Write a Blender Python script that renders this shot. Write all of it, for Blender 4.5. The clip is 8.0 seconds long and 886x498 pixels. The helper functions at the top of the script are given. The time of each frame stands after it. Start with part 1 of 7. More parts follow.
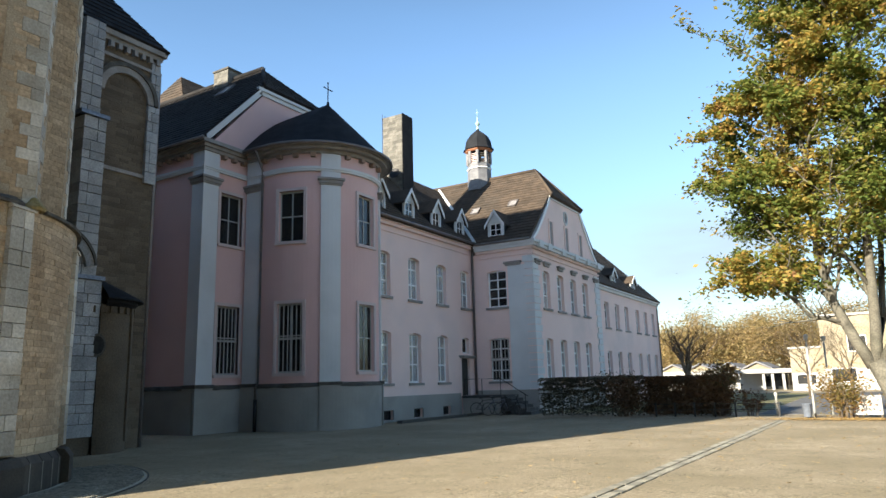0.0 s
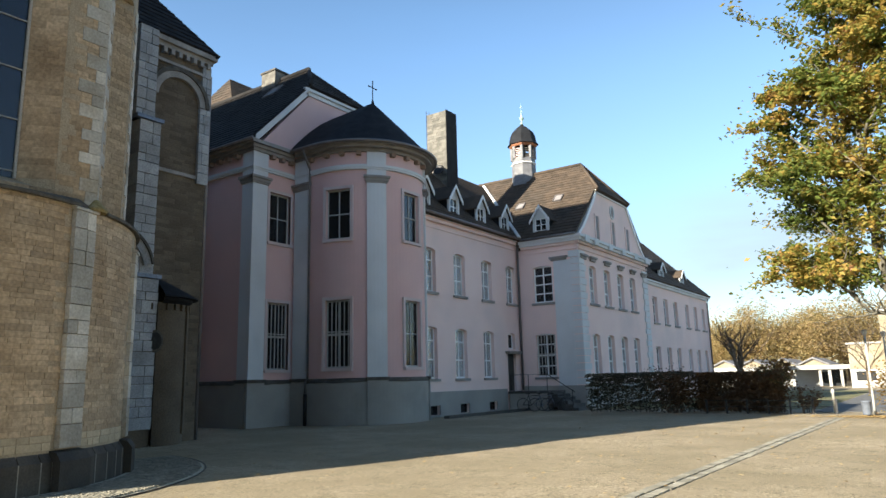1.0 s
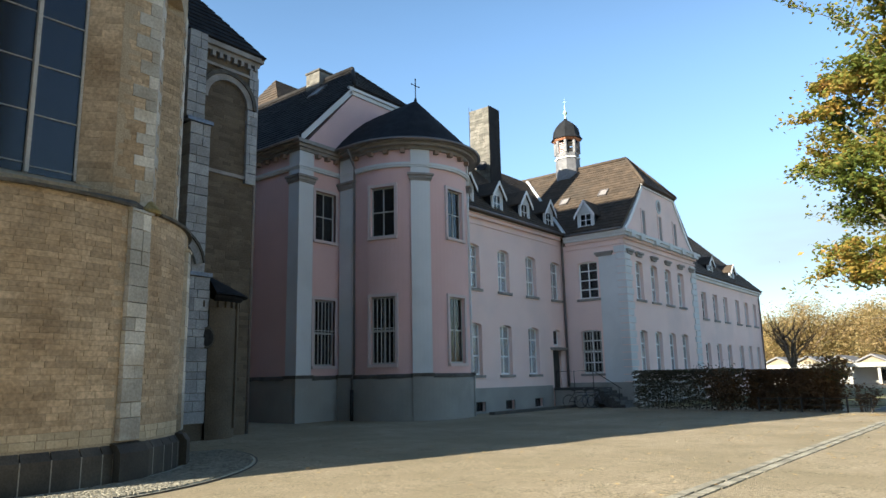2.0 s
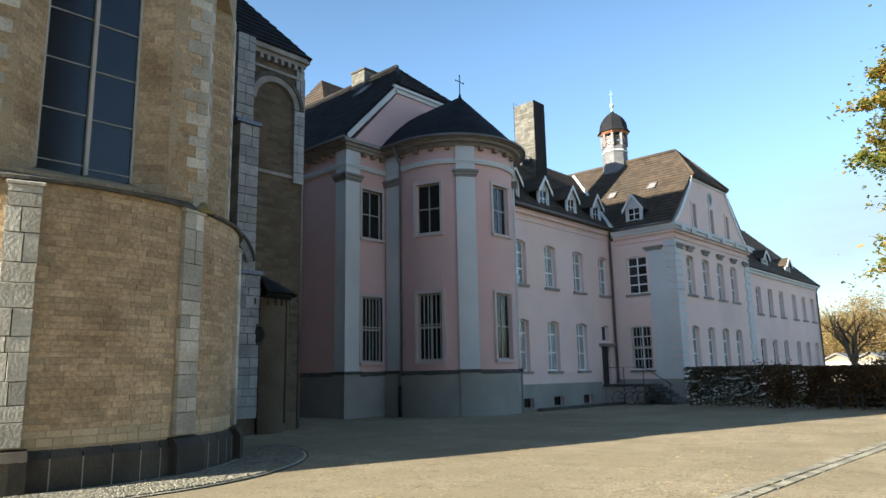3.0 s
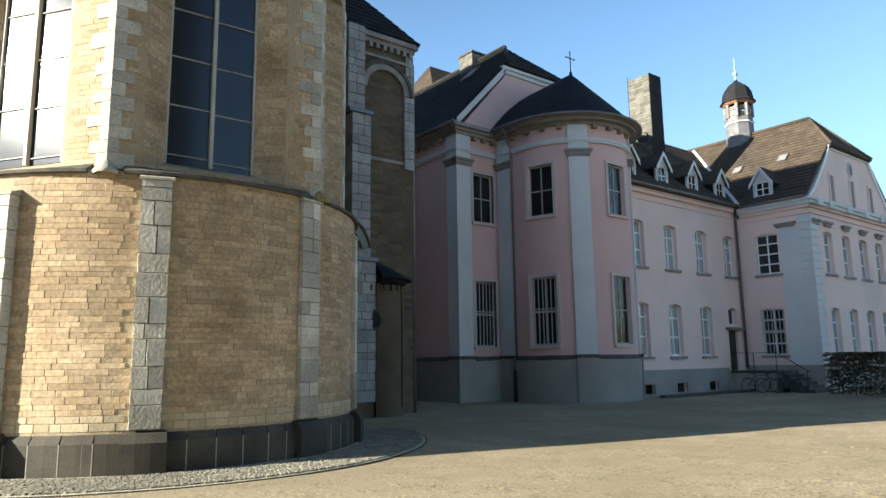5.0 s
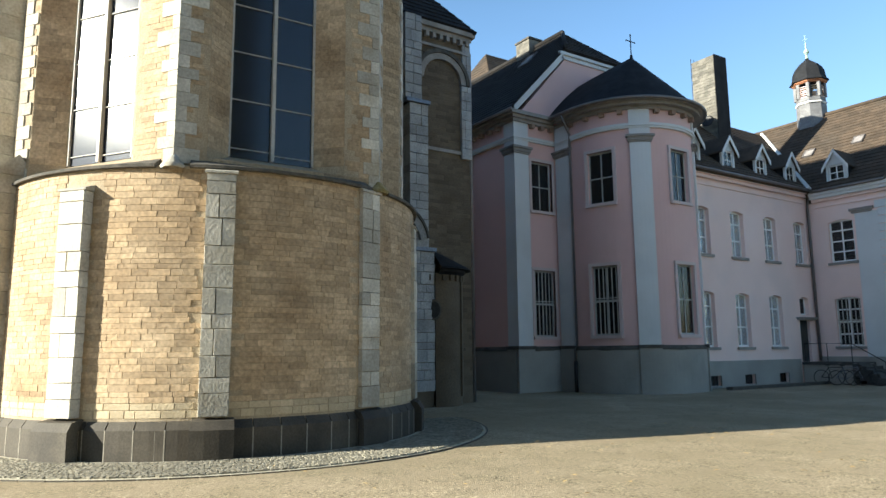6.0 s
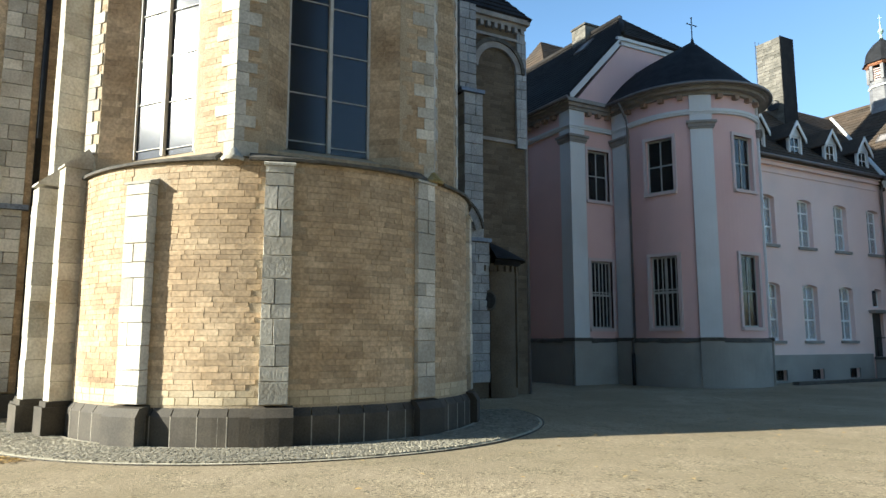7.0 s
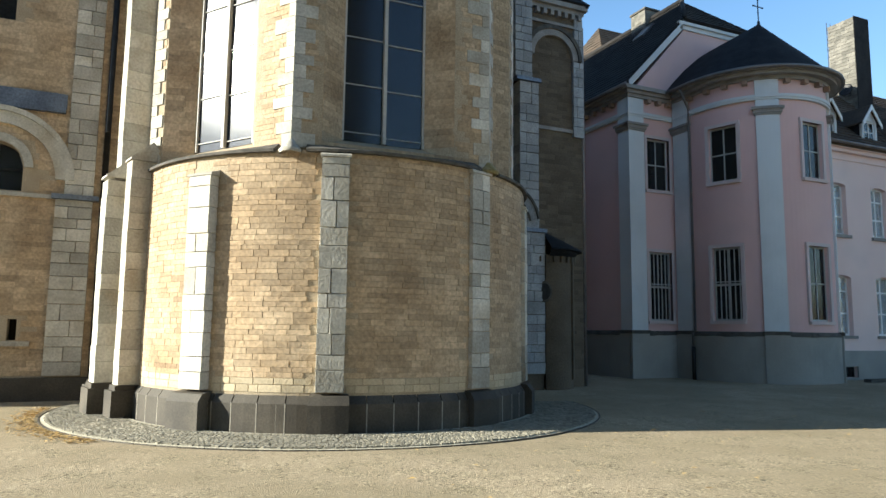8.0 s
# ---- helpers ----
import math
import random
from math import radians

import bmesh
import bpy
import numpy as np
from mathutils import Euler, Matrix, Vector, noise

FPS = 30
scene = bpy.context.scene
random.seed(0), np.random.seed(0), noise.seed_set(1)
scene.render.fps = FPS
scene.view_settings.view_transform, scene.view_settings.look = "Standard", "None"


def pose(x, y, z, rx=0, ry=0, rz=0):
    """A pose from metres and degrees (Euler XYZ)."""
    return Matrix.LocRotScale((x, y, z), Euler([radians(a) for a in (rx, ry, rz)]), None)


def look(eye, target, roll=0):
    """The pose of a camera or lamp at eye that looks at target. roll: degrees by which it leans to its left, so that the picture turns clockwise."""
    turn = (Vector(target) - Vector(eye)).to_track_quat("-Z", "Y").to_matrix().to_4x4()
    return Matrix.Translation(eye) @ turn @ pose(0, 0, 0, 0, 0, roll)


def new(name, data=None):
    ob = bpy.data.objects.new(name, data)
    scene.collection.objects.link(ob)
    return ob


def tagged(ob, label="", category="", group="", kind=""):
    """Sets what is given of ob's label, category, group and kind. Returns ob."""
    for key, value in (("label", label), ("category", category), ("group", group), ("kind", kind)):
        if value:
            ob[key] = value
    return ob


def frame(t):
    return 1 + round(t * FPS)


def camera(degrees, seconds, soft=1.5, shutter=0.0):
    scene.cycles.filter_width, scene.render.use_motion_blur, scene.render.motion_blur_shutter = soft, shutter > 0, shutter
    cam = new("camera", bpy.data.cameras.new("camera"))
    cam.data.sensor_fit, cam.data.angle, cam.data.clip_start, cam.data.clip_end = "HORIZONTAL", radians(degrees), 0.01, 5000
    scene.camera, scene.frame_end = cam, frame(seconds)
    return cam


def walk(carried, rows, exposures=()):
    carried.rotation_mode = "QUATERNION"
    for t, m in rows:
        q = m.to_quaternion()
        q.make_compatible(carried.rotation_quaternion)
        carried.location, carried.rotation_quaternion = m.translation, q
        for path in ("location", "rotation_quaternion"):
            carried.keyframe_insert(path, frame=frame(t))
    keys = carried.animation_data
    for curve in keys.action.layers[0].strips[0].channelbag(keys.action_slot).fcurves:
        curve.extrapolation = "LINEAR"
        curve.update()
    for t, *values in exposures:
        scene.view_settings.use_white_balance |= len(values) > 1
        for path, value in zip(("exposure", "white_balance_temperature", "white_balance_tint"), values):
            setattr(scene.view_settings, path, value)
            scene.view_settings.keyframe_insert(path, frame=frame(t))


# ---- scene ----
# ---- camera and walk ----
cam = camera(65.58, 8.0)
ROWS = [  # seconds, x, y, z, yaw, pitch, roll
    (0, -0.040, 0.107, 1.701, 31.432, 11.147, 1.540),
    (0.5, -0.024, 0.060, 1.701, 33.177, 11.021, 1.450),
    (1, 0.001, 0.000, 1.701, 35.186, 10.878, 1.362),
    (1.5, 0.011, -0.050, 1.703, 37.046, 10.751, 1.253),
    (3, 0.032, -0.060, 1.711, 42.726, 10.405, 1.078),
    (3.5, -0.025, -0.011, 1.721, 45.029, 10.189, 1.033),
    (4, -0.120, 0.039, 1.736, 47.508, 9.912, 0.984),
    (4.5, -0.193, 0.082, 1.753, 49.679, 9.604, 0.886),
    (6, -0.341, 0.122, 1.788, 56.805, 8.396, 0.546),
    (6.5, -0.386, 0.135, 1.796, 58.919, 8.044, 0.335),
    (7, -0.432, 0.131, 1.803, 61.237, 7.629, 0.024),
    (7.5, -0.464, 0.149, 1.811, 63.343, 7.270, -0.276),
    (8, -0.467, 0.160, 1.817, 65.769, 6.784, -0.685),
]
walk(cam, [(t, pose(x, y, z, 90 + pitch, roll, yaw)) for t, x, y, z, yaw, pitch, roll in ROWS], [(0.0, 1.66, 6300.0, 7.0), (4.5, 1.66, 6250.0, 3.5), (8.0, 1.58, 5950.0, 2.5)])

# ---- world and sun ----
CLOUD = (-0.183, 0.968, 0.173)  # towards the cloud bank
SUN_EL, SUN_X, SUN_Y = 21.0, -0.250, -0.968
world = bpy.data.worlds.new("sky")
scene.world = world
world.use_nodes = True
wn, wl = world.node_tree.nodes, world.node_tree.links
sky = wn.new("ShaderNodeTexSky")
sky.sky_type = 'NISHITA'
sky.sun_disc = False
sky.sun_elevation = radians(SUN_EL)
sky.sun_rotation = math.atan2(SUN_X, SUN_Y)
sky.air_density, sky.dust_density, sky.ozone_density = 1.0, 0.25, 1.3
tc = wn.new("ShaderNodeTexCoord")
wmap = wn.new("ShaderNodeMapping")
wmap.inputs["Scale"].default_value = (1.0, 1.0, 4.5)
wmap.inputs["Rotation"].default_value = (0.0, 0.25, 0.4)
wl.new(tc.outputs["Generated"], wmap.inputs["Vector"])
cn = wn.new("ShaderNodeTexNoise")
cn.inputs["Scale"].default_value, cn.inputs["Detail"].default_value, cn.inputs["Roughness"].default_value = 1.6, 5.0, 0.55
wl.new(wmap.outputs["Vector"], cn.inputs["Vector"])
cr = wn.new("ShaderNodeMapRange")
cr.inputs["From Min"].default_value, cr.inputs["From Max"].default_value = 0.50, 0.85
cr.inputs["To Min"].default_value, cr.inputs["To Max"].default_value = 0.07, 0.10
wl.new(cn.outputs["Fac"], cr.inputs["Value"])
cmix = wn.new("ShaderNodeMix")
cmix.data_type = 'RGBA'
cmix.inputs["B"].default_value = (1.6, 5.2, 11.5, 1)
wl.new(cr.outputs["Result"], cmix.inputs["Factor"])
wl.new(sky.outputs["Color"], cmix.inputs["A"])
bg = wn["Background"]
bg.inputs["Strength"].default_value = 0.058
sep = wn.new("ShaderNodeSeparateXYZ")
wl.new(tc.outputs["Generated"], sep.inputs["Vector"])
haze = wn.new("ShaderNodeMapRange")
haze.interpolation_type = 'SMOOTHSTEP'
for key, v in (("From Min", 0.35), ("From Max", 0.95), ("To Min", 1.40), ("To Max", 0.42)):
    haze.inputs[key].default_value = v
wl.new(sep.outputs["Z"], haze.inputs["Value"])
low = wn.new("ShaderNodeMapRange")
low.interpolation_type = 'SMOOTHSTEP'
for key, v in (("From Min", 0.0), ("From Max", 0.32), ("To Min", 0.66), ("To Max", 1.0)):
    low.inputs[key].default_value = v
wl.new(sep.outputs["Z"], low.inputs["Value"])
gain = wn.new("ShaderNodeMath")
gain.operation = 'MULTIPLY'
wl.new(haze.outputs["Result"], gain.inputs[0])
wl.new(low.outputs["Result"], gain.inputs[1])
hmul = wn.new("ShaderNodeVectorMath")
hmul.operation = 'SCALE'
wl.new(cmix.outputs["Result"], hmul.inputs[0])
wl.new(gain.outputs[0], hmul.inputs["Scale"])
aim = wn.new("ShaderNodeVectorMath")
aim.operation = 'DISTANCE'
bank = wn.new("ShaderNodeMapping")
bank.inputs["Scale"].default_value = (1.0, 1.0, 2.2)
wl.new(tc.outputs["Generated"], bank.inputs["Vector"])
wl.new(bank.outputs["Vector"], aim.inputs[0])
aim.inputs[1].default_value = (CLOUD[0], CLOUD[1], CLOUD[2] * 2.2)
near = wn.new("ShaderNodeMapRange")
near.interpolation_type = 'SMOOTHSTEP'
for key, v in (("From Min", 0.04), ("From Max", 0.24), ("To Min", 1.0), ("To Max", 0.0)):
    near.inputs[key].default_value = v
wl.new(aim.outputs["Value"], near.inputs["Value"])
puff = wn.new("ShaderNodeMapRange")
for key, v in (("From Min", 0.36), ("From Max", 0.62), ("To Min", 0.15), ("To Max", 0.75)):
    puff.inputs[key].default_value = v
wl.new(cn.outputs["Fac"], puff.inputs["Value"])
veil = wn.new("ShaderNodeMath")
veil.operation = 'MULTIPLY'
wl.new(near.outputs["Result"], veil.inputs[0])
wl.new(puff.outputs["Result"], veil.inputs[1])
cloud = wn.new("ShaderNodeMix")
cloud.data_type = 'RGBA'
cloud.inputs["B"].default_value = (3.6, 3.9, 4.1, 1)
wl.new(veil.outputs[0], cloud.inputs["Factor"])
wl.new(hmul.outputs["Vector"], cloud.inputs["A"])
wl.new(cloud.outputs["Result"], bg.inputs["Color"])
sun_data = bpy.data.lights.new("sun", 'SUN')
sun_data.energy, sun_data.angle, sun_data.color = 4.8, radians(0.53), (1.0, 0.89, 0.72)
sun = new("sun", sun_data)
ce = math.cos(radians(SUN_EL)) / math.hypot(SUN_X, SUN_Y)
sun.matrix_world = look((0, -20, 40), (-SUN_X * ce, -20 - SUN_Y * ce, 40 - math.sin(radians(SUN_EL))))

# ---- materials ----
def mat(name, c1, c2, rough=0.85, scale=1.2, fine=30.0, bump=0.25, obvar=0.0, isvar=0.0, metal=0.0, spec=0.5, stain=None, stain_scale=0.5, stain_amt=0.5, fine_amt=0.25, dist=0.02, stretch=None):
    """Procedural surface: two colours mixed at a large scale, fine grain, bump, optional stain and piece-to-piece variation."""
    m = bpy.data.materials.new(name)
    m.use_nodes = True
    n, l = m.node_tree.nodes, m.node_tree.links
    b = n["Principled BSDF"]
    b.inputs["Roughness"].default_value, b.inputs["Metallic"].default_value, b.inputs["Specular IOR Level"].default_value = rough, metal, spec
    geo = n.new("ShaderNodeNewGeometry")
    src = geo.outputs["Position"]
    if stretch:
        mp = n.new("ShaderNodeMapping")
        mp.inputs["Scale"].default_value = stretch
        l.new(src, mp.inputs["Vector"])
        src = mp.outputs["Vector"]
    def noise_node(s, d=4.0):
        t = n.new("ShaderNodeTexNoise")
        t.inputs["Scale"].default_value, t.inputs["Detail"].default_value = s, d
        l.new(src, t.inputs["Vector"])
        return t.outputs["Fac"]
    def ramp(v, lo, hi, a, c):
        r = n.new("ShaderNodeMapRange")
        for k, x in (("From Min", lo), ("From Max", hi), ("To Min", a), ("To Max", c)):
            r.inputs[k].default_value = x
        l.new(v, r.inputs["Value"])
        return r.outputs["Result"]
    def mix(fac, a, c, kind='MIX'):
        x = n.new("ShaderNodeMix")
        x.data_type, x.blend_type = 'RGBA', kind
        for k, v in (("Factor", fac), ("A", a), ("B", c)):
            if hasattr(v, "links"):
                l.new(v, x.inputs[k])
            else:
                x.inputs[k].default_value = v if k == "Factor" else (*v[:3], 1)
        return x.outputs["Result"]
    col = mix(ramp(noise_node(scale), 0.35, 0.65, 0, 1), c1, c2)
    if stain:
        col = mix(ramp(noise_node(stain_scale, 6.0), 0.5, 0.72, 0, stain_amt), col, stain)
    grain = noise_node(fine, 3.0)
    hsv = n.new("ShaderNodeHueSaturation")
    l.new(col, hsv.inputs["Color"])
    val = ramp(grain, 0.3, 0.7, 1 - fine_amt, 1 + fine_amt)
    for amount, node, sock in ((obvar, "ShaderNodeObjectInfo", "Random"), (isvar, None, "Random Per Island")):
        if amount:
            o = (n.new(node) if node else geo).outputs[sock]
            mm = n.new("ShaderNodeMath")
            mm.operation = 'MULTIPLY'
            l.new(val, mm.inputs[0])
            l.new(ramp(o, 0, 1, 1 - amount, 1 + amount), mm.inputs[1])
            val = mm.outputs[0]
    l.new(val, hsv.inputs["Value"])
    l.new(hsv.outputs["Color"], b.inputs["Base Color"])
    if bump:
        bp = n.new("ShaderNodeBump")
        bp.inputs["Strength"].default_value, bp.inputs["Distance"].default_value = bump, dist
        l.new(grain, bp.inputs["Height"])
        l.new(bp.outputs["Normal"], b.inputs["Normal"])
    return m


def leaf_mat(name, colours, trans=0.35):
    """Leaves: a colour for each leaf out of a few, with light coming through."""
    m = bpy.data.materials.new(name)
    m.use_nodes = True
    n, l = m.node_tree.nodes, m.node_tree.links
    geo = n.new("ShaderNodeNewGeometry")
    big = n.new("ShaderNodeTexNoise")
    big.inputs["Scale"].default_value = 0.45
    l.new(geo.outputs["Position"], big.inputs["Vector"])
    add = n.new("ShaderNodeMath")
    add.operation = 'MULTIPLY_ADD'
    l.new(geo.outputs["Random Per Island"], add.inputs[0])
    add.inputs[1].default_value = 0.45
    mr = n.new("ShaderNodeMapRange")
    mr.inputs["From Min"].default_value, mr.inputs["From Max"].default_value = 0.3, 0.7
    mr.inputs["To Max"].default_value = 0.6
    l.new(big.outputs["Fac"], mr.inputs["Value"])
    l.new(mr.outputs["Result"], add.inputs[2])
    ramp = n.new("ShaderNodeValToRGB")
    els = ramp.color_ramp.elements
    for i, c in enumerate(colours):
        e = els[i] if i < 2 else els.new(0.5)
        e.color = (*c, 1)
    for i, e in enumerate(els):
        e.position = i / (len(colours) - 1)
    for e, c in zip(els, colours):
        e.color = (*c, 1)
    l.new(add.outputs[0], ramp.inputs["Fac"])
    b = n["Principled BSDF"]
    b.inputs["Roughness"].default_value = 0.6
    l.new(ramp.outputs["Color"], b.inputs["Base Color"])
    t = n.new("ShaderNodeBsdfTranslucent")
    l.new(ramp.outputs["Color"], t.inputs["Color"])
    mx = n.new("ShaderNodeMixShader")
    mx.inputs["Fac"].default_value = trans
    l.new(b.outputs["BSDF"], mx.inputs[1])
    l.new(t.outputs["BSDF"], mx.inputs[2])
    l.new(mx.outputs["Shader"], n["Material Output"].inputs["Surface"])
    return m


M_PINK = mat("pink_plaster", (0.66, 0.44, 0.42), (0.70, 0.48, 0.455), 0.9, 0.4, 60, 0.12, stain=(0.50, 0.37, 0.35), stain_scale=0.35, stain_amt=0.35, fine_amt=0.06)
M_PALEPINK = mat("pale_pink_plaster", (0.81, 0.615, 0.57), (0.85, 0.665, 0.62), 0.9, 0.4, 60, 0.12, stain=(0.56, 0.48, 0.47), stain_scale=0.35, stain_amt=0.4, fine_amt=0.06)
M_SURR = mat("dull_pink_surround", (0.56, 0.46, 0.45), (0.61, 0.51, 0.50), 0.9, 0.6, 50, 0.1, fine_amt=0.06)
# weathered tuff, lowered further so its colour carries the north niche's shade
M_SHADETUFF = mat("weathered_shaded_tuff", (0.098, 0.074, 0.050), (0.14, 0.109, 0.075), 0.93, 1.0, 22, 0.5, isvar=0.24, stain=(0.08, 0.062, 0.042), stain_scale=0.7, stain_amt=0.6, fine_amt=0.2)
# darker copy of the pale limestone, niche shade put into the colour
M_SHADELIME = mat("grey_shaded_limestone", (0.25, 0.255, 0.265), (0.36, 0.365, 0.375), 0.9, 1.5, 26, 0.35, obvar=0.18, stain=(0.24, 0.24, 0.24), stain_scale=1.6, stain_amt=0.6)
M_DARKTILE = mat("black_glazed_tile", (0.018, 0.017, 0.018), (0.034, 0.031, 0.030), 0.8, 1.5, 14, 0.35, isvar=0.25, spec=0.2)
M_GREYSLATE = mat("grey_slate_cladding", (0.13, 0.13, 0.14), (0.19, 0.19, 0.20), 0.7, 3, 20, 0.3)
M_BLINDPANE = mat("grey_blind_panel", (0.20, 0.185, 0.185), (0.26, 0.24, 0.24), 0.7, 3, 30, 0.1)
M_TRIM = mat("pale_grey_paint", (0.60, 0.62, 0.64), (0.66, 0.68, 0.70), 0.85, 0.6, 50, 0.1, stain=(0.45, 0.46, 0.47), stain_amt=0.4, fine_amt=0.06)
M_PLINTH = mat("grey_render", (0.285, 0.275, 0.255), (0.35, 0.34, 0.315), 0.9, 0.5, 40, 0.2, stain=(0.22, 0.22, 0.20), stain_scale=0.6, stain_amt=0.7, fine_amt=0.1)
M_BRACKET = mat("brown_bracket_stone", (0.24, 0.165, 0.125), (0.31, 0.215, 0.165), 0.9, 3, 40, 0.2)
M_CORNICE = mat("weathered_sandstone", (0.22, 0.205, 0.195), (0.31, 0.29, 0.275), 0.9, 2, 40, 0.2, stain=(0.25, 0.23, 0.21), stain_amt=0.6)
M_LICHEN = mat("yellow_lichen_stone", (0.26, 0.19, 0.06), (0.34, 0.27, 0.14), 0.92, 6, 30, 0.4)
M_LEDGE = mat("dark_stone_ledge", (0.055, 0.05, 0.044), (0.115, 0.105, 0.09), 0.9, 5, 30, 0.5, stain=(0.05, 0.047, 0.04), stain_scale=2.5, stain_amt=0.7)
M_TILE = mat("brown_roof_tile", (0.062, 0.047, 0.036), (0.092, 0.068, 0.050), 0.82, 1.5, 14, 0.35, isvar=0.16, spec=0.25, stain=(0.05, 0.045, 0.04), stain_scale=0.4, stain_amt=0.6)
M_SLATE = mat("dark_slate", (0.011, 0.012, 0.015), (0.020, 0.021, 0.025), 0.85, 2, 12, 0.3, isvar=0.25, spec=0.25)
M_TUFF = mat("tan_tuff_stone", (0.41, 0.300, 0.188), (0.51, 0.395, 0.268), 0.92, 0.9, 17, 0.55, obvar=0.20, isvar=0.20, stain=(0.25, 0.165, 0.092), stain_scale=0.75, stain_amt=0.65, fine_amt=0.24, dist=0.013)
M_NEWTUFF = mat("pale_repair_tuff", (0.47, 0.385, 0.26), (0.56, 0.47, 0.33), 0.92, 1.5, 22, 0.4, isvar=0.16, fine_amt=0.12)
M_MORTAR = mat("lime_mortar", (0.35, 0.28, 0.195), (0.43, 0.355, 0.255), 0.95, 2, 40, 0.4)
M_LIME = mat("pale_limestone", (0.43, 0.41, 0.36), (0.56, 0.535, 0.48), 0.88, 1.5, 20, 0.6, obvar=0.28, isvar=0.2, stain=(0.33, 0.275, 0.195), stain_scale=1.3, stain_amt=0.7, fine_amt=0.16)
M_BASALT = mat("dark_basalt_slab", (0.040, 0.034, 0.027), (0.074, 0.062, 0.047), 0.72, 1.2, 30, 0.15, obvar=0.2, stain=(0.12, 0.105, 0.08), stain_scale=1.1, stain_amt=0.45)
M_JOINT = mat("pale_joint", (0.30, 0.28, 0.24), (0.36, 0.33, 0.28), 0.95, 4, 40, 0.2)
M_LEAD = mat("lead_sheet", (0.12, 0.14, 0.19), (0.19, 0.22, 0.28), 0.5, 2, 20, 0.15, metal=0.4)
M_ZINC = mat("zinc_pipe", (0.16, 0.15, 0.15), (0.22, 0.20, 0.20), 0.55, 2, 30, 0.1, metal=0.5)
M_BLACK = mat("black_iron", (0.02, 0.02, 0.022), (0.035, 0.034, 0.034), 0.5, 4, 40, 0.1, metal=0.6)
M_WHITE = mat("white_paint", (0.74, 0.75, 0.76), (0.80, 0.80, 0.80), 0.5, 3, 40, 0.05, fine_amt=0.05)
M_BAR = mat("grey_painted_bar", (0.42, 0.41, 0.39), (0.50, 0.48, 0.45), 0.6, 3, 40, 0.05)
M_GREYFRAME = mat("grey_window_frame", (0.36, 0.36, 0.35), (0.42, 0.42, 0.40), 0.6, 3, 40, 0.05)
M_DOOR = mat("dark_green_door", (0.018, 0.022, 0.020), (0.03, 0.034, 0.03), 0.5, 3, 30, 0.1)
# near-black put in for the darkness of unlit rooms behind openings
M_ROOM = mat("unlit_room_black", (0.02, 0.02, 0.02), (0.03, 0.03, 0.03), 0.95, 1, 10, 0)
M_CURTAIN = mat("white_curtain", (0.62, 0.63, 0.64), (0.70, 0.70, 0.70), 0.9, 6, 40, 0.2)
M_CHIM = mat("chimney_stone", (0.12, 0.114, 0.10), (0.185, 0.172, 0.15), 0.9, 2.5, 25, 0.4, isvar=0.25, stain=(0.13, 0.12, 0.10), stain_amt=0.6)
M_STEP = mat("worn_basalt_step", (0.045, 0.045, 0.045), (0.07, 0.07, 0.068), 0.8, 3, 40, 0.2)
M_COPPER = mat("green_copper", (0.28, 0.42, 0.38), (0.36, 0.50, 0.45), 0.6, 4, 30, 0.1)
M_BRICK_ORANGE = mat("orange_timber", (0.40, 0.17, 0.09), (0.48, 0.22, 0.12), 0.8, 3, 30, 0.1)
M_GRASS = mat("dry_grass", (0.10, 0.11, 0.04), (0.20, 0.17, 0.07), 0.95, 0.4, 20, 0.5)
# dark colour of the unseen walls that block sky light
M_SKYBLOCK = mat("sky_block_dark", (0.03, 0.04, 0.02), (0.06, 0.07, 0.03), 0.9, 1.5, 12, 0.5)
M_SETT = mat("grey_sett", (0.235, 0.218, 0.17), (0.32, 0.295, 0.235), 0.85, 4, 40, 0.3, obvar=0.3, isvar=0.3)
M_ASPHALT = mat("asphalt", (0.10, 0.10, 0.10), (0.14, 0.135, 0.13), 0.9, 1, 60, 0.3)
M_BARK = mat("grey_bark", (0.085, 0.078, 0.06), (0.15, 0.135, 0.105), 0.92, 3, 18, 0.8, stain=(0.12, 0.12, 0.08), stain_amt=0.5)
M_TWIG = mat("brown_twig", (0.10, 0.075, 0.05), (0.16, 0.12, 0.08), 0.9, 4, 30, 0.2)
M_RUBBER = mat("black_rubber", (0.02, 0.02, 0.02), (0.03, 0.03, 0.03), 0.8, 4, 40, 0.1)
M_SHEDWHITE = mat("white_render", (0.33, 0.32, 0.30), (0.38, 0.37, 0.35), 0.85, 0.5, 20, 0.1)
M_SHEDROOF = mat("grey_sheet_roof", (0.16, 0.16, 0.17), (0.22, 0.21, 0.21), 0.8, 1, 10, 0.1)
M_BEIGE = mat("beige_brick", (0.235, 0.195, 0.13), (0.33, 0.28, 0.20), 0.9, 0.8, 6, 0.3)
M_BLUEGREY = mat("blue_grey_bin", (0.12, 0.14, 0.18), (0.16, 0.18, 0.22), 0.5, 3, 30, 0.05)
M_LEAF = leaf_mat("autumn_leaves", [(0.05, 0.07, 0.018), (0.085, 0.125, 0.024), (0.15, 0.19, 0.034), (0.24, 0.22, 0.05), (0.40, 0.27, 0.055), (0.34, 0.19, 0.085)], 0.4)
# autumn leaves made paler, with distance haze and sun put into the colour
M_HAZELEAF = leaf_mat("haze_paled_autumn_leaves", [(0.16, 0.15, 0.065), (0.26, 0.21, 0.09), (0.36, 0.27, 0.11), (0.37, 0.26, 0.13), (0.29, 0.23, 0.14)], 0.4)
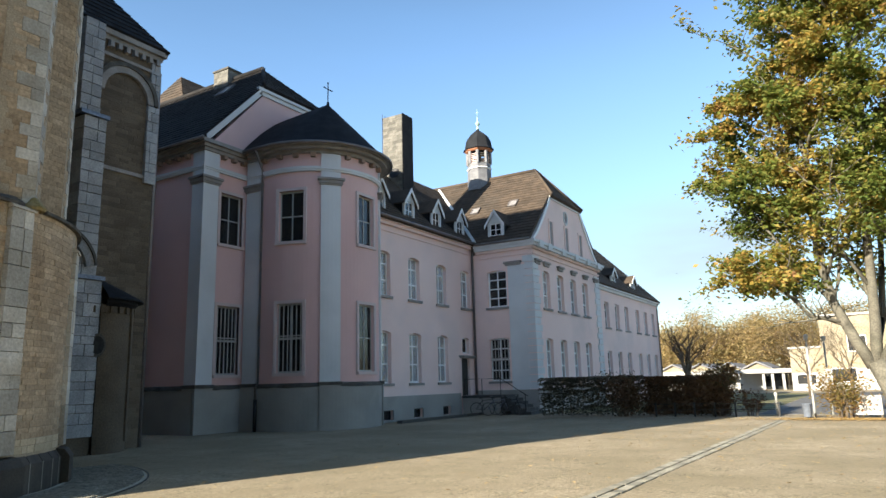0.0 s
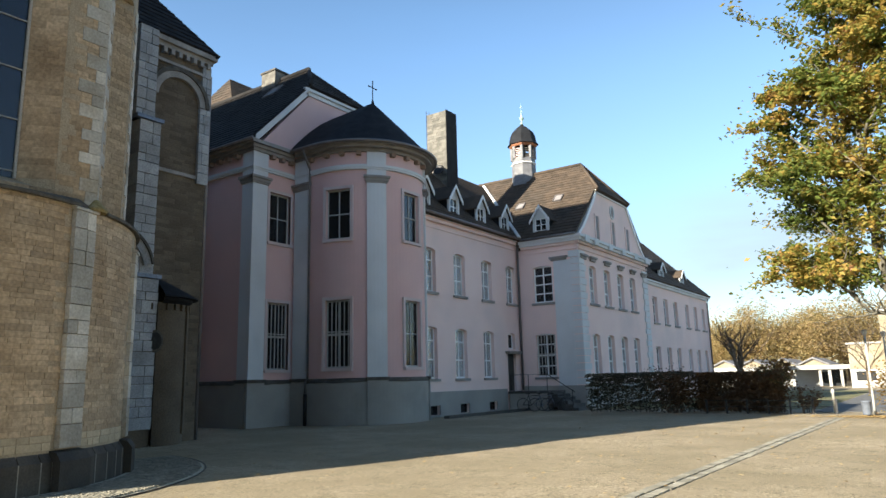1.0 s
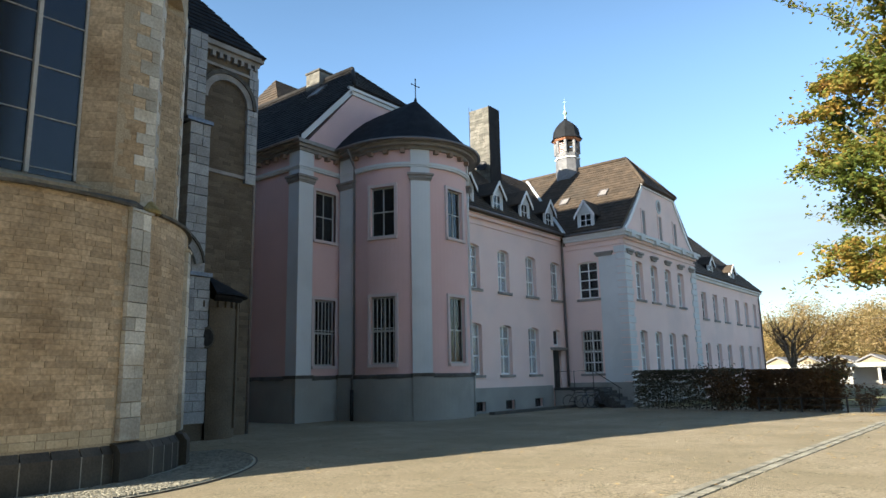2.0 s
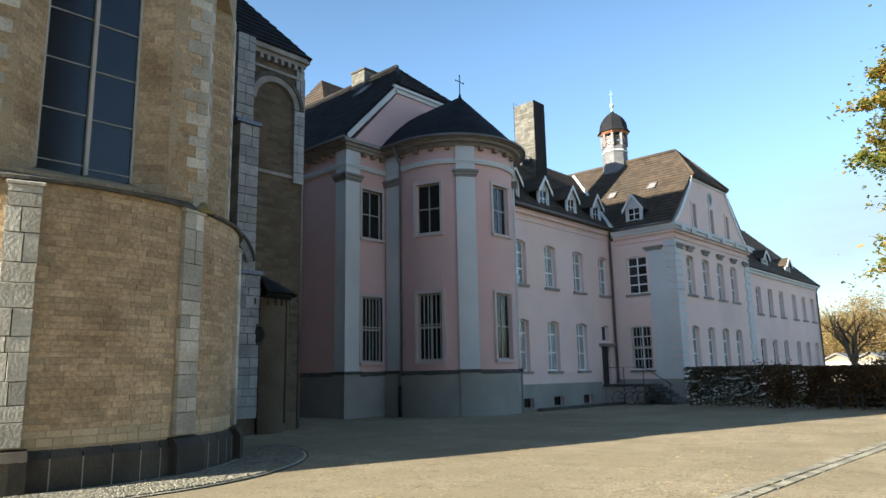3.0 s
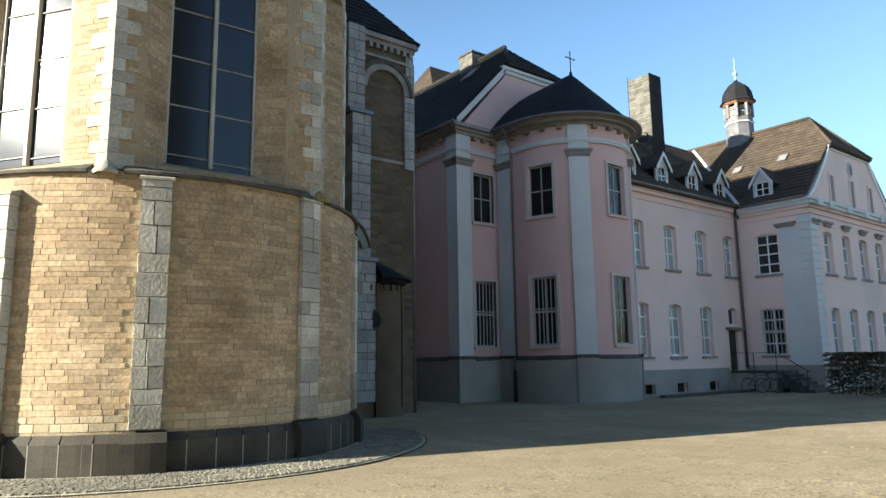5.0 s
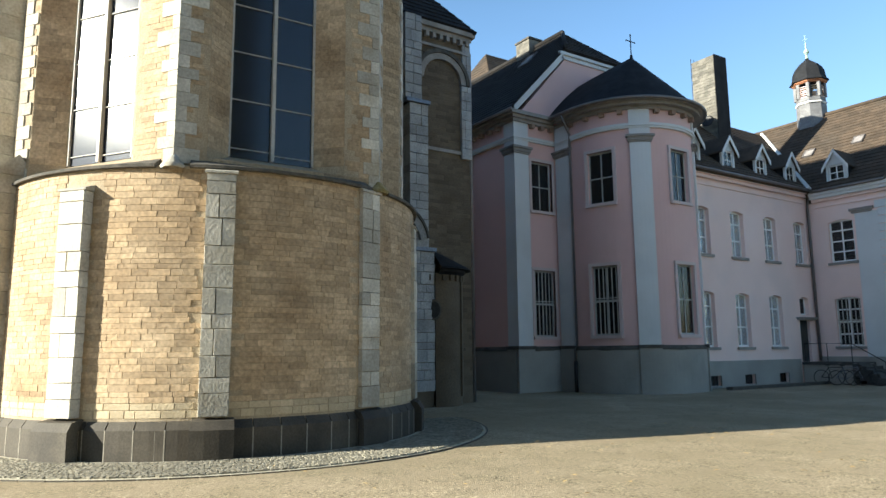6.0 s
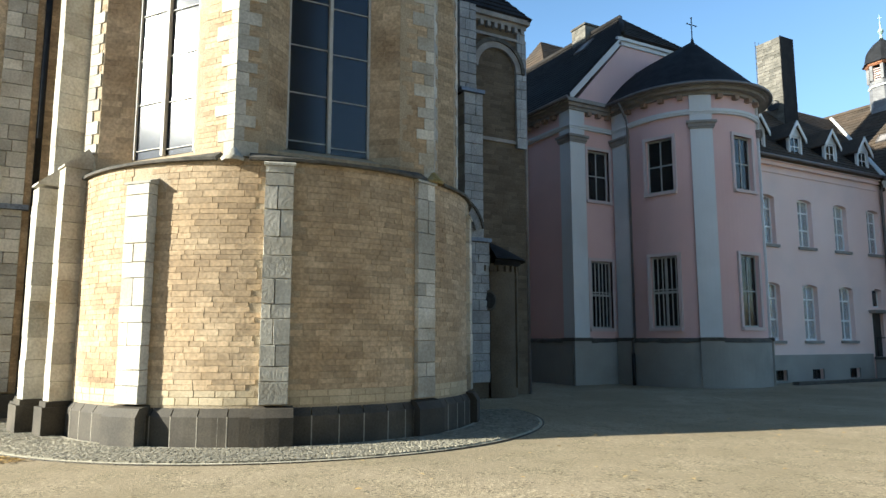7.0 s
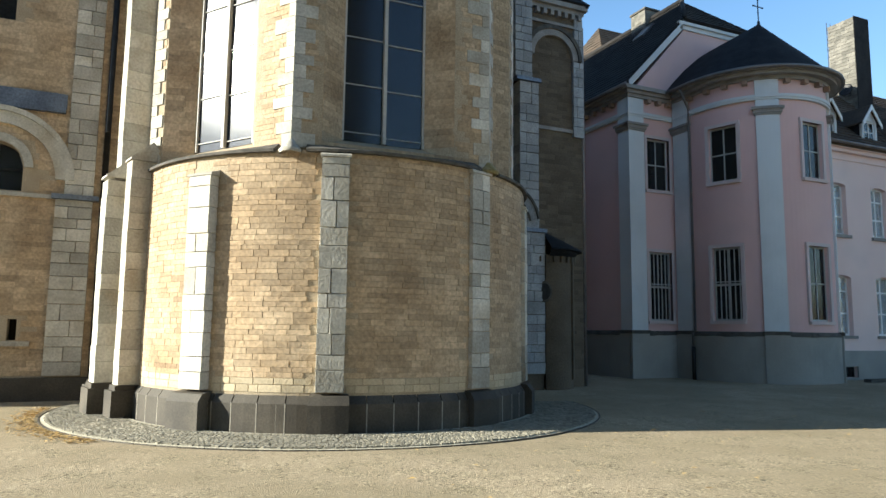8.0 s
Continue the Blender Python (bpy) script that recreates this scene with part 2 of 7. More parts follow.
M_HEDGELEAF = leaf_mat("beech_hedge_leaves", [(0.03, 0.034, 0.02), (0.055, 0.055, 0.03), (0.11, 0.09, 0.055), (0.075, 0.055, 0.035)], 0.25)
M_BROWNLEAF = leaf_mat("brown_leaves", [(0.05, 0.034, 0.02), (0.085, 0.05, 0.022), (0.14, 0.07, 0.028), (0.06, 0.06, 0.022)], 0.2)
M_ORANGELEAF = leaf_mat("orange_leaves", [(0.12, 0.12, 0.035), (0.22, 0.15, 0.045), (0.28, 0.15, 0.05), (0.24, 0.11, 0.04)])
M_FALLEN = leaf_mat("fallen_leaves", [(0.30, 0.17, 0.06), (0.42, 0.27, 0.09), (0.50, 0.36, 0.16), (0.24, 0.14, 0.06)], 0.1)


def gravel_mat(name):
    """Trodden gravel: small stones, each with its own tone, lying in sand, thick in some patches and thin in others."""
    m = bpy.data.materials.new(name)
    m.use_nodes = True
    n, l = m.node_tree.nodes, m.node_tree.links
    b = n["Principled BSDF"]
    b.inputs["Roughness"].default_value, b.inputs["Specular IOR Level"].default_value = 0.95, 0.25
    pos = n.new("ShaderNodeNewGeometry").outputs["Position"]
    def tex(kind, scale, detail=None):
        t = n.new(kind)
        t.inputs["Scale"].default_value = scale
        if detail is not None:
            t.inputs["Detail"].default_value = detail
        l.new(pos, t.inputs["Vector"])
        return t
    def span(v, lo, hi, a, c):
        r = n.new("ShaderNodeMapRange")
        for key, x in (("From Min", lo), ("From Max", hi), ("To Min", a), ("To Max", c)):
            r.inputs[key].default_value = x
        l.new(v, r.inputs["Value"])
        return r.outputs["Result"]
    def math_node(op, a, c):
        x = n.new("ShaderNodeMath")
        x.operation = op
        for i, v in enumerate((a, c)):
            if hasattr(v, "links"):
                l.new(v, x.inputs[i])
            else:
                x.inputs[i].default_value = v
        return x.outputs[0]
    def blend(fac, a, c):
        x = n.new("ShaderNodeMix")
        x.data_type = 'RGBA'
        for key, v in (("Factor", fac), ("A", a), ("B", c)):
            if hasattr(v, "links"):
                l.new(v, x.inputs[key])
            else:
                x.inputs[key].default_value = (*v, 1)
        return x.outputs["Result"]
    patch = tex("ShaderNodeTexNoise", 0.35, 5.0).outputs["Fac"]
    worn = tex("ShaderNodeTexNoise", 1.7, 5.0).outputs["Fac"]
    small, large = tex("ShaderNodeTexVoronoi", 62.0), tex("ShaderNodeTexVoronoi", 26.0)
    tone = n.new("ShaderNodeSeparateColor")
    l.new(small.outputs["Color"], tone.inputs["Color"])
    tone2 = n.new("ShaderNodeSeparateColor")
    l.new(large.outputs["Color"], tone2.inputs["Color"])
    col = blend(span(patch, 0.38, 0.62, 0.0, 1.0), (0.285, 0.235, 0.155), (0.36, 0.295, 0.205))
    col = blend(span(worn, 0.45, 0.70, 0.0, 0.55), col, (0.225, 0.195, 0.125))
    thick = span(math_node('ADD', patch, worn), 0.85, 1.15, 0.25, 1.0)
    light = math_node('MULTIPLY', span(tone.outputs["Red"], 0.0, 1.0, -0.42, 0.46), thick)
    chip = math_node('MULTIPLY', span(tone2.outputs["Red"], 0.82, 0.95, 0.0, 0.5), thick)
    hole = math_node('MULTIPLY', span(tone2.outputs["Green"], 0.85, 0.97, 0.0, -0.45), thick)
    val = math_node('ADD', math_node('ADD', light, 1.0), math_node('ADD', chip, hole))
    hsv = n.new("ShaderNodeHueSaturation")
    l.new(col, hsv.inputs["Color"])
    l.new(val, hsv.inputs["Value"])
    l.new(hsv.outputs["Color"], b.inputs["Base Color"])
    bp = n.new("ShaderNodeBump")
    bp.inputs["Strength"].default_value, bp.inputs["Distance"].default_value = 0.7, 0.012
    l.new(math_node('ADD', math_node('MULTIPLY', small.outputs["Distance"], -0.8), math_node('MULTIPLY', worn, 0.8)), bp.inputs["Height"])
    l.new(bp.outputs["Normal"], b.inputs["Normal"])
    return m


M_GRAVEL = gravel_mat("pale_gravel")


def glass_mat(name, tint, rough=0.03, spec=0.32):
    m = bpy.data.materials.new(name)
    m.use_nodes = True
    n, l = m.node_tree.nodes, m.node_tree.links
    b = n["Principled BSDF"]
    b.inputs["Base Color"].default_value = (*tint, 1)
    b.inputs["Roughness"].default_value = rough
    b.inputs["IOR"].default_value = 1.5
    b.inputs["Specular IOR Level"].default_value = spec
    b.inputs["Transmission Weight"].default_value = 0.75
    nz = n.new("ShaderNodeTexNoise")
    nz.inputs["Scale"].default_value = 2.5
    bp = n.new("ShaderNodeBump")
    bp.inputs["Strength"].default_value, bp.inputs["Distance"].default_value = 0.06, 0.02
    geo = n.new("ShaderNodeNewGeometry")
    l.new(geo.outputs["Position"], nz.inputs["Vector"])
    l.new(nz.outputs["Fac"], bp.inputs["Height"])
    l.new(bp.outputs["Normal"], b.inputs["Normal"])
    return m


M_GLASS = glass_mat("window_glass", (0.10, 0.11, 0.12))
M_DARKGLASS = glass_mat("old_dark_glass", (0.07, 0.075, 0.08), 0.12, 0.12)
M_CLEARGLASS = glass_mat("clear_window_glass", (0.85, 0.88, 0.90))
M_LEADGLASS = glass_mat("leaded_church_glass", (0.05, 0.065, 0.11), 0.12, 0.4)


# ---- builders ----
def thing(name, label, category, group="", kind="", at=(0, 0, 0)):
    ob = new(name)
    ob.location = at
    return tagged(ob, label, category, group, kind)


def part(name, bm, material, parent, label="", smooth=False):
    """One mesh object out of a bmesh, under a thing or a part."""
    me = bpy.data.meshes.new(name)
    if smooth:
        for f in bm.faces:
            f.smooth = True
    if name.endswith("wall"):
        bmesh.ops.remove_doubles(bm, verts=bm.verts, dist=0.001)
    bm.to_mesh(me)
    bm.free()
    me.materials.append(material)
    ob = new(name, me)
    if parent:
        ob.parent = parent
        ob.matrix_parent_inverse = Matrix.Translation(-parent.location) if parent.parent is None else Matrix()
    if label:
        tagged(ob, label)
    return ob


def ngon(bm, pts):
    return bm.faces.new([bm.verts.new(p) for p in pts])


def hexa(bm, p):
    """A solid from eight corners: four below, four above, each ring in the same turn."""
    v = [bm.verts.new(q) for q in p]
    for f in ((3, 2, 1, 0), (4, 5, 6, 7), (0, 1, 5, 4), (1, 2, 6, 5), (2, 3, 7, 6), (3, 0, 4, 7)):
        bm.faces.new([v[i] for i in f])


def box(bm, x0, y0, z0, x1, y1, z1):
    hexa(bm, [(x0, y0, z0), (x1, y0, z0), (x1, y1, z0), (x0, y1, z0), (x0, y0, z1), (x1, y0, z1), (x1, y1, z1), (x0, y1, z1)])


def boxes(*bs):
    bm = bmesh.new()
    for b in bs:
        box(bm, *b)
    return bm


def prism(bm, pts, z0, z1):
    lo = [bm.verts.new((x, y, z0)) for x, y in pts]
    hi = [bm.verts.new((x, y, z1)) for x, y in pts]
    bm.faces.new(lo[::-1])
    bm.faces.new(hi)
    for i in range(len(pts)):
        j = (i + 1) % len(pts)
        bm.faces.new((lo[i], lo[j], hi[j], hi[i]))


def tube(bm, pts, r, n=8, r_end=None):
    """A tapered round bar along a line of points."""
    rings = []
    pts = [Vector(p) for p in pts]
    for i, p in enumerate(pts):
        d = (pts[min(i + 1, len(pts) - 1)] - pts[max(i - 1, 0)]).normalized()
        a = d.orthogonal().normalized()
        b = d.cross(a)
        k = r if r_end is None else r + (r_end - r) * i / (len(pts) - 1)
        rings.append([bm.verts.new(p + (a * math.cos(2 * math.pi * j / n) + b * math.sin(2 * math.pi * j / n)) * k) for j in range(n)])
    for r0, r1 in zip(rings, rings[1:]):
        # the two rings may be turned against each other: join nearest corners
        k = min(range(n), key=lambda s: (r1[s].co - r0[0].co - (r1[0].co - r0[0].co) * 0).length)
        sense = 1 if (r1[(k + 1) % n].co - r0[1].co).length <= (r1[(k - 1) % n].co - r0[1].co).length else -1
        for j in range(n):
            bm.faces.new((r0[j], r0[(j + 1) % n], r1[(k + sense * (j + 1)) % n], r1[(k + sense * j) % n]))
    bm.faces.new(rings[0][::-1])
    bm.faces.new(rings[-1])


def lathe(bm, cx, cy, profile, n=24, a0=0.0, a1=2 * math.pi):
    """Turns (radius, z) pairs round an upright axis."""
    full = abs(a1 - a0 - 2 * math.pi) < 1e-6
    m = n if full else n + 1
    rings = [[bm.verts.new((cx + r * math.cos(a0 + (a1 - a0) * j / n), cy + r * math.sin(a0 + (a1 - a0) * j / n), z)) for j in range(m)] for r, z in profile]
    for r0, r1 in zip(rings, rings[1:]):
        for j in range(n):
            bm.faces.new((r0[j], r0[(j + 1) % m], r1[(j + 1) % m], r1[j]))


class Plan:
    """A wall's face: at(u, w, z) is the place u metres along it, w metres outward."""
    def __init__(self, x, y, ux, uy):
        k = math.hypot(ux, uy)
        self.o, self.u, self.n, self.step = (x, y), (ux / k, uy / k), (uy / k, -ux / k), 100.0

    def at(self, u, w, z):
        return (self.o[0] + self.u[0] * u + self.n[0] * w, self.o[1] + self.u[1] * u + self.n[1] * w, z)

    def spot(self, u, w, z):
        n, d = self.n, self.u
        p = self.at(u, w, z)
        return Matrix(((d[0], -n[0], 0, p[0]), (d[1], -n[1], 0, p[1]), (0, 0, 1, p[2]), (0, 0, 0, 1)))


class Round:
    """A round wall, u along its arc of radius r from the angle a0 (degrees), outward positive."""
    def __init__(self, cx, cy, r, a0):
        self.c, self.r, self.a0, self.step = (cx, cy), r, radians(a0), r * radians(4)

    def at(self, u, w, z):
        a = self.a0 + u / self.r
        return (self.c[0] + (self.r + w) * math.cos(a), self.c[1] + (self.r + w) * math.sin(a), z)

    def spot(self, u, w, z):
        a = self.a0 + u / self.r
        n, d = (math.cos(a), math.sin(a)), (-math.sin(a), math.cos(a))
        p = self.at(u, w, z)
        return Matrix(((d[0], -n[0], 0, p[0]), (d[1], -n[1], 0, p[1]), (0, 0, 1, p[2]), (0, 0, 0, 1)))

    def u_of(self, deg):
        return (radians(deg) - self.a0) * self.r


def slab(bm, face, u0, u1, z0, z1, w0, w1):
    """A block on a wall's face, bent with it."""
    n = max(1, math.ceil((u1 - u0) / face.step))
    us = [u0 + (u1 - u0) * i / n for i in range(n + 1)]
    ring = [[bm.verts.new(face.at(u, w, z)) for w, z in ((w1, z0), (w0, z0), (w0, z1), (w1, z1))] for u in us]
    for a, b in zip(ring, ring[1:]):
        for i in range(4):
            j = (i + 1) % 4
            bm.faces.new((a[i], a[j], b[j], b[i]))
    bm.faces.new(ring[0][::-1])
    bm.faces.new(ring[-1])


def wall(bm, face, u0, u1, z0, z1, thick, holes=()):
    """A wall with thickness; holes are (u0, u1, z0, z1) and go through it."""
    zs = sorted({z0, z1, *(h[2] for h in holes), *(h[3] for h in holes)})
    us = sorted({u0, u1, *(h[0] for h in holes), *(h[1] for h in holes)})
    zs, us = [z for z in zs if z0 <= z <= z1], [u for u in us if u0 <= u <= u1]
    for a, b in zip(zs, zs[1:]):
        for c, d in zip(us, us[1:]):
            if not any(h[0] <= c and h[1] >= d and h[2] <= a and h[3] >= b for h in holes):
                slab(bm, face, c, d, a, b, -thick, 0)


def local(m, bs):
    """Blocks in a window's own frame (x along, y inward, z up), put in place by m."""
    bm = boxes(*bs)
    bm.transform(m)
    return bm


def window(parent, m, w, h, frame_mat, cols=2, rows=2, f=0.07, bar=0.05, glass=M_GLASS, sill=M_TRIM, inset=0.16, surround=None, label="", transom=None, grille=0, curtain=False, name="window"):
    """A window whose lower middle stands at m: frame with bars, a pane, a sill, a surround, and a grille where it has one."""
    a = w / 2
    bs = [(-a, inset, 0, -a + f, inset + 0.07, h), (a - f, inset, 0, a, inset + 0.07, h), (-a + f, inset, 0, a - f, inset + 0.07, f), (-a + f, inset, h - f, a - f, inset + 0.07, h)]
    for i in range(1, cols):
        x = -a + w * i / cols
        bs.append((x - bar / 2, inset + 0.004, f, x + bar / 2, inset + 0.06, h - f))
    for i in range(1, rows):
        z = h * i / rows if transom is None else (transom if i == rows - 1 else transom * i / (rows - 1))
        bs.append((-a + f, inset + 0.008, z - bar / 2, a - f, inset + 0.056, z + bar / 2))
    win = part(name, local(m, bs), frame_mat, parent, label)
    if curtain:
        glass = M_CLEARGLASS
    pane = part("pane", local(m, [(-a + f * 0.5, inset + 0.03, f * 0.5, a - f * 0.5, inset + 0.042, h - f * 0.5)]), glass, win)
    pane.visible_shadow = False
    if sill:
        part("sill", local(m, [(-a - 0.12, -0.10, -0.13, a + 0.12, inset, -0.003)]), sill, win)
    if surround:
        s = 0.13
        part("surround", local(m, [(-a - s, -0.035, 0, -a, 0.1, h + s), (a, -0.035, 0, a + s, 0.1, h + s), (-a, -0.035, h, a, 0.1, h + s)]), surround, win)
    if grille:
        bs = [(-a + w * (i + 0.5) / grille - 0.018, 0.05, 0.03, -a + w * (i + 0.5) / grille + 0.018, 0.085, h - 0.03) for i in range(grille)]
        for z in (h * 0.48, h * 0.53):
            bs.append((-a, 0.04, z - 0.02, a, 0.047, z + 0.02))
        part("grille", local(m, bs), M_BAR, win, "vertical grey window bars")
    if curtain:
        bm = bmesh.new()
        n = 16
        for side in (-1, 1):
            for i in range(n):
                x0, x1 = [side * (a * 0.05 + a * 0.92 * (i + k) / n) for k in (0, 1)]
                d0, d1 = [0.03 * math.sin((i + k) * 1.7) for k in (0, 1)]
                ngon(bm, [m @ Vector(q) for q in ((x0, inset + 0.13 + d0, 0.05), (x1, inset + 0.13 + d1, 0.05), (x1, inset + 0.13 + d1, h - 0.05), (x0, inset + 0.13 + d0, h - 0.05))])
        part("curtain", bm, M_CURTAIN, win, "white net curtain")
    return win


def roof_face(bm, a, b, c, d, course=0.32, lift=0.045, piece=0.0):
    """Lapped courses between the eave a-b and the upper edge d-c, each lying over the one below it."""
    a, b, c, d = [Vector(p) for p in (a, b, c, d)]
    up = ((d + c) / 2 - (a + b) / 2)
    nrm = (b - a).cross(up).normalized()
    n = max(2, round(up.length / course))
    for i in range(n):
        t0, t1 = i / n, min(1.0, (i + 1.25) / n)
        l0, r0, l1, r1 = a.lerp(d, t0), b.lerp(c, t0), a.lerp(d, t1), b.lerp(c, t1)
        m = max(1, round((r0 - l0).length / piece)) if piece else 1
        for k in range(m):
            s0, s1 = k / m, (k + 1) / m
            h = lift + (random.uniform(-0.006, 0.006) if piece else 0)
            q = [l0.lerp(r0, s0), l0.lerp(r0, s1), l1.lerp(r1, s1), l1.lerp(r1, s0)]
            g = 0.004 if piece else 0
            top = [q[0] + nrm * h, q[1] + nrm * h, q[2] + nrm * g, q[3] + nrm * g]
            v = [bm.verts.new(p) for p in (q[0], q[1], *top)]
            bm.faces.new((v[2], v[3], v[4], v[5]))
            bm.faces.new((v[0], v[1], v[3], v[2]))


def roof_base(bm, a, b, c, d, t=0.16):
    a, b, c, d = [Vector(p) for p in (a, b, c, d)]
    nrm = (b - a).cross((d + c) / 2 - (a + b) / 2).normalized() * t
    hexa(bm, [a - nrm, b - nrm, c - nrm, d - nrm + Vector((0.001, 0, 0)), a, b, c, d + Vector((0.001, 0, 0))])


def roof(parent, faces, material, course=0.32, label="", piece=0.30, name="roof"):
    bm = bmesh.new()
    for q in faces:
        roof_base(bm, *q)
    base = part(name, bm, material, parent, label)
    bm = bmesh.new()
    for q in faces:
        roof_face(bm, *q, course=course, piece=piece)
    t = part("roof_tiles", bm, material, base)
    t["kind"] = "stuff"
    return base


def pipe(parent, pts, r=0.055, name="downpipe", material=None):
    bm = bmesh.new()
    tube(bm, pts, r, 10)
    return part(name, bm, material or M_ZINC, parent, "dark metal downpipe", smooth=True)

# ---- ground ----
bm = bmesh.new()
def ground_z(x, y):
    d = math.hypot(x, y)
    return 0.02 * noise.noise(Vector((x * 0.25, y * 0.25, 0))) if d < 45 else 0.0
xs = [-900, -300, -120, -60, -40] + [-30 + 1.0 * i for i in range(41)] + [14, 20, 40, 100, 300, 900]
ys = [-900, -300, -100, -40, -15] + [-6 + 1.0 * i for i in range(46)] + [45, 60, 100, 200, 400, 900]
grid = [[bm.verts.new((x, y, ground_z(x, y) if -18 < x < 10 and -6 < y < 34 else 0.0)) for x in xs] for y in ys]
for j in range(len(ys) - 1):
    for i in range(len(xs) - 1):
        bm.faces.new((grid[j][i], grid[j][i + 1], grid[j + 1][i + 1], grid[j + 1][i]))
ground = part("ground", bm, M_GRAVEL, None, smooth=True)
tagged(ground, "wide forecourt of pale trodden gravel strewn with leaves", "ground", kind="structure")

# unseen tall dark walls behind the camera, added to block sky light
closing = thing("sky_block_wall", "unseen dark wall added to hold sky light off the court", "wall", kind="structure")
part("wall_east", boxes((7.5, -30, 0, 8.5, 10, 21)), M_SKYBLOCK, closing)
part("wall_south", boxes((1.0, -31, 0, 8.5, -30, 13)), M_SKYBLOCK, closing)

# ---- chapel with the round bow ----
FX, CY0, CY1, BCX, BCY, BR = -22.96, 18.75, 29.15, -21.25, 23.95, 2.83
chapel = thing("chapel", "pink plastered chapel with grey pilasters and a round slate-roofed end", "building", at=(FX, BCY, 0))
front = Plan(FX, CY0, 0, 1)          # faces +x, u runs along +y
bow = Round(BCX, BCY, BR, -90)
side_s = Plan(FX, BCY - BR, 1, 0)     # bow's straight side, faces -y
side_n = Plan(BCX, BCY + BR, -1, 0)
flank = Plan(-40.0, CY0, 1, 0)        # chapel's long side, faces -y
FW = FX + 40.0
UP, LOW = (7.85, 10.08), (2.34, 5.2)
WF = [(0.92, 2.12)]
bm = bmesh.new()
holes = [(a, b, *z) for a, b in WF for z in (UP, LOW)]
wall(bm, front, 0, BCY - BR - CY0, 0, 12.2, 0.5, holes)
part("front_wall", bm, M_PINK, chapel, "smooth pink plaster wall")
bm = bmesh.new()
wall(bm, front, BCY + BR - CY0, CY1 - CY0, 0, 12.2, 0.5, [])
part("front_wall", bm, M_PINK, chapel)
bm = bmesh.new()
wall(bm, flank, 0, FW - 0.5, 0, 12.2, 0.5, [])
part("side_wall", bm, M_PINK, chapel)
bm = bmesh.new()
box(bm, -40, CY1 - 0.5, 0, FX - 0.5, CY1, 12.2)
part("side_wall", bm, M_PINK, chapel)
bm = bmesh.new()
wall(bm, side_s, 0, BCX - FX, 0, 12.0, 0.45, [])
part("bay_wall", bm, M_PINK, chapel)
bm = bmesh.new()
wall(bm, side_n, 0, BCX - FX, 0, 12.0, 0.45, [])
part("bay_wall", bm, M_PINK, chapel)
bm = bmesh.new()
BW = [(-84.0, -60.5), (-10.5, 11.5), (60.5, 84.0)]
bholes = [(bow.u_of(a), bow.u_of(b), *z) for a, b in BW for z in (UP, LOW)]
wall(bm, bow, 0, math.pi * BR, 0, 12.0, 0.45, bholes)
part("apse_wall", bm, M_PINK, chapel)
bm = bmesh.new()
for z0, z1 in ((12.2, 15.75),):
    y = lambda z: CY0 + 0.35 + (z - 12.2) * 0.905
    hexa(bm, [(FX - 0.4, y(12.2), 12.2), (FX, y(12.2), 12.2), (FX, 2 * BCY - y(12.2), 12.2), (FX - 0.4, 2 * BCY - y(12.2), 12.2),
              (FX - 0.4, y(15.75), 15.75), (FX, y(15.75), 15.75), (FX, 2 * BCY - y(15.75), 15.75), (FX - 0.4, 2 * BCY - y(15.75), 15.75)])
part("gable_wall", bm, M_PINK, chapel)
bm = boxes((-39.4, CY0 + 0.6, 5.9, FX - 0.6, CY1 - 0.6, 6.1))
prism(bm, [(BCX + (BR - 0.6) * math.cos(radians(a)), BCY + (BR - 0.6) * math.sin(radians(a))) for a in range(-90, 91, 10)], 5.9, 6.1)
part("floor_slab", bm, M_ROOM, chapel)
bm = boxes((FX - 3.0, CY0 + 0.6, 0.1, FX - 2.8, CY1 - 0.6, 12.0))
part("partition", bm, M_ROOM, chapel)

# grey plinth, ledge, pilasters, capitals, string course and eaves moulding
def band(name, material, z0, z1, proud, label=""):
    bm = bmesh.new()
    slab(bm, front, -proud, BCY - BR - CY0 - proud, z0, z1, -0.05, proud)
    slab(bm, side_s, proud, BCX - FX, z0, z1, -0.05, proud)
    slab(bm, bow, 0, math.pi * BR, z0, z1, -0.05, proud)
    slab(bm, flank, 10.0, FW, z0, z1, -0.05, proud)
    return part(name, bm, material, chapel, label)
band("plinth", M_PLINTH, 0, 1.80, 0.10, "tall grey rendered plinth")
bm = bmesh.new()
def ledge(face, u0, u1, proud):
    n = max(2, math.ceil((u1 - u0) / 0.16))
    ring = []
    for i in range(n + 1):
        u = u0 + (u1 - u0) * i / n
        ring.append([bm.verts.new(face.at(u, w, z)) for w, z in ((proud + 0.03 * noise.noise(Vector((u * 2.1, 3.0, 0))), 1.74 + 0.05 * noise.noise(Vector((u * 1.7, 0, 0)))), (0.0, 1.74), (0.0, 1.92), (proud * 0.7, 1.86 + 0.03 * noise.noise(Vector((u * 2.6, 9.0, 0)))))])
    for a, b in zip(ring, ring[1:]):
        for i in range(4):
            j = (i + 1) % 4
            bm.faces.new((a[i], a[j], b[j], b[i]))
    bm.faces.new(ring[0][::-1])
    bm.faces.new(ring[-1])
ledge(front, -0.13, BCY - BR - CY0, 0.13)
ledge(side_s, 0, BCX - FX, 0.13)
ledge(bow, 0, math.pi * BR, 0.13)
ledge(flank, 10.0, FW, 0.13)
part("ledge", bm, M_LEDGE, chapel, "dark weathered ledge above the plinth")
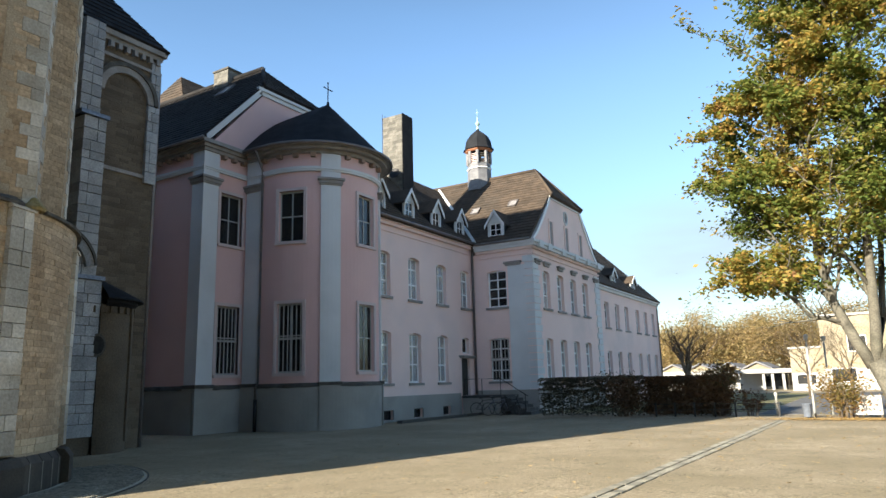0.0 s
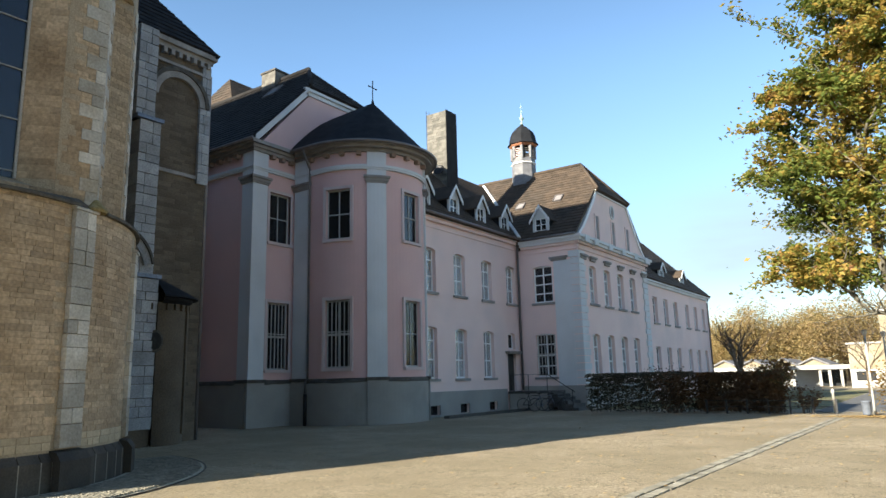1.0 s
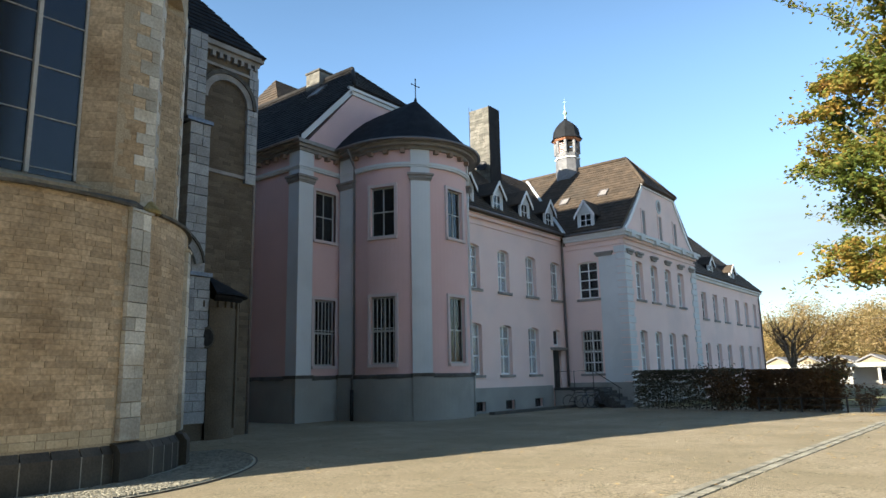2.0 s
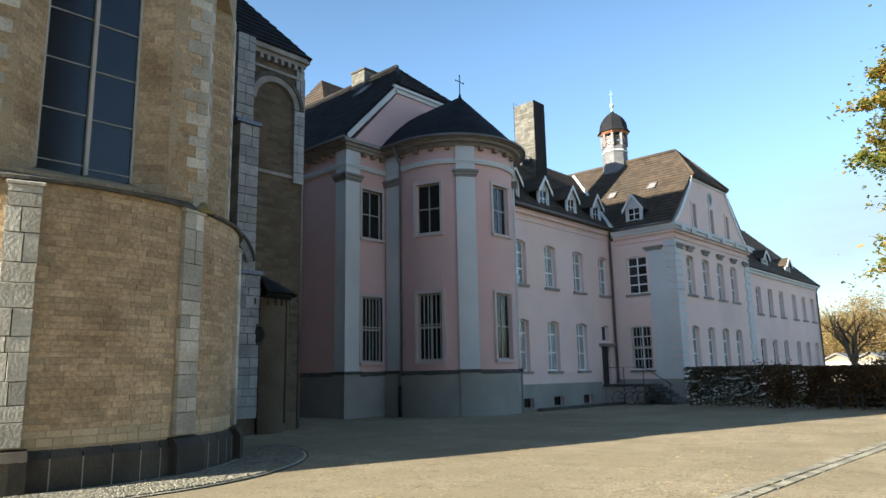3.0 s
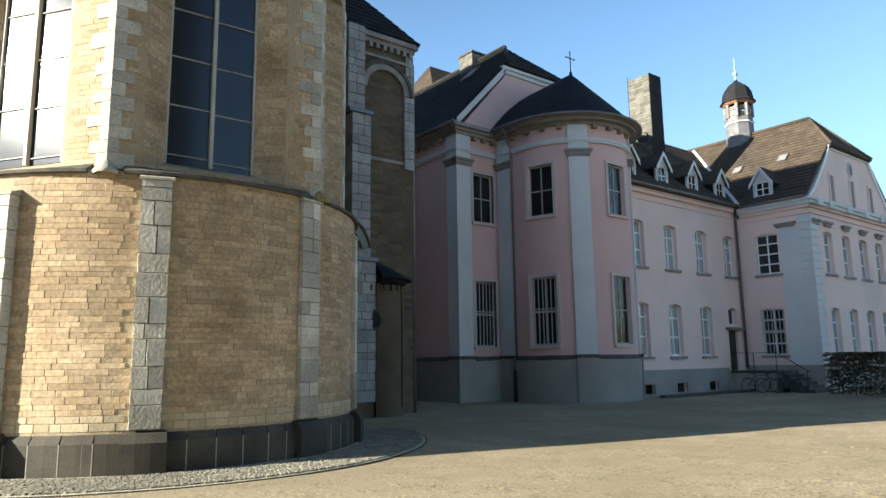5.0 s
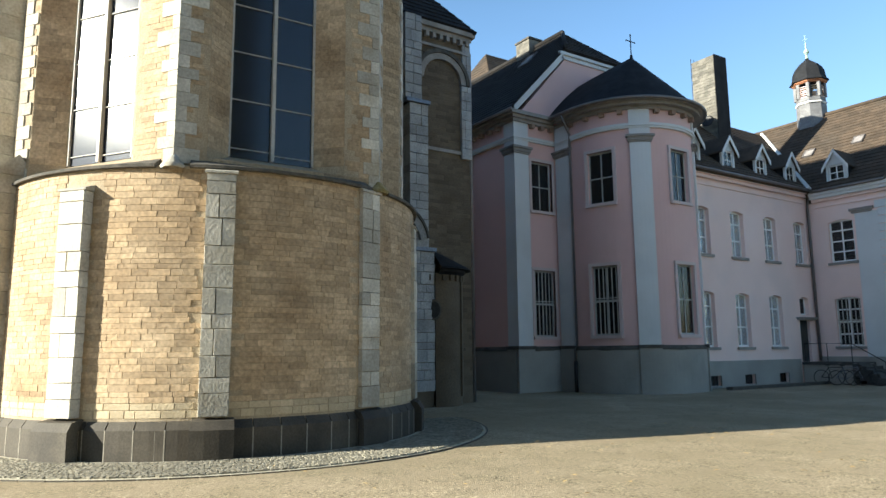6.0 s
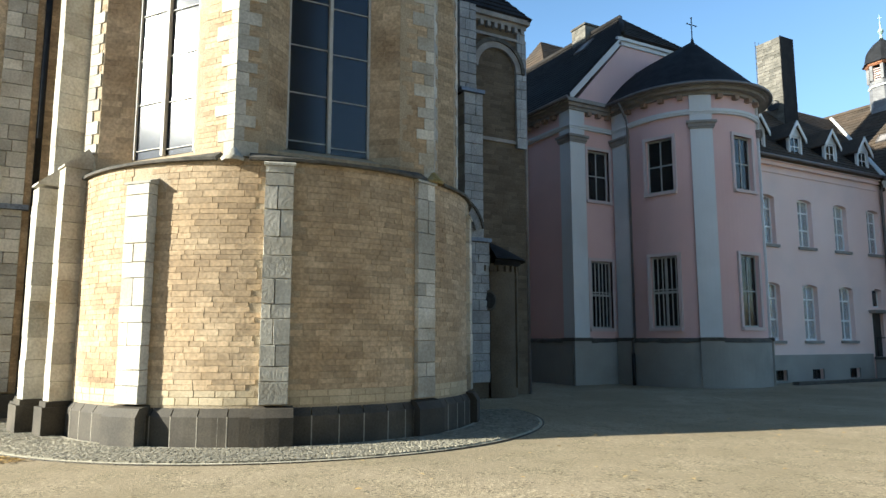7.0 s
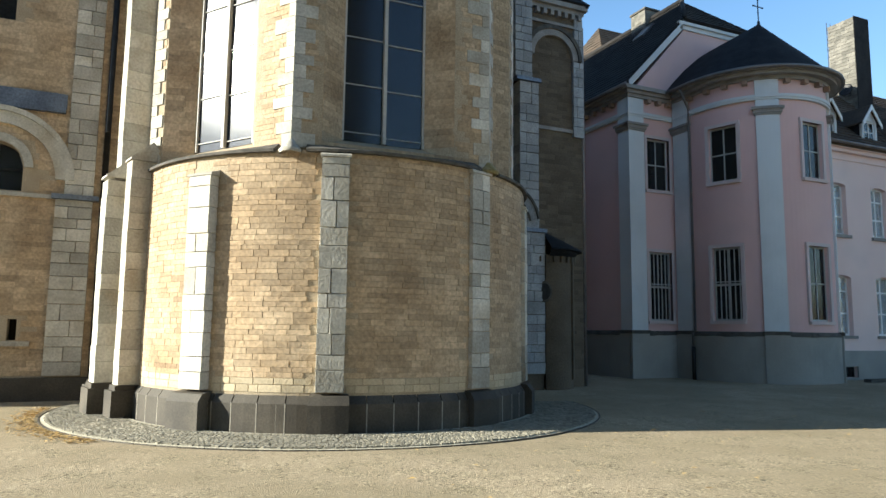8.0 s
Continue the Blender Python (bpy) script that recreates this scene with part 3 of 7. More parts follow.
def pilaster(face, u0, u1, corner=False):
    bm = bmesh.new()
    slab(bm, face, u0, u1, 1.93, 10.30, -0.02, 0.09)
    slab(bm, face, u0, u1, 10.62, 11.72, -0.02, 0.09)
    p = part("pilaster", bm, M_TRIM, chapel, "pale grey painted pilaster")
    bm = bmesh.new()
    for z0, z1, w in ((10.30, 10.38, 0.13), (10.38, 10.52, 0.17), (10.52, 10.62, 0.23)):
        slab(bm, face, u0 - w + 0.09, u1 + w - 0.09, z0, z1, -0.02, w)
    part("capital", bm, M_CORNICE, p)
    bm = bmesh.new()
    slab(bm, face, u0 - (0.12 if u0 < 0 else 0.04), u1 + 0.04, 1.80, 1.94, -0.02, 0.21)
    part("pedestal_cap", bm, M_LEDGE, p)
    bm = bmesh.new()
    slab(bm, face, u0 - (0.08 if u0 < 0 else 0), u1, 0.0, 1.80, 0.05, 0.17)
    part("pedestal", bm, M_PLINTH, p)
pilaster(front, -0.09, 0.72)
pilaster(flank, FW - 0.62, FW - 0.002)
pilaster(side_s, 0.10, 0.95)
for a, b in ((-46, -29), (29, 46)):
    pilaster(bow, bow.u_of(a), bow.u_of(b))
band("string_course", M_TRIM, 10.92, 11.00, 0.115)
band("string_course", M_TRIM, 11.00, 11.12, 0.15)
band("eaves_moulding", M_CORNICE, 11.72, 11.86, 0.16)
bm = bmesh.new()
for z0, z1, w in ((11.86, 12.0, 0.26), (12.0, 12.16, 0.40)):
    slab(bm, front, -w, BCY - BR - CY0 - w, z0, z1, -0.05, w)
    slab(bm, flank, 10.0, FW, z0, z1, -0.05, w)
for z0, z1, w in ((11.86, 11.98, 0.42), (11.98, 12.06, 0.56)):
    slab(bm, side_s, w, BCX - FX, z0, z1, -0.05, w)
    slab(bm, bow, 0, math.pi * BR, z0, z1, -0.05, w)
part("cornice", bm, M_CORNICE, chapel, "brownish weathered eaves cornice")
def mutule(face, u):
    bm = bmesh.new()
    slab(bm, face, u - 0.10, u + 0.10, 11.55, 11.715, 0.0, 0.22)
    part("eaves_bracket", bm, M_BRACKET, chapel)
for i in range(3):
    mutule(front, 0.95 + 0.55 * i)
for i in range(5):
    mutule(flank, FW - 1.0 - 0.62 * i)
for i in range(12):
    u = 0.35 + (math.pi * BR - 0.7) * i / 11
    if not any(bow.u_of(a) - 0.05 < u < bow.u_of(b) + 0.05 for a, b in ((-46, -29), (29, 46))):
        mutule(bow, u)
mutule(side_s, 1.15)
# windows
for z0, z1 in (UP, LOW):
    low = z0 < 5
    g = 6 if low else 0
    window(chapel, front.spot(1.52, 0, z0), 1.2, z1 - z0, M_GREYFRAME, 2, 2, glass=M_DARKGLASS, grille=g, inset=0.15, label="tall grey-framed window" + (" behind bars" if low else ""), surround=M_SURR, sill=M_SURR)
    for k, (a, b) in enumerate(BW):
        u0, u1 = bow.u_of(a), bow.u_of(b)
        window(chapel, bow.spot((u0 + u1) / 2, -0.03, z0), u1 - u0, z1 - z0, M_GREYFRAME, 2, 2, glass=M_DARKGLASS, grille=g if k != 1 else 0, inset=0.13, label="tall grey-framed window" + (" behind bars" if low and k != 1 else ""), surround=M_SURR, sill=M_SURR)
# roof: two long slopes with a half hip, and the bow's slate cone
EV, RZ = 12.12, 18.05
e0, e1 = CY0 - 0.45, CY1 + 0.45
k = (RZ - EV) / (BCY - e0)
yh = e0 + (15.80 - EV) / k
roof(chapel, [((-40, e0, EV), (FX + 0.12, e0, EV), (FX + 0.12, yh, 15.8), (-40, yh, 15.8)),
              ((-40, yh, 15.8), (FX + 0.12, yh, 15.8), (-25.1, BCY, RZ), (-40, BCY, RZ)),
              ((FX + 0.3, e1, EV), (-40, e1, EV), (-40, 2 * BCY - yh, 15.8), (FX + 0.3, 2 * BCY - yh, 15.8)),
              ((FX + 0.3, 2 * BCY - yh, 15.8), (-40, 2 * BCY - yh, 15.8), (-40, BCY, RZ), (-25.1, BCY, RZ)),
              ((FX + 0.22, yh, 15.75), (FX + 0.22, 2 * BCY - yh, 15.75), (-25.1, BCY, RZ), (-25.1, BCY, RZ + 0.001))], M_DARKTILE, 0.34, "steep dark-tiled roof with a half hip")
bm = bmesh.new()
tube(bm, [(-40, BCY, RZ + 0.05), (-25.1, BCY, RZ + 0.05)], 0.14, 8)
tube(bm, [(-25.1, BCY, RZ + 0.05), (FX + 0.22, yh, 15.85)], 0.11, 8)
part("ridge_tiles", bm, M_DARKTILE, chapel, smooth=True)
# raking gable moulding
bm = bmesh.new()
for s in (1, -1):
    yy = lambda v: BCY + s * (v - BCY)
    for w, o in ((0.07, 0.38), (0.15, 0.15)):
        a, b = CY0 - 0.05, yh + 0.02
        za, zb = EV + (a - e0) * k - 0.10, EV + (b - e0) * k - 0.10
        hexa(bm, [(FX, yy(a), za - o), (FX + w, yy(a), za - o), (FX + w, yy(a), za), (FX, yy(a), za), (FX, yy(b), zb - o), (FX + w, yy(b), zb - o), (FX + w, yy(b), zb), (FX, yy(b), zb)])
for w, z0, z1 in ((0.07, 15.33, 15.52), (0.16, 15.52, 15.66)):
    box(bm, FX, yh - 0.25, z0, FX + w, 2 * BCY - yh + 0.25, z1)
part("gable_moulding", bm, M_TRIM, chapel, "pale grey raking moulding along the gable")
bm = bmesh.new()
AX, AZ, n = -20.68, 15.06, 30
prof = [(1.0, 0.0), (0.93, 0.05), (0.80, 0.19), (0.60, 0.395), (0.36, 0.635), (0.14, 0.86), (0.0, 1.0)]
path = [(FX, BCY - BR - 0.58)] + [(BCX + (BR + 0.58) * math.cos(radians(a)), BCY + (BR + 0.58) * math.sin(radians(a))) for a in range(-90, 91, 6)] + [(FX, BCY + BR + 0.58)]
apex = Vector((AX, BCY, AZ))
rings = []
for f, h in prof:
    ring = []
    for i, (x, y) in enumerate(path):
        ax = FX if i in (0, len(path) - 1) else AX
        az = AZ - 0.25 if i in (0, len(path) - 1) else AZ
        hh = 1 - (1 - h) ** 1.4 if i in (0, len(path) - 1) else h
        ring.append(bm.verts.new((ax + (x - ax) * f, BCY + (y - BCY) * f, 12.07 + (az - 12.07) * hh)))
    rings.append(ring)
for r0, r1 in zip(rings, rings[1:]):
    for i in range(len(path) - 1):
        bm.faces.new((r0[i], r0[i + 1], r1[i + 1], r1[i]))
bmesh.ops.remove_doubles(bm, verts=bm.verts, dist=0.002)
part("apse_roof", bm, M_SLATE, chapel, "dark slate bell-shaped roof over the round end", smooth=True)
bm = bmesh.new()
rr = [Vector((BCX + (BR + 0.64) * math.cos(radians(a)), BCY + (BR + 0.64) * math.sin(radians(a)), 12.06)) for a in range(-90, 91, 5)]
tube(bm, [(FX + 0.3, BCY - BR - 0.64, 12.06)] + rr, 0.075, 8)
tube(bm, [(-31, CY0 - 0.5, 12.12), (FX + 0.45, CY0 - 0.5, 12.12)], 0.075, 8)
part("gutter", bm, M_ZINC, chapel, smooth=True)
bm = bmesh.new()
tube(bm, [(AX, BCY, AZ - 0.1), (AX, BCY, AZ + 0.12)], 0.09, 8, 0.05)
tube(bm, [(AX, BCY, AZ), (AX, BCY, AZ + 1.08)], 0.024, 6)
tube(bm, [(AX, BCY - 0.27, AZ + 0.78), (AX, BCY + 0.27, AZ + 0.78)], 0.022, 6)
for dy, z in ((-0.28, AZ + 0.78), (0.28, AZ + 0.78), (0, AZ + 1.10)):
    bmesh.ops.create_icosphere(bm, subdivisions=1, radius=0.045, matrix=Matrix.Translation((AX, BCY + dy, z)))
part("roof_cross", bm, M_BLACK, chapel, "slim black iron cross")
# downpipes and skylight
sp = BCX - FX - 0.55
pipe(chapel, [(FX + 1.15, BCY - BR - 0.62, 12.0), (FX + 1.10, BCY - BR - 0.30, 11.5), (FX + 1.10, BCY - BR - 0.12, 11.2), (FX + 1.10, BCY - BR - 0.12, 1.95), (FX + 1.10, BCY - BR - 0.24, 1.80), (FX + 1.10, BCY - BR - 0.24, 1.3)], 0.05)
bm = bmesh.new()
tube(bm, [(FX + 1.10, BCY - BR - 0.24, 1.3), (FX + 1.10, BCY - BR - 0.24, 0.0)], 0.075, 10)
part("downpipe_shoe", bm, M_BLACK, chapel, smooth=True)
pipe(chapel, [(-26.6, CY0 - 0.45, 12.0), (-26.25, CY0 - 0.12, 11.4), (-26.25, CY0 - 0.12, 1.9), (-26.25, CY0 - 0.22, 1.75), (-26.25, CY0 - 0.22, 0)], 0.06)
def skylight(parent, x, y, z, along, up, w, h):
    a, u = Vector(along), Vector(up).normalized()
    nrm = a.cross(u).normalized()
    p = Vector((x, y, z)) + nrm * 0.06
    m = Matrix(((a.x, nrm.x * -1, u.x, p.x), (a.y, nrm.y * -1, u.y, p.y), (a.z, nrm.z * -1, u.z, p.z), (0, 0, 0, 1)))
    s = part("skylight", local(m, [(-w / 2, -0.05, 0, -w / 2 + 0.06, 0.06, h), (w / 2 - 0.06, -0.05, 0, w / 2, 0.06, h), (-w / 2, -0.05, 0, w / 2, 0.06, 0.06), (-w / 2, -0.05, h - 0.06, w / 2, 0.06, h)]), M_ZINC, parent, "small roof window")
    # opaque grey stands in for the sky's reflection in the glass
    part("pane", local(m, [(-w / 2 + 0.05, -0.02, 0.05, w / 2 - 0.05, 0.0, h - 0.05)]), M_BLINDPANE, s, "opaque grey pane, sky glare put in its colour")
skylight(chapel, -26.4, e0 + 4.0, EV + 4.0 * k, (1, 0, 0), (0, 1, k), 0.75, 1.1)

def chimney(name, label, x0, y0, x1, y1, z0, z1, material, cap=True):
    """A stack laid of stone courses with a thin cap."""
    c = thing(name, label, "chimney", at=(x0, y0, z0))
    bm = bmesh.new()
    n = max(3, round((z1 - z0) / 0.19))
    for i in range(n):
        a, b = z0 + (z1 - z0) * i / n, z0 + (z1 - z0) * (i + 1) / n
        j = random.uniform(-0.012, 0.012)
        m = 3 + i % 2
        for s in range(m):
            xa, xb = x0 + (x1 - x0) * s / m, x0 + (x1 - x0) * (s + 1) / m
            box(bm, xa + 0.004 + j, y0 - 0.5 * j, a + 0.006, xb - 0.004 + j, y1 + j, b - 0.006)
    box(bm, x0 + 0.03, y0 + 0.03, z0, x1 - 0.03, y1 - 0.03, z1 - 0.02)
    tagged(part("masonry", bm, material, c), kind="stuff")
    if cap:
        part("cap", boxes((x0 - 0.05, y0 - 0.05, z1, x1 + 0.05, y1 + 0.05, z1 + 0.10)), M_LEDGE, c)
    return c
chimney("chimney", "short broad rendered chimney on the chapel ridge", -28.35, BCY - 0.45, -27.25, BCY + 0.45, 17.0, 18.55, M_CHIM)
rear = thing("rear_house", "house behind the chapel with a sunlit brown tiled roof", "building", at=(-33, 27, 0))
part("wall", boxes((-38, 24.0, 0, -31, 34, 16.5)), M_PINK, rear)
roof(rear, [((-38.3, 23.6, 16.5), (-30.7, 23.6, 16.5), (-35.2, 26.6, 21.4), (-35.2, 26.6, 21.401)), ((-30.7, 23.6, 16.5), (-30.7, 34.4, 16.5), (-35.2, 31, 21.4), (-35.2, 26.6, 21.4)),
            ((-30.7, 34.4, 16.5), (-38.3, 34.4, 16.5), (-35.2, 31, 21.4), (-35.2, 31, 21.401)), ((-38.3, 34.4, 16.5), (-38.3, 23.6, 16.5), (-35.2, 26.6, 21.4), (-35.2, 31, 21.4))], M_TILE, 0.34, "hipped brown tiled roof")

# ---- long wing ----
WX, WY0, WY1 = -19.8, 24.6, 36.12
wing = thing("monastery_wing", "long pink two-storey wing with white-framed windows and small dormers", "building", at=(WX, 30, 0))
wface = Plan(WX, WY0, 0, 1)
WU, WL = (6.05, 8.28), (1.82, 4.34)
centres = [27.15, 29.82, 32.55, 35.25]
holes = [(c - 0.52 - WY0, c + 0.52 - WY0, *WU) for c in centres] + [(c - 0.54 - WY0, c + 0.54 - WY0, *WL) for c in centres[:3]]
holes += [(34.55 - WY0, 35.45 - WY0, 1.05, 3.20), (34.68 - WY0, 35.50 - WY0, 3.42, 4.34)]
cellar = [27.35, 29.95, 32.75]
holes += [(c - 0.42 - WY0, c + 0.42 - WY0, 0.10, 0.55) for c in cellar]
bm = bmesh.new()
wall(bm, wface, 0, WY1 - WY0, 0, 9.62, 0.45, holes)
part("wall", bm, M_PALEPINK, wing, "pink plastered wall")
part("wall", boxes((-31, WY0, 0, -30.6, WY1, 9.62)), M_PALEPINK, wing)
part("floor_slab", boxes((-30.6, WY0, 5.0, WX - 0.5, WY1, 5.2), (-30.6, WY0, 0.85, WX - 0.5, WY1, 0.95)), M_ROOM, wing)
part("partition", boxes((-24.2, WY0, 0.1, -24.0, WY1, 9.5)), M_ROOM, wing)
bm = bmesh.new()
us = sorted([(c - 0.42 - WY0, c + 0.42 - WY0, 0.10, 0.55) for c in cellar])
zs = [(0, 0.10), (0.10, 0.55), (0.55, 1.2)]
for a, b in zs:
    u = 0.0
    for c, d, e, f in us:
        if e <= a and f >= b:
            slab(bm, wface, u, c, a, b, -0.02, 0.05)
            u = d
    slab(bm, wface, u, 34.3 - WY0, a, b, -0.02, 0.05)
part("plinth", bm, M_PLINTH, wing, "blue-grey rendered plinth")
for z0, z1, p in ((9.30, 9.42, 0.06), (9.62, 9.78, 0.18), (9.78, 9.92, 0.30)):
    bm = bmesh.new()
    slab(bm, wface, 0, WY1 - WY0 - 0.31, z0, z1, -0.1, p)
    part("cornice", bm, M_PALEPINK, wing, "white moulded eaves cornice")
def arched_head(parent, m, w, h, material):
    """A flat curved lintel that turns a square opening into a segmental one."""
    bm = bmesh.new()
    n, rise = 8, 0.11
    for i in range(n):
        a, b = [(-w / 2 + w * (i + k) / n) for k in (0, 1)]
        za, zb = [h - rise * (2 * x / w) ** 2 for x in (a, b)]
        hexa(bm, [m @ Vector(q) for q in ((a, -0.012, za), (b, -0.012, zb), (b, 0.2, zb), (a, 0.2, za), (a, -0.012, h + 0.01), (b, -0.012, h + 0.01), (b, 0.2, h + 0.01), (a, 0.2, h + 0.01))])
    part("window_head", bm, material, parent)
for c in centres:
    m = wface.spot(c - WY0, 0, WU[0])
    w = window(wing, m, 1.04, WU[1] - WU[0], M_WHITE, 2, 3, f=0.09, bar=0.07, sill=M_CORNICE, inset=0.2, transom=1.62, curtain=True, label="white-framed window with a transom", surround=None)
    arched_head(w, m, 1.04, WU[1] - WU[0], M_PALEPINK)
for c in centres[:3]:
    m = wface.spot(c - WY0, 0, WL[0])
    w = window(wing, m, 1.08, WL[1] - WL[0], M_WHITE, 2, 3, f=0.09, bar=0.07, sill=M_CORNICE, inset=0.2, transom=1.85, curtain=True, label="tall white-framed window with a transom")
    arched_head(w, m, 1.08, WL[1] - WL[0], M_PALEPINK)
m = wface.spot(35.09 - WY0, 0, 3.42)
w = window(wing, m, 0.82, 0.92, M_WHITE, 1, 1, f=0.08, sill=None, inset=0.2, label="white fanlight above the door")
arched_head(w, m, 0.82, 0.92, M_PALEPINK)
for c in cellar:
    window(wing, wface.spot(c - WY0, 0, 0.10), 0.84, 0.45, M_BLACK, 2, 1, f=0.05, sill=None, inset=0.15, label="low dark cellar window", name="cellar_window")
door = part("door", local(wface.spot(35.0 - WY0, 0, 1.05), [(-0.45, 0.14, 0, 0.45, 0.20, 2.15), (-0.36, 0.12, 0.2, 0.36, 0.14, 0.95), (-0.36, 0.12, 1.1, 0.36, 0.14, 2.0)]), M_DOOR, wing, "dark panelled entrance door")
part("handle", local(wface.spot(35.0 - WY0, 0, 1.05), [(0.28, 0.06, 0.98, 0.40, 0.10, 1.02), (0.37, 0.10, 0.98, 0.40, 0.12, 1.02)]), M_ZINC, door, "metal door handle")
part("door_hood", local(wface.spot(35.0 - WY0, 0, 3.22), [(-0.75, -0.35, 0, 0.75, 0.10, 0.07), (-0.68, -0.28, -0.08, 0.68, 0.10, 0)]), M_CORNICE, wing, "small projecting door hood")
roof(wing, [((WX + 0.42, WY0 - 2, 9.92), (WX + 0.42, 42, 9.92), (-25.3, 42, 15.55), (-25.3, WY0 - 2, 15.55)), ((-31.2, 42, 9.92), (-31.2, WY0 - 2, 9.92), (-25.3, WY0 - 2, 15.55), (-25.3, 42, 15.55))], M_TILE, 0.33, "steep dark brown tiled roof")
pipe(wing, [(WX + 0.30, 35.95, 9.75), (WX + 0.12, 36.0, 9.2), (WX + 0.12, 36.0, 1.1)], 0.07)
bm = bmesh.new()
tube(bm, [(WX + 0.46, WY0 - 1, 9.95), (WX + 0.46, 35.8, 9.95)], 0.08, 8)
part("gutter", bm, M_ZINC, wing, smooth=True)

def dormer(parent, m, w=0.95, h=1.1, d=2.2, peak=0.62):
    """A small gabled dormer, its front at m (x along, y inward, z up)."""
    a = w / 2
    t = lambda q: m @ Vector(q)
    bm = bmesh.new()
    for x0, x1 in ((-a, -a + 0.14), (a - 0.14, a)):
        hexa(bm, [t(q) for q in ((x0, 0, -0.1), (x1, 0, -0.1), (x1, 0.12, -0.1), (x0, 0.12, -0.1), (x0, 0, h), (x1, 0, h), (x1, 0.12, h), (x0, 0.12, h))])
    hexa(bm, [t(q) for q in ((-a + 0.14, 0, -0.1), (a - 0.14, 0, -0.1), (a - 0.14, 0.1, -0.1), (-a + 0.14, 0.1, -0.1), (-a + 0.14, 0, 0.06), (a - 0.14, 0, 0.06), (a - 0.14, 0.1, 0.06), (-a + 0.14, 0.1, 0.06))])
    v = [bm.verts.new(t(q)) for q in ((-a, 0, h), (a, 0, h), (0, 0, h + peak), (-a, 0.12, h), (a, 0.12, h), (0, 0.12, h + peak))]
    for f in ((0, 1, 2), (5, 4, 3), (0, 2, 5, 3), (2, 1, 4, 5), (1, 0, 3, 4)):
        bm.faces.new([v[i] for i in f])
    body = part("dormer", bm, M_TRIM, parent, "small pale dormer with dark cheeks and a tiled gable roof")
    for x0, x1 in ((-a + 0.01, -a + 0.09), (a - 0.09, a - 0.01)):
        bm = bmesh.new()
        hexa(bm, [t(q) for q in ((x0, 0.12, -0.1), (x1, 0.12, -0.1), (x1, d, -0.1), (x0, d, -0.1), (x0, 0.12, h), (x1, 0.12, h), (x1, d, h), (x0, d, h))])
        part("cheek", bm, M_SLATE, body, "dark slate-hung cheek")
    bm = bmesh.new()
    o = 0.14
    dz = peak * (a + o) / a - peak
    for s in (-1, 1):
        q = [(s * (a + o), -0.14, h - dz), (0, -0.14, h + peak), (0, d, h + peak), (s * (a + o), d, h - dz)]
        hexa(bm, [t(p) for p in q] + [t((p[0], p[1], p[2] + 0.09)) for p in q])
    part("dormer_roof", bm, M_TILE, body)
    bm = bmesh.new()
    for s in (-1, 1):
        q = [(s * (a + o), -0.19, h - dz - 0.12), (0, -0.19, h + peak - 0.12), (0, -0.14, h + peak - 0.12), (s * (a + o), -0.14, h - dz - 0.12)]
        hexa(bm, [t(p) for p in q] + [t((p[0], p[1], p[2] + 0.20)) for p in q])
    part("bargeboard", bm, M_WHITE, body)
    ww = w - 0.28
    bs = [(-ww / 2, 0.05, 0.06, -ww / 2 + 0.06, 0.1, h), (ww / 2 - 0.06, 0.05, 0.06, ww / 2, 0.1, h), (-ww / 2, 0.05, h - 0.06, ww / 2, 0.1, h), (-0.025, 0.052, 0.06, 0.025, 0.098, h), (-ww / 2, 0.054, 0.40, ww / 2, 0.096, 0.44), (-ww / 2, 0.054, 0.74, ww / 2, 0.096, 0.78)]
    part("window_frame", local(m, bs), M_WHITE, body)
    part("pane", local(m, [(-ww / 2 + 0.03, 0.07, 0.06, ww / 2 - 0.03, 0.08, h - 0.03)]), M_GLASS, body)
for c in centres:
    dormer(wing, wface.spot(c - WY0, -0.22, 10.12), 1.0, 1.25, 2.2, 0.66)
chimney("tall_chimney", "tall broad stone chimney rising from the wing roof", -24.40, 33.5, -22.95, 34.6, 12.5, 18.35, M_CHIM, cap=False)
# black panel added over the unlit east face to paint its shade
part("slate_cladding", boxes((-22.93, 33.47, 12.5, -22.90, 34.63, 18.38)), M_DARKTILE, bpy.data.objects["tall_chimney"], "thin black panel that darkens the shaded east side")
aerial = thing("roof_ladder", "thin iron ladder up the side of the tall chimney", "ladder", at=(-24.5, 33.9, 13.0))
for y in (33.75, 34.05):
    bm = bmesh.new()
    tube(bm, [(-24.62, y, 13.0), (-24.62, y, 18.75)], 0.018, 5)
    part("stile", bm, M_BLACK, aerial)
for i in range(17):
    bm = bmesh.new()
    tube(bm, [(-24.62, 33.72, 13.3 + 0.32 * i), (-24.62, 34.08, 13.3 + 0.32 * i)], 0.013, 5)
    part("rung", bm, M_BLACK, aerial)
for z in (14.5, 16.5, 18.0):
    bm = bmesh.new()
    tube(bm, [(-24.64, 33.9, z), (-24.39, 33.9, z)], 0.014, 5)
    part("bracket", bm, M_BLACK, aerial)
dish = thing("satellite_dish", "small dark satellite dish fixed to the tall chimney", "satellite dish", at=(-23.4, 33.2, 14.4))
bm = bmesh.new()
lathe(bm, 0, 0, [(0.0, 0.0), (0.12, 0.01), (0.24, 0.05), (0.34, 0.11), (0.35, 0.09), (0.24, 0.03), (0.0, -0.02)], 16)
bmesh.ops.remove_doubles(bm, verts=bm.verts, dist=0.001)
bm.transform(look((-23.3, 33.15, 14.4), (-20, 20, 19)) @ pose(0, 0, 0, 180, 0, 0))
part("reflector", bm, M_BLACK, dish, smooth=True)
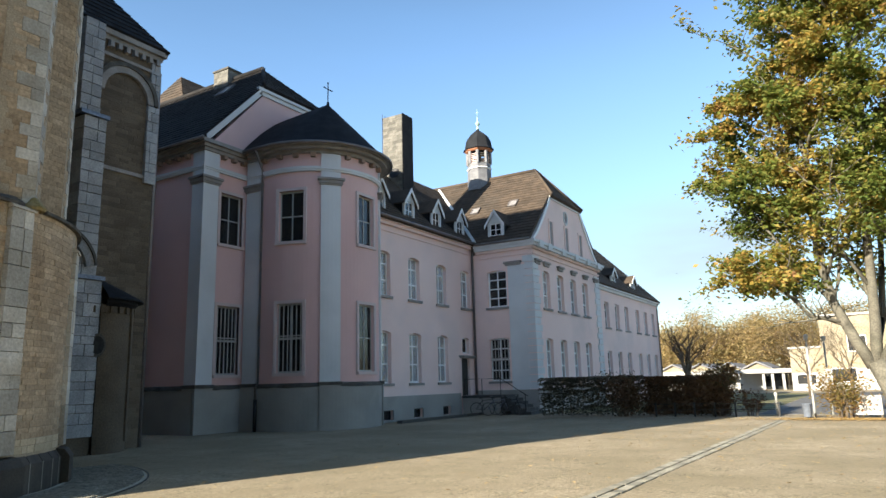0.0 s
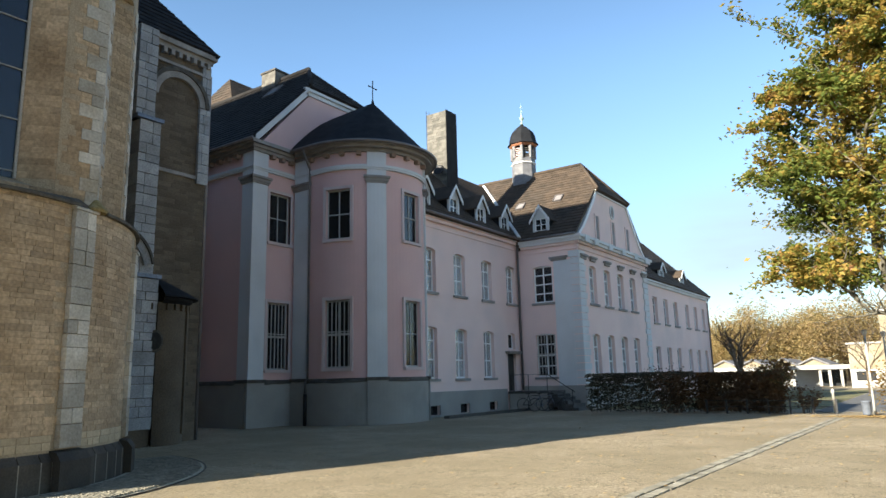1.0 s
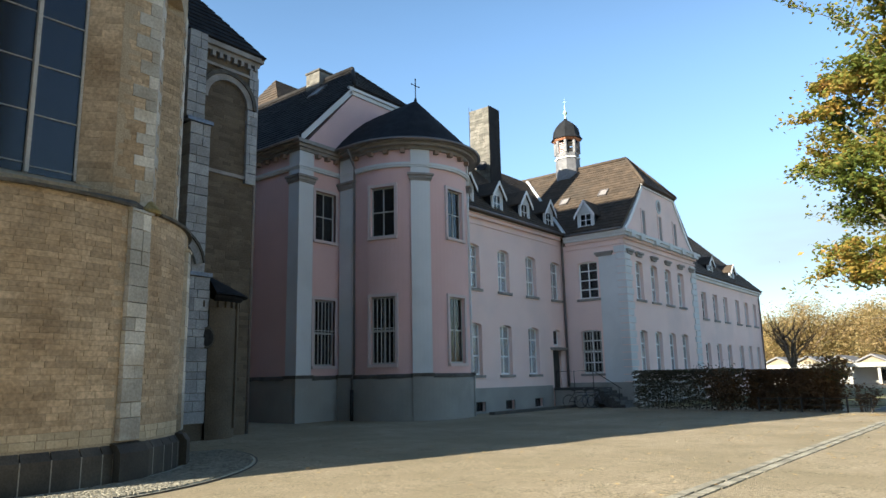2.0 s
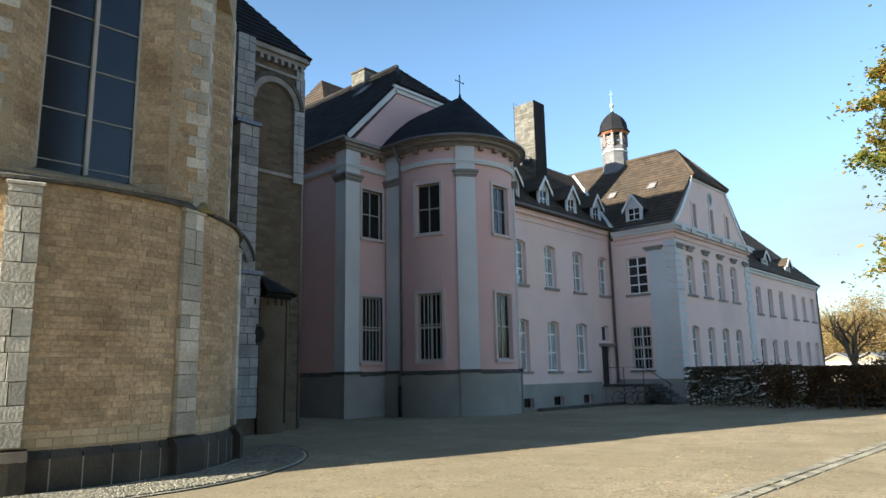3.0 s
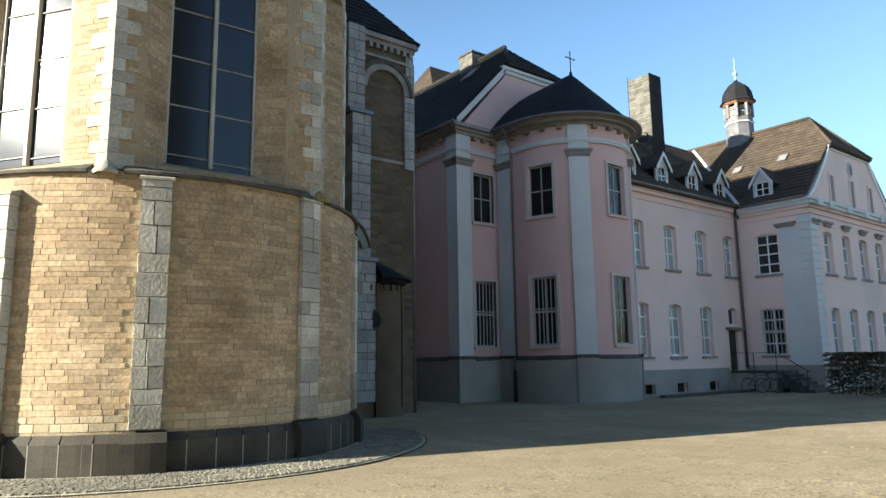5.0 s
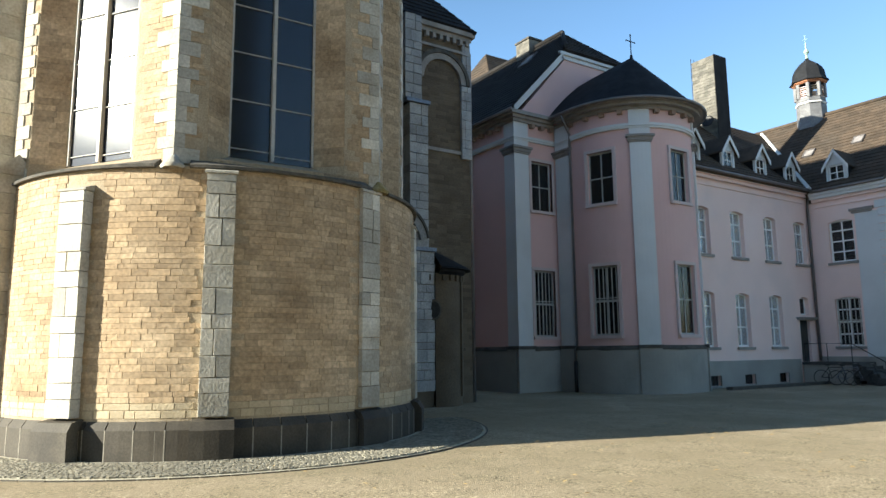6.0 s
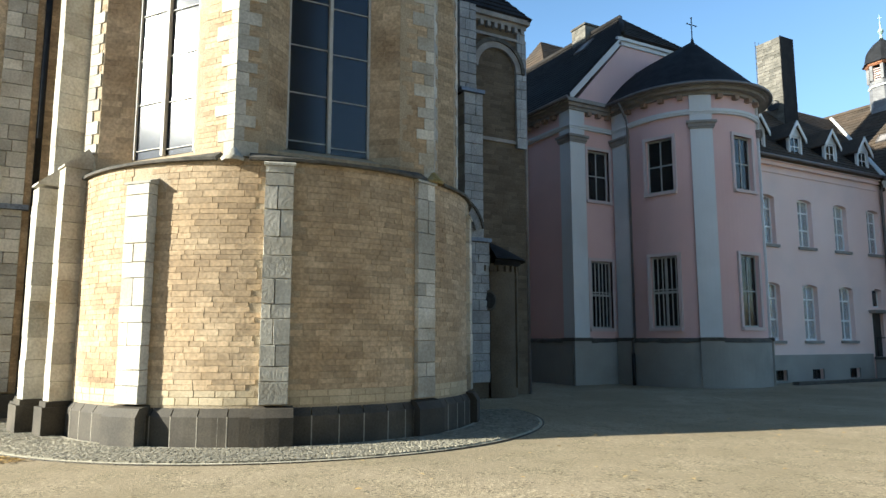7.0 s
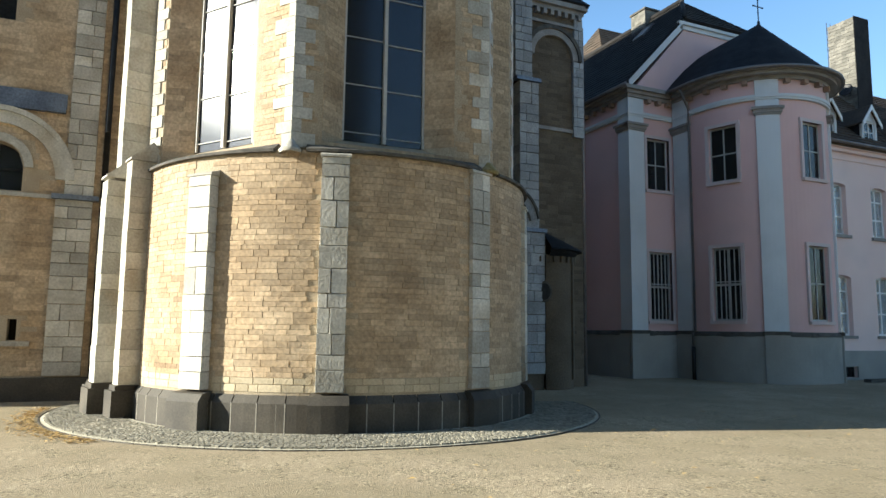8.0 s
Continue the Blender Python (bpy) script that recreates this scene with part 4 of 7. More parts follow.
bm = bmesh.new()
tube(bm, [(-23.3, 33.5, 14.3), (-23.3, 33.2, 14.3), (-23.3, 33.15, 14.4)], 0.03, 6)
part("bracket", bm, M_BLACK, dish)

# ---- gabled pavilion ----
PX, PY0, PY1 = -15.85, 36.12, 47.6
PC = (PY0 + PY1) / 2
pav = thing("gabled_pavilion", "pale pink pavilion with rusticated corners and a half-hipped gable", "building", at=(PX, PC, 0))
ps = Plan(WX - 6, PY0, 1, 0)
pf = Plan(PX, PY0, 0, 1)
uo = -(WX - 6)
WC = -18.15
holes = [(WC + uo - 0.62, WC + uo + 0.62, 6.05, 8.22), (WC + uo - 0.62, WC + uo + 0.62, 1.80, 4.26)]
fc = [38.1, 40.33, 42.57, 44.8]
fholes = [(c - 0.55 - PY0, c + 0.55 - PY0, z0, z1) for c in fc for z0, z1 in ((5.95, 8.2), (1.85, 4.2))]
bm = bmesh.new()
wall(bm, ps, 0, PX + uo - 0.45, 0, 9.3, 0.45, holes)
part("side_wall", bm, M_PALEPINK, pav, "pale pink plastered wall")
bm = bmesh.new()
wall(bm, pf, 0, PY1 - PY0, 0, 9.3, 0.45, fholes)
part("front_wall", bm, M_PALEPINK, pav, "pale pink plastered wall")
part("rear_wall", boxes((WX - 6, PY1 - 0.45, 0, PX - 0.45, PY1, 9.3)), M_PALEPINK, pav)
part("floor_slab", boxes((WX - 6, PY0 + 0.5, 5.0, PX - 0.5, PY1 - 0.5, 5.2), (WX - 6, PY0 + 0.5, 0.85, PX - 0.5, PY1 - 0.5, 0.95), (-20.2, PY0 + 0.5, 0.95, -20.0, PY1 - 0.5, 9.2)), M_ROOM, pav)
bm = bmesh.new()
slab(bm, ps, WX + uo + 0.1, PX + uo + 0.06, 0, 1.3, -0.02, 0.06)
slab(bm, pf, 0, PY1 - PY0, 0, 1.3, -0.02, 0.06)
part("plinth", bm, M_PLINTH, pav)
# gable with bowed flanks
prof = [(PY0 + 0.30, 9.9), (PY0 + 1.0, 10.45), (PY0 + 1.85, 11.35), (PY0 + 2.65, 12.25), (39.5, 13.15)]
bm = bmesh.new()
gh = [(39.25, 9.95, 11.45), (41.86, 9.95, 11.5), (44.4, 9.95, 11.45)]
rows = [(PY0, 9.3), (PY0 + 0.1, 9.9)] + prof
for (ya, za), (yb, zb) in zip(rows, rows[1:]):
    hexa(bm, [(PX - 0.4, ya, za), (PX, ya, za), (PX, 2 * PC - ya, za), (PX - 0.4, 2 * PC - ya, za), (PX - 0.4, yb, zb), (PX, yb, zb), (PX, 2 * PC - yb, zb), (PX - 0.4, 2 * PC - yb, zb)])
part("gable", bm, M_PALEPINK, pav, "pale gable wall with bowed flanks")
bm = bmesh.new()
for s in (0, 1):
    mm = lambda y: 2 * PC - y if s else y
    for (ya, za), (yb, zb) in zip(prof, prof[1:]):
        hexa(bm, [(PX - 0.45, mm(ya - 0.22), za), (PX + 0.10, mm(ya - 0.22), za), (PX + 0.10, mm(ya + 0.05), za), (PX - 0.45, mm(ya + 0.05), za),
                  (PX - 0.45, mm(yb - 0.22), zb), (PX + 0.10, mm(yb - 0.22), zb), (PX + 0.10, mm(yb + 0.05), zb), (PX - 0.45, mm(yb + 0.05), zb)])
box(bm, PX - 0.1, 39.2, 12.95, PX + 0.10, 2 * PC - 39.2, 13.15)
part("gable_coping", bm, M_WHITE, pav, "white coping along the gable edge")
for y, z0, z1 in gh:
    part("gable_slit", local(pf.spot(y - PY0, 0, z0), [(-0.24, -0.012, 0, 0.24, 0.02, z1 - z0)]), M_BLINDPANE, pav, "narrow blind gable opening")
    part("slit_surround", local(pf.spot(y - PY0, 0, z0), [(-0.36, -0.06, 0, -0.24, 0.02, z1 - z0 + 0.12), (0.24, -0.06, 0, 0.36, 0.02, z1 - z0 + 0.12), (-0.24, -0.06, z1 - z0, 0.24, 0.02, z1 - z0 + 0.12)]), M_PALEPINK, pav)
bm = bmesh.new()
ov = [(0.26 * math.cos(2 * math.pi * i / 20), 0.36 * math.sin(2 * math.pi * i / 20)) for i in range(20)]
for i in range(20):
    a, b = ov[i], ov[(i + 1) % 20]
    q = [(PX, PC + a[0], 12.15 + a[1]), (PX, PC + b[0], 12.15 + b[1]), (PX, PC + 1.35 * b[0], 12.15 + 1.3 * b[1]), (PX, PC + 1.35 * a[0], 12.15 + 1.3 * a[1])]
    hexa(bm, q + [(x + 0.06, y, z) for x, y, z in q])
part("oval_surround", bm, M_TRIM, pav)
bm = bmesh.new()
ngon(bm, [(PX + 0.012, PC + a, 12.15 + b) for a, b in ov])
part("oval_window", bm, M_BLINDPANE, pav, "blind oval window in the gable")
# cornice and its front blocks
for z0, z1, p in ((9.0, 9.12, 0.08), (9.3, 9.45, 0.16), (9.45, 9.62, 0.30), (9.62, 9.78, 0.40)):
    bm = bmesh.new()
    slab(bm, ps, WX + uo + 0.35, PX + uo + p, z0, z1, -0.1, p)
    slab(bm, pf, 0, PY1 - PY0 + p, z0, z1, -0.1, p)
    part("cornice", bm, M_PALEPINK if z0 < 9.4 else M_TRIM, pav, "heavy moulded cornice")
for y in (36.75, 38.1, 40.33, 42.57, 44.8, 46.9):
    bm = bmesh.new()
    slab(bm, pf, y - PY0 - 0.30, y - PY0 + 0.30, 9.40, 9.80, -0.02, 0.425)
    part("cornice_block", bm, M_TRIM, pav)
    bm = bmesh.new()
    slab(bm, pf, y - PY0 - 0.36, y - PY0 + 0.36, 8.45, 8.6, -0.02, 0.12)
    slab(bm, pf, y - PY0 - 0.46, y - PY0 + 0.46, 8.6, 8.72, -0.02, 0.2)
    part("capital", bm, M_CORNICE, pav)
bm = bmesh.new()
slab(bm, ps, -17.05 + uo - 0.48, -17.05 + uo + 0.48, 8.42, 8.54, -0.02, 0.10)
slab(bm, ps, -17.05 + uo - 0.56, -17.05 + uo + 0.56, 8.54, 8.66, -0.02, 0.16)
part("capital", bm, M_CORNICE, pav)
bm = bmesh.new()
slab(bm, ps, -17.4 + uo, -16.32 + uo, 1.3, 8.42, -0.02, 0.035)
part("corner_strip", bm, M_TRIM, pav)
for i in range(19):
    z = 1.32 + i * 0.40
    if z > 8.7:
        break
    for face, us in ((ps, (-16.30 + uo if i % 2 else -16.42 + uo, PX + uo + 0.05)), (pf, (-0.05, 0.72 if i % 2 else 0.90)), (pf, (PY1 - PY0 - (0.72 if i % 2 else 0.90), PY1 - PY0 + 0.05))):
        bm = bmesh.new()
        slab(bm, face, us[0], us[1], z + 0.022, z + 0.378, -0.02, 0.07)
        part("quoin", bm, M_TRIM, pav)
for z0, z1 in ((6.05, 8.22), (1.80, 4.26)):
    m = ps.spot(WC + uo, 0, z0)
    w = window(pav, m, 1.24, z1 - z0, M_WHITE, 2, 4, f=0.09, bar=0.07, sill=M_CORNICE, inset=0.14, transom=None, label="broad white-framed window with small panes", grille=6 if z0 < 3 else 0)
    arched_head(w, m, 1.24, z1 - z0, M_PALEPINK)
for c in fc:
    for z0, z1 in ((5.95, 8.2), (1.85, 4.2)):
        m = pf.spot(c - PY0, 0, z0)
        w = window(pav, m, 1.1, z1 - z0, M_WHITE, 2, 3, f=0.09, bar=0.07, sill=M_CORNICE, inset=0.2, transom=1.6, curtain=True, label="white-framed window with a transom")
        arched_head(w, m, 1.1, z1 - z0, M_PALEPINK)
PR = 15.75
kk = (PR - 9.78) / (PC - PY0 + 0.4)
yq = PY0 - 0.4 + (13.2 - 9.78) / kk
roof(pav, [((-27, PY0 - 0.4, 9.78), (PX + 0.05, PY0 - 0.4, 9.78), (PX + 0.05, yq, 13.2), (-27, yq, 13.2)),
           ((-27, yq, 13.2), (PX + 0.05, yq, 13.2), (-17.75, PC, PR), (-27, PC, PR)),
           ((PX + 0.05, PY1 + 0.4, 9.78), (-27, PY1 + 0.4, 9.78), (-27, 2 * PC - yq, 13.2), (PX + 0.05, 2 * PC - yq, 13.2)),
           ((PX + 0.05, 2 * PC - yq, 13.2), (-27, 2 * PC - yq, 13.2), (-27, PC, PR), (-17.75, PC, PR)),
           ((PX + 0.25, yq - 0.1, 13.12), (PX + 0.25, 2 * PC - yq + 0.1, 13.12), (-17.75, PC, PR), (-17.75, PC, PR + 0.001))], M_TILE, 0.33, "brown tiled roof with a half hip")
bm = bmesh.new()
tube(bm, [(-27, PC, PR + 0.05), (-17.75, PC, PR + 0.05)], 0.13, 8)
tube(bm, [(-17.75, PC, PR + 0.05), (PX + 0.25, yq - 0.1, 13.2)], 0.10, 8)
tube(bm, [(-17.75, PC, PR + 0.05), (PX + 0.25, 2 * PC - yq + 0.1, 13.2)], 0.10, 8)
part("ridge_tiles", bm, M_TILE, pav, smooth=True)
bm = bmesh.new()
va, vb = Vector((WX + 0.42, PY0 - 0.35, 10.02)), Vector((-25.3, PY0 - 0.4 + (15.55 - 9.78) / kk, 15.62))
tube(bm, [va, vb], 0.12, 6)
part("valley_flashing", bm, M_WHITE, pav, "pale metal valley flashing")
bm = bmesh.new()
tube(bm, [(WX + 0.5, PY0 - 0.46, 9.82), (PX + 0.1, PY0 - 0.46, 9.82)], 0.075, 8)
part("gutter", bm, M_ZINC, pav, smooth=True)
dormer(pav, ps.spot(WC + uo, -0.12, 9.98), 1.05, 1.15, 2.0, 0.75)
skylight(pav, -18.15, PY0 - 0.4 + 2.95, 9.78 + 2.95 * kk, (1, 0, 0), (0, 1, kk), 0.6, 0.7)
skylight(pav, -20.8, PY0 - 0.4 + 2.8, 9.78 + 2.8 * kk, (1, 0, 0), (0, 1, kk), 0.6, 0.7)
# ridge lantern
LX = -22.05
lant = thing("ridge_lantern", "eight-sided slate ridge turret with a bell dome and a gilt spike", "turret", at=(LX, PC, 15.2))
def octa(bm, r0, z0, r1, z1):
    lathe(bm, LX, PC, [(r0, z0), (r1, z1)], 8, radians(22.5), radians(382.5))
bm = bmesh.new()
for r0, z0, r1, z1 in ((0.98, 15.0, 0.86, 15.5), (0.86, 15.5, 0.84, 16.55), (0.84, 16.75, 0.82, 17.0)):
    octa(bm, r0, z0, r1, z1)
part("shaft", bm, M_GREYSLATE, lant, "grey slate-clad lower shaft")
bm = bmesh.new()
for r0, z0, r1, z1 in ((0.84, 16.58, 0.90, 16.62), (0.90, 16.62, 0.90, 16.68), (0.90, 16.68, 0.84, 16.72)):
    octa(bm, r0, z0, r1, z1)
part("string", bm, M_WHITE, lant)
for i in range(8):
    a = radians(22.5 + 45 * i)
    part("post", boxes((LX + 0.80 * math.cos(a) - 0.09, PC + 0.80 * math.sin(a) - 0.09, 17.0, LX + 0.80 * math.cos(a) + 0.09, PC + 0.80 * math.sin(a) + 0.09, 17.9)), M_GREYSLATE, lant)
    b0 = radians(45 * i + 45)
    bm = bmesh.new()
    for j in range(6):
        z = 17.05 + 0.13 * j
        m = Matrix.Translation((LX + 0.72 * math.cos(b0), PC + 0.72 * math.sin(b0), z)) @ Matrix.Rotation(b0, 4, 'Z') @ Matrix.Rotation(radians(35), 4, 'Y')
        q = boxes((-0.06, -0.26, -0.012, 0.06, 0.26, 0.012))
        q.transform(m)
        tmp = bpy.data.meshes.new("louvre")
        q.to_mesh(tmp)
        q.free()
        bm.from_mesh(tmp)
        bpy.data.meshes.remove(tmp)
    part("louvre", bm, M_PALEPINK if i % 2 else M_LEDGE, lant)
bm = bmesh.new()
for r0, z0, r1, z1 in ((0.86, 17.9, 0.98, 17.98), (0.98, 17.98, 1.02, 18.08)):
    octa(bm, r0, z0, r1, z1)
part("eaves_ring", bm, M_BRICK_ORANGE, lant, "orange-brown eaves ring")
bm = bmesh.new()
lathe(bm, LX, PC, [(0.0, 18.05), (1.12, 18.06), (1.10, 18.12), (0.98, 18.28), (0.94, 18.5), (0.90, 18.75), (0.76, 19.05), (0.55, 19.28), (0.30, 19.48), (0.12, 19.62), (0.06, 19.8)], 8, radians(22.5), radians(382.5))
part("dome", bm, M_SLATE, lant, "dark slate bell dome")
bm = bmesh.new()
lathe(bm, LX, PC, [(0.10, 19.7), (0.06, 19.95), (0.16, 20.1), (0.16, 20.2), (0.05, 20.35), (0.04, 20.75), (0.0, 20.8)], 10)
tube(bm, [(LX, PC, 20.6), (LX, PC, 21.25)], 0.018, 6)
tube(bm, [(LX - 0.14, PC, 21.0), (LX + 0.14, PC, 21.0)], 0.016, 6)
part("finial", bm, M_COPPER, lant, "green copper finial")

# ---- far wing ----
QX, QY1 = -16.1, 64.4
far = thing("far_wing", "pale pink far wing of the monastery with a tiled roof", "building", at=(QX, 56, 0))
qf = Plan(QX, PY1, 0, 1)
qc = [49.95, 52.45, 54.9, 58.0, 60.45, 62.9]
holes = [(c - 0.5 - PY1, c + 0.5 - PY1, z0, z1) for c in qc for z0, z1 in ((5.5, 7.4), (1.85, 3.78))]
bm = bmesh.new()
wall(bm, qf, 0, QY1 - PY1, 0, 8.4, 0.4, holes)
box(bm, -27, QY1 - 0.4, 0, QX - 0.4, QY1, 8.4)
part("wall", bm, M_PALEPINK, far)
part("floor_slab", boxes((-26, PY1, 4.6, QX - 0.5, QY1 - 0.5, 4.8), (-21, PY1, 0, -20.8, QY1 - 0.5, 8.3)), M_ROOM, far)
bm = bmesh.new()
slab(bm, qf, 0, QY1 - PY1 + 0.2, 8.2, 8.4, -0.1, 0.14)
slab(bm, qf, 0, QY1 - PY1 + 0.3, 8.4, 8.58, -0.1, 0.28)
part("cornice", bm, M_TRIM, far)
for c in qc:
    for z0, z1 in ((5.5, 7.4), (1.85, 3.78)):
        window(far, qf.spot(c - PY1, 0, z0), 1.0, z1 - z0, M_WHITE, 2, 3, f=0.09, bar=0.07, sill=M_CORNICE, inset=0.2, transom=1.35, label="white-framed window with a transom")
kq = 14.4
roof(far, [((QX + 0.35, PY1, 8.58), (QX + 0.35, QY1 + 0.25, 8.58), (-21.7, QY1 + 0.25, kq), (-21.7, PY1, kq)), ((-27.3, QY1 + 0.25, 8.58), (-27.3, PY1, 8.58), (-21.7, PY1, kq), (-21.7, QY1 + 0.25, kq))], M_TILE, 0.36, "steep brown tiled roof")
bm = bmesh.new()
for y in (QY1 - 0.4, QY1):
    bm.faces.new([bm.verts.new(p) for p in ((QX, y, 8.4), (-27.0, y, 8.4), (-21.7, y, kq - 0.2))])
bmesh.ops.bridge_loops(bm, edges=bm.edges[:])
part("gable_wall", bm, M_PALEPINK, far)
for y in (53.2, 58.6):
    dormer(far, qf.spot(y - PY1, -0.35, 9.0), 1.1, 0.85, 1.8, 0.5)
pipe(far, [(QX + 0.2, PY1 + 0.35, 8.4), (QX + 0.1, PY1 + 0.35, 8.0), (QX + 0.1, PY1 + 0.35, 0)], 0.06)
pipe(far, [(QX + 0.2, QY1 - 0.2, 8.4), (QX + 0.1, QY1 - 0.2, 8.0), (QX + 0.1, QY1 - 0.2, 0)], 0.06)

# ---- church ----
ACX, ACY, AR = -16.7, 4.7, 4.43
church = thing("church", "old tan tuff church with pale limestone piers, dark basalt plinth", "building", at=(ACX, ACY, 0))
apse = Round(ACX, ACY, AR, -100)
def vertex(a, r=AR):
    return (ACX + r * math.cos(radians(a)), ACY + r * math.sin(radians(a)))
def facet(a, b):
    p, q = vertex(a), vertex(b)
    return Plan(p[0], p[1], q[0] - p[0], q[1] - p[1]), math.hypot(q[0] - p[0], q[1] - p[1])
bm = bmesh.new()
wall(bm, apse, 0, apse.u_of(100), 0, 5.06, 0.7, [])
part("apse_wall", bm, M_MORTAR, church, "round lower apse wall of coursed tan stone")
UZ, OPEN0, OPEN1, OTOP = 13.0, -1.35, 1.35, 11.2
facets = [(-136, -82), (-82, -28), (-28, 26), (26, 80), (80, 134)]
mids = {(-82, -28): 1.72, (-28, 26): 1.91, (26, 80): 2.0}
for a, b in facets:
    face, length = facet(a, b)
    bm = bmesh.new()
    hs = []
    if (a, b) in mids:
        c = mids[a, b]
        hs = [(c + OPEN0, c + OPEN1, 5.25, OTOP)]
    wall(bm, face, 0.0, length, 5.06, UZ, 0.55, hs)
    if hs:
        part("upper_wall", bm, M_MORTAR, church)
        for s in (-1, 1):
            bm = bmesh.new()
            o, g = c + s * 1.35, c + s * 0.86
            hexa(bm, [face.at(o, -0.01, 5.25), face.at(o, -0.55, 5.25), face.at(g, -0.55, 5.25), face.at(g, -0.42, 5.25), face.at(o, -0.01, OTOP), face.at(o, -0.55, OTOP), face.at(g, -0.55, OTOP), face.at(g, -0.42, OTOP)])
            bmesh.ops.recalc_face_normals(bm, faces=bm.faces)
            part("window_jamb", bm, M_MORTAR, church)
        bm = bmesh.new()
        hexa(bm, [face.at(c - 1.34, -0.02, 5.2), face.at(c + 1.34, -0.02, 5.2), face.at(c + 1.34, -0.55, 5.2), face.at(c - 1.34, -0.55, 5.2), face.at(c - 1.34, -0.02, 5.26), face.at(c + 1.34, -0.02, 5.26), face.at(c + 1.34, -0.55, 5.52), face.at(c - 1.34, -0.55, 5.52)])
    part("sill_slope" if hs else "upper_wall", bm, M_MORTAR, church)
    if hs:
        bs = [(-0.86, 0.43, 0, -0.82, 0.53, 5.7), (0.82, 0.43, 0, 0.86, 0.53, 5.7), (-0.034, 0.40, 0, 0.034, 0.55, 5.7)]
        bs += [(-0.82, 0.455, 0.98 * i + 1.15, -0.045, 0.475, 0.98 * i + 1.166) for i in range(-1, 5)] + [(0.045, 0.455, 0.98 * i + 1.1, 0.82, 0.475, 0.98 * i + 1.116) for i in range(-1, 5)]
        w = part("window", local(face.spot(c, 0, 5.5), bs), M_BAR, church, "tall church window with a stone mullion")
        for x0, x1 in ((-0.83, -0.04), (0.04, 0.83)):
            p = part("pane", local(face.spot(c, 0, 5.5), [(x0, 0.485, 0, x1, 0.497, 5.7)]), M_LEADGLASS, w, "dark leaded glass")
part("inner_floor", boxes((-20, 1.5, 0.2, -13.5, 7.8, 0.3)), M_ROOM, church)
part("apse_ceiling", boxes((-22, 0, UZ, -12, 9.4, UZ + 0.3)), M_ROOM, church)
part("choir_screen", boxes((-20.0, 0.5, 0.3, -19.8, 8.9, UZ)), M_ROOM, church)
# sloping ledge between the round wall and the facets
bm = bmesh.new()
for a, b in facets[1:4]:
    n = 14
    p, q = vertex(a, AR - 0.06), vertex(b, AR - 0.06)
    for i in range(n):
        r0, r1 = [radians(a + (b - a) * (i + k) / n) for k in (0, 1)]
        k0, k1 = i / n, (i + 1) / n
        o0, o1 = [(ACX + (AR + 0.09) * math.cos(r), ACY + (AR + 0.09) * math.sin(r)) for r in (r0, r1)]
        i0, i1 = [(p[0] + (q[0] - p[0]) * k, p[1] + (q[1] - p[1]) * k) for k in (k0, k1)]
        if not 1 <= i <= 12:
            continue
        hexa(bm, [(*o0, 5.02), (*o1, 5.02), (*i1, 5.02), (*i0, 5.02), (*o0, 5.075), (*o1, 5.075), (*i1, 5.25), (*i0, 5.25)])
bmesh.ops.remove_doubles(bm, verts=bm.verts, dist=0.001)
part("window_ledge", bm, M_LEDGE, church, "dark weathered sloping stone ledge")

STONES = []
for k in range(4):
    rnd = random.Random(k)
    j = lambda: rnd.uniform(-0.02, 0.02)
    v = [(-0.5, 0.5, -0.5), (0.5, 0.5, -0.5), (0.5, 0.5, 0.5), (-0.5, 0.5, 0.5)]
    v += [(-0.5, -0.42, -0.5), (0.5, -0.42, -0.5), (0.5, -0.42, 0.5), (-0.5, -0.42, 0.5)]
    v += [(-0.485 + j() * 0.6, -0.5 + j(), -0.455 + j()), (0.485 + j() * 0.6, -0.5 + j(), -0.455 + j()), (0.485 + j() * 0.6, -0.5 + j(), 0.455 + j()), (-0.485 + j() * 0.6, -0.5 + j(), 0.455 + j())]
    f = [(8, 9, 10, 11)] + [(4 + i, 4 + (i + 1) % 4, 8 + (i + 1) % 4, 8 + i) for i in range(4)] + [(i, (i + 1) % 4, 4 + (i + 1) % 4, 4 + i) for i in range(4)]
    STONES.append((v, f))
def stone_meshes(material, name):
    out = []
    for v, f in STONES:
        me = bpy.data.meshes.new(name)
        me.from_pydata(v, [], f)
        me.materials.append(material)
        out.append(me)
    return out
TUFF_MESH = stone_meshes(M_TUFF, "stone")
LIME_MESH = []
for v, f in STONES:
    me = bpy.data.meshes.new("pier_block")
    me.from_pydata([(x if abs(x) == 0.5 else x * 1.018, y if y != -0.42 else -0.46, z if abs(z) == 0.5 else z * 1.07) for x, y, z in v], [], f)
    me.materials.append(M_LIME)
    LIME_MESH.append(me)
class Pile:
    """Stones gathered into one mesh."""
    def __init__(self):
        self.v, self.f = [], []
    def add(self, m):
        v, f = random.choice(STONES)
        n = len(self.v)
        self.v += [tuple(m @ Vector(p)) for p in v]
        self.f += [tuple(n + i for i in q) for q in f]
    def done(self, name, material, parent, label=""):
        me = bpy.data.meshes.new(name)
        me.from_pydata(self.v, [], self.f)
        me.materials.append(material)
        ob = new(name, me)
        ob.parent = parent
        ob.matrix_parent_inverse = Matrix.Translation(-parent.location)
        tagged(ob, label, kind="stuff")
        return ob
def stone_matrix(face, u, z, w, l, h, d):
    return face.spot(u, w - d / 2, z) @ Matrix.Diagonal((l, d, h, 1))
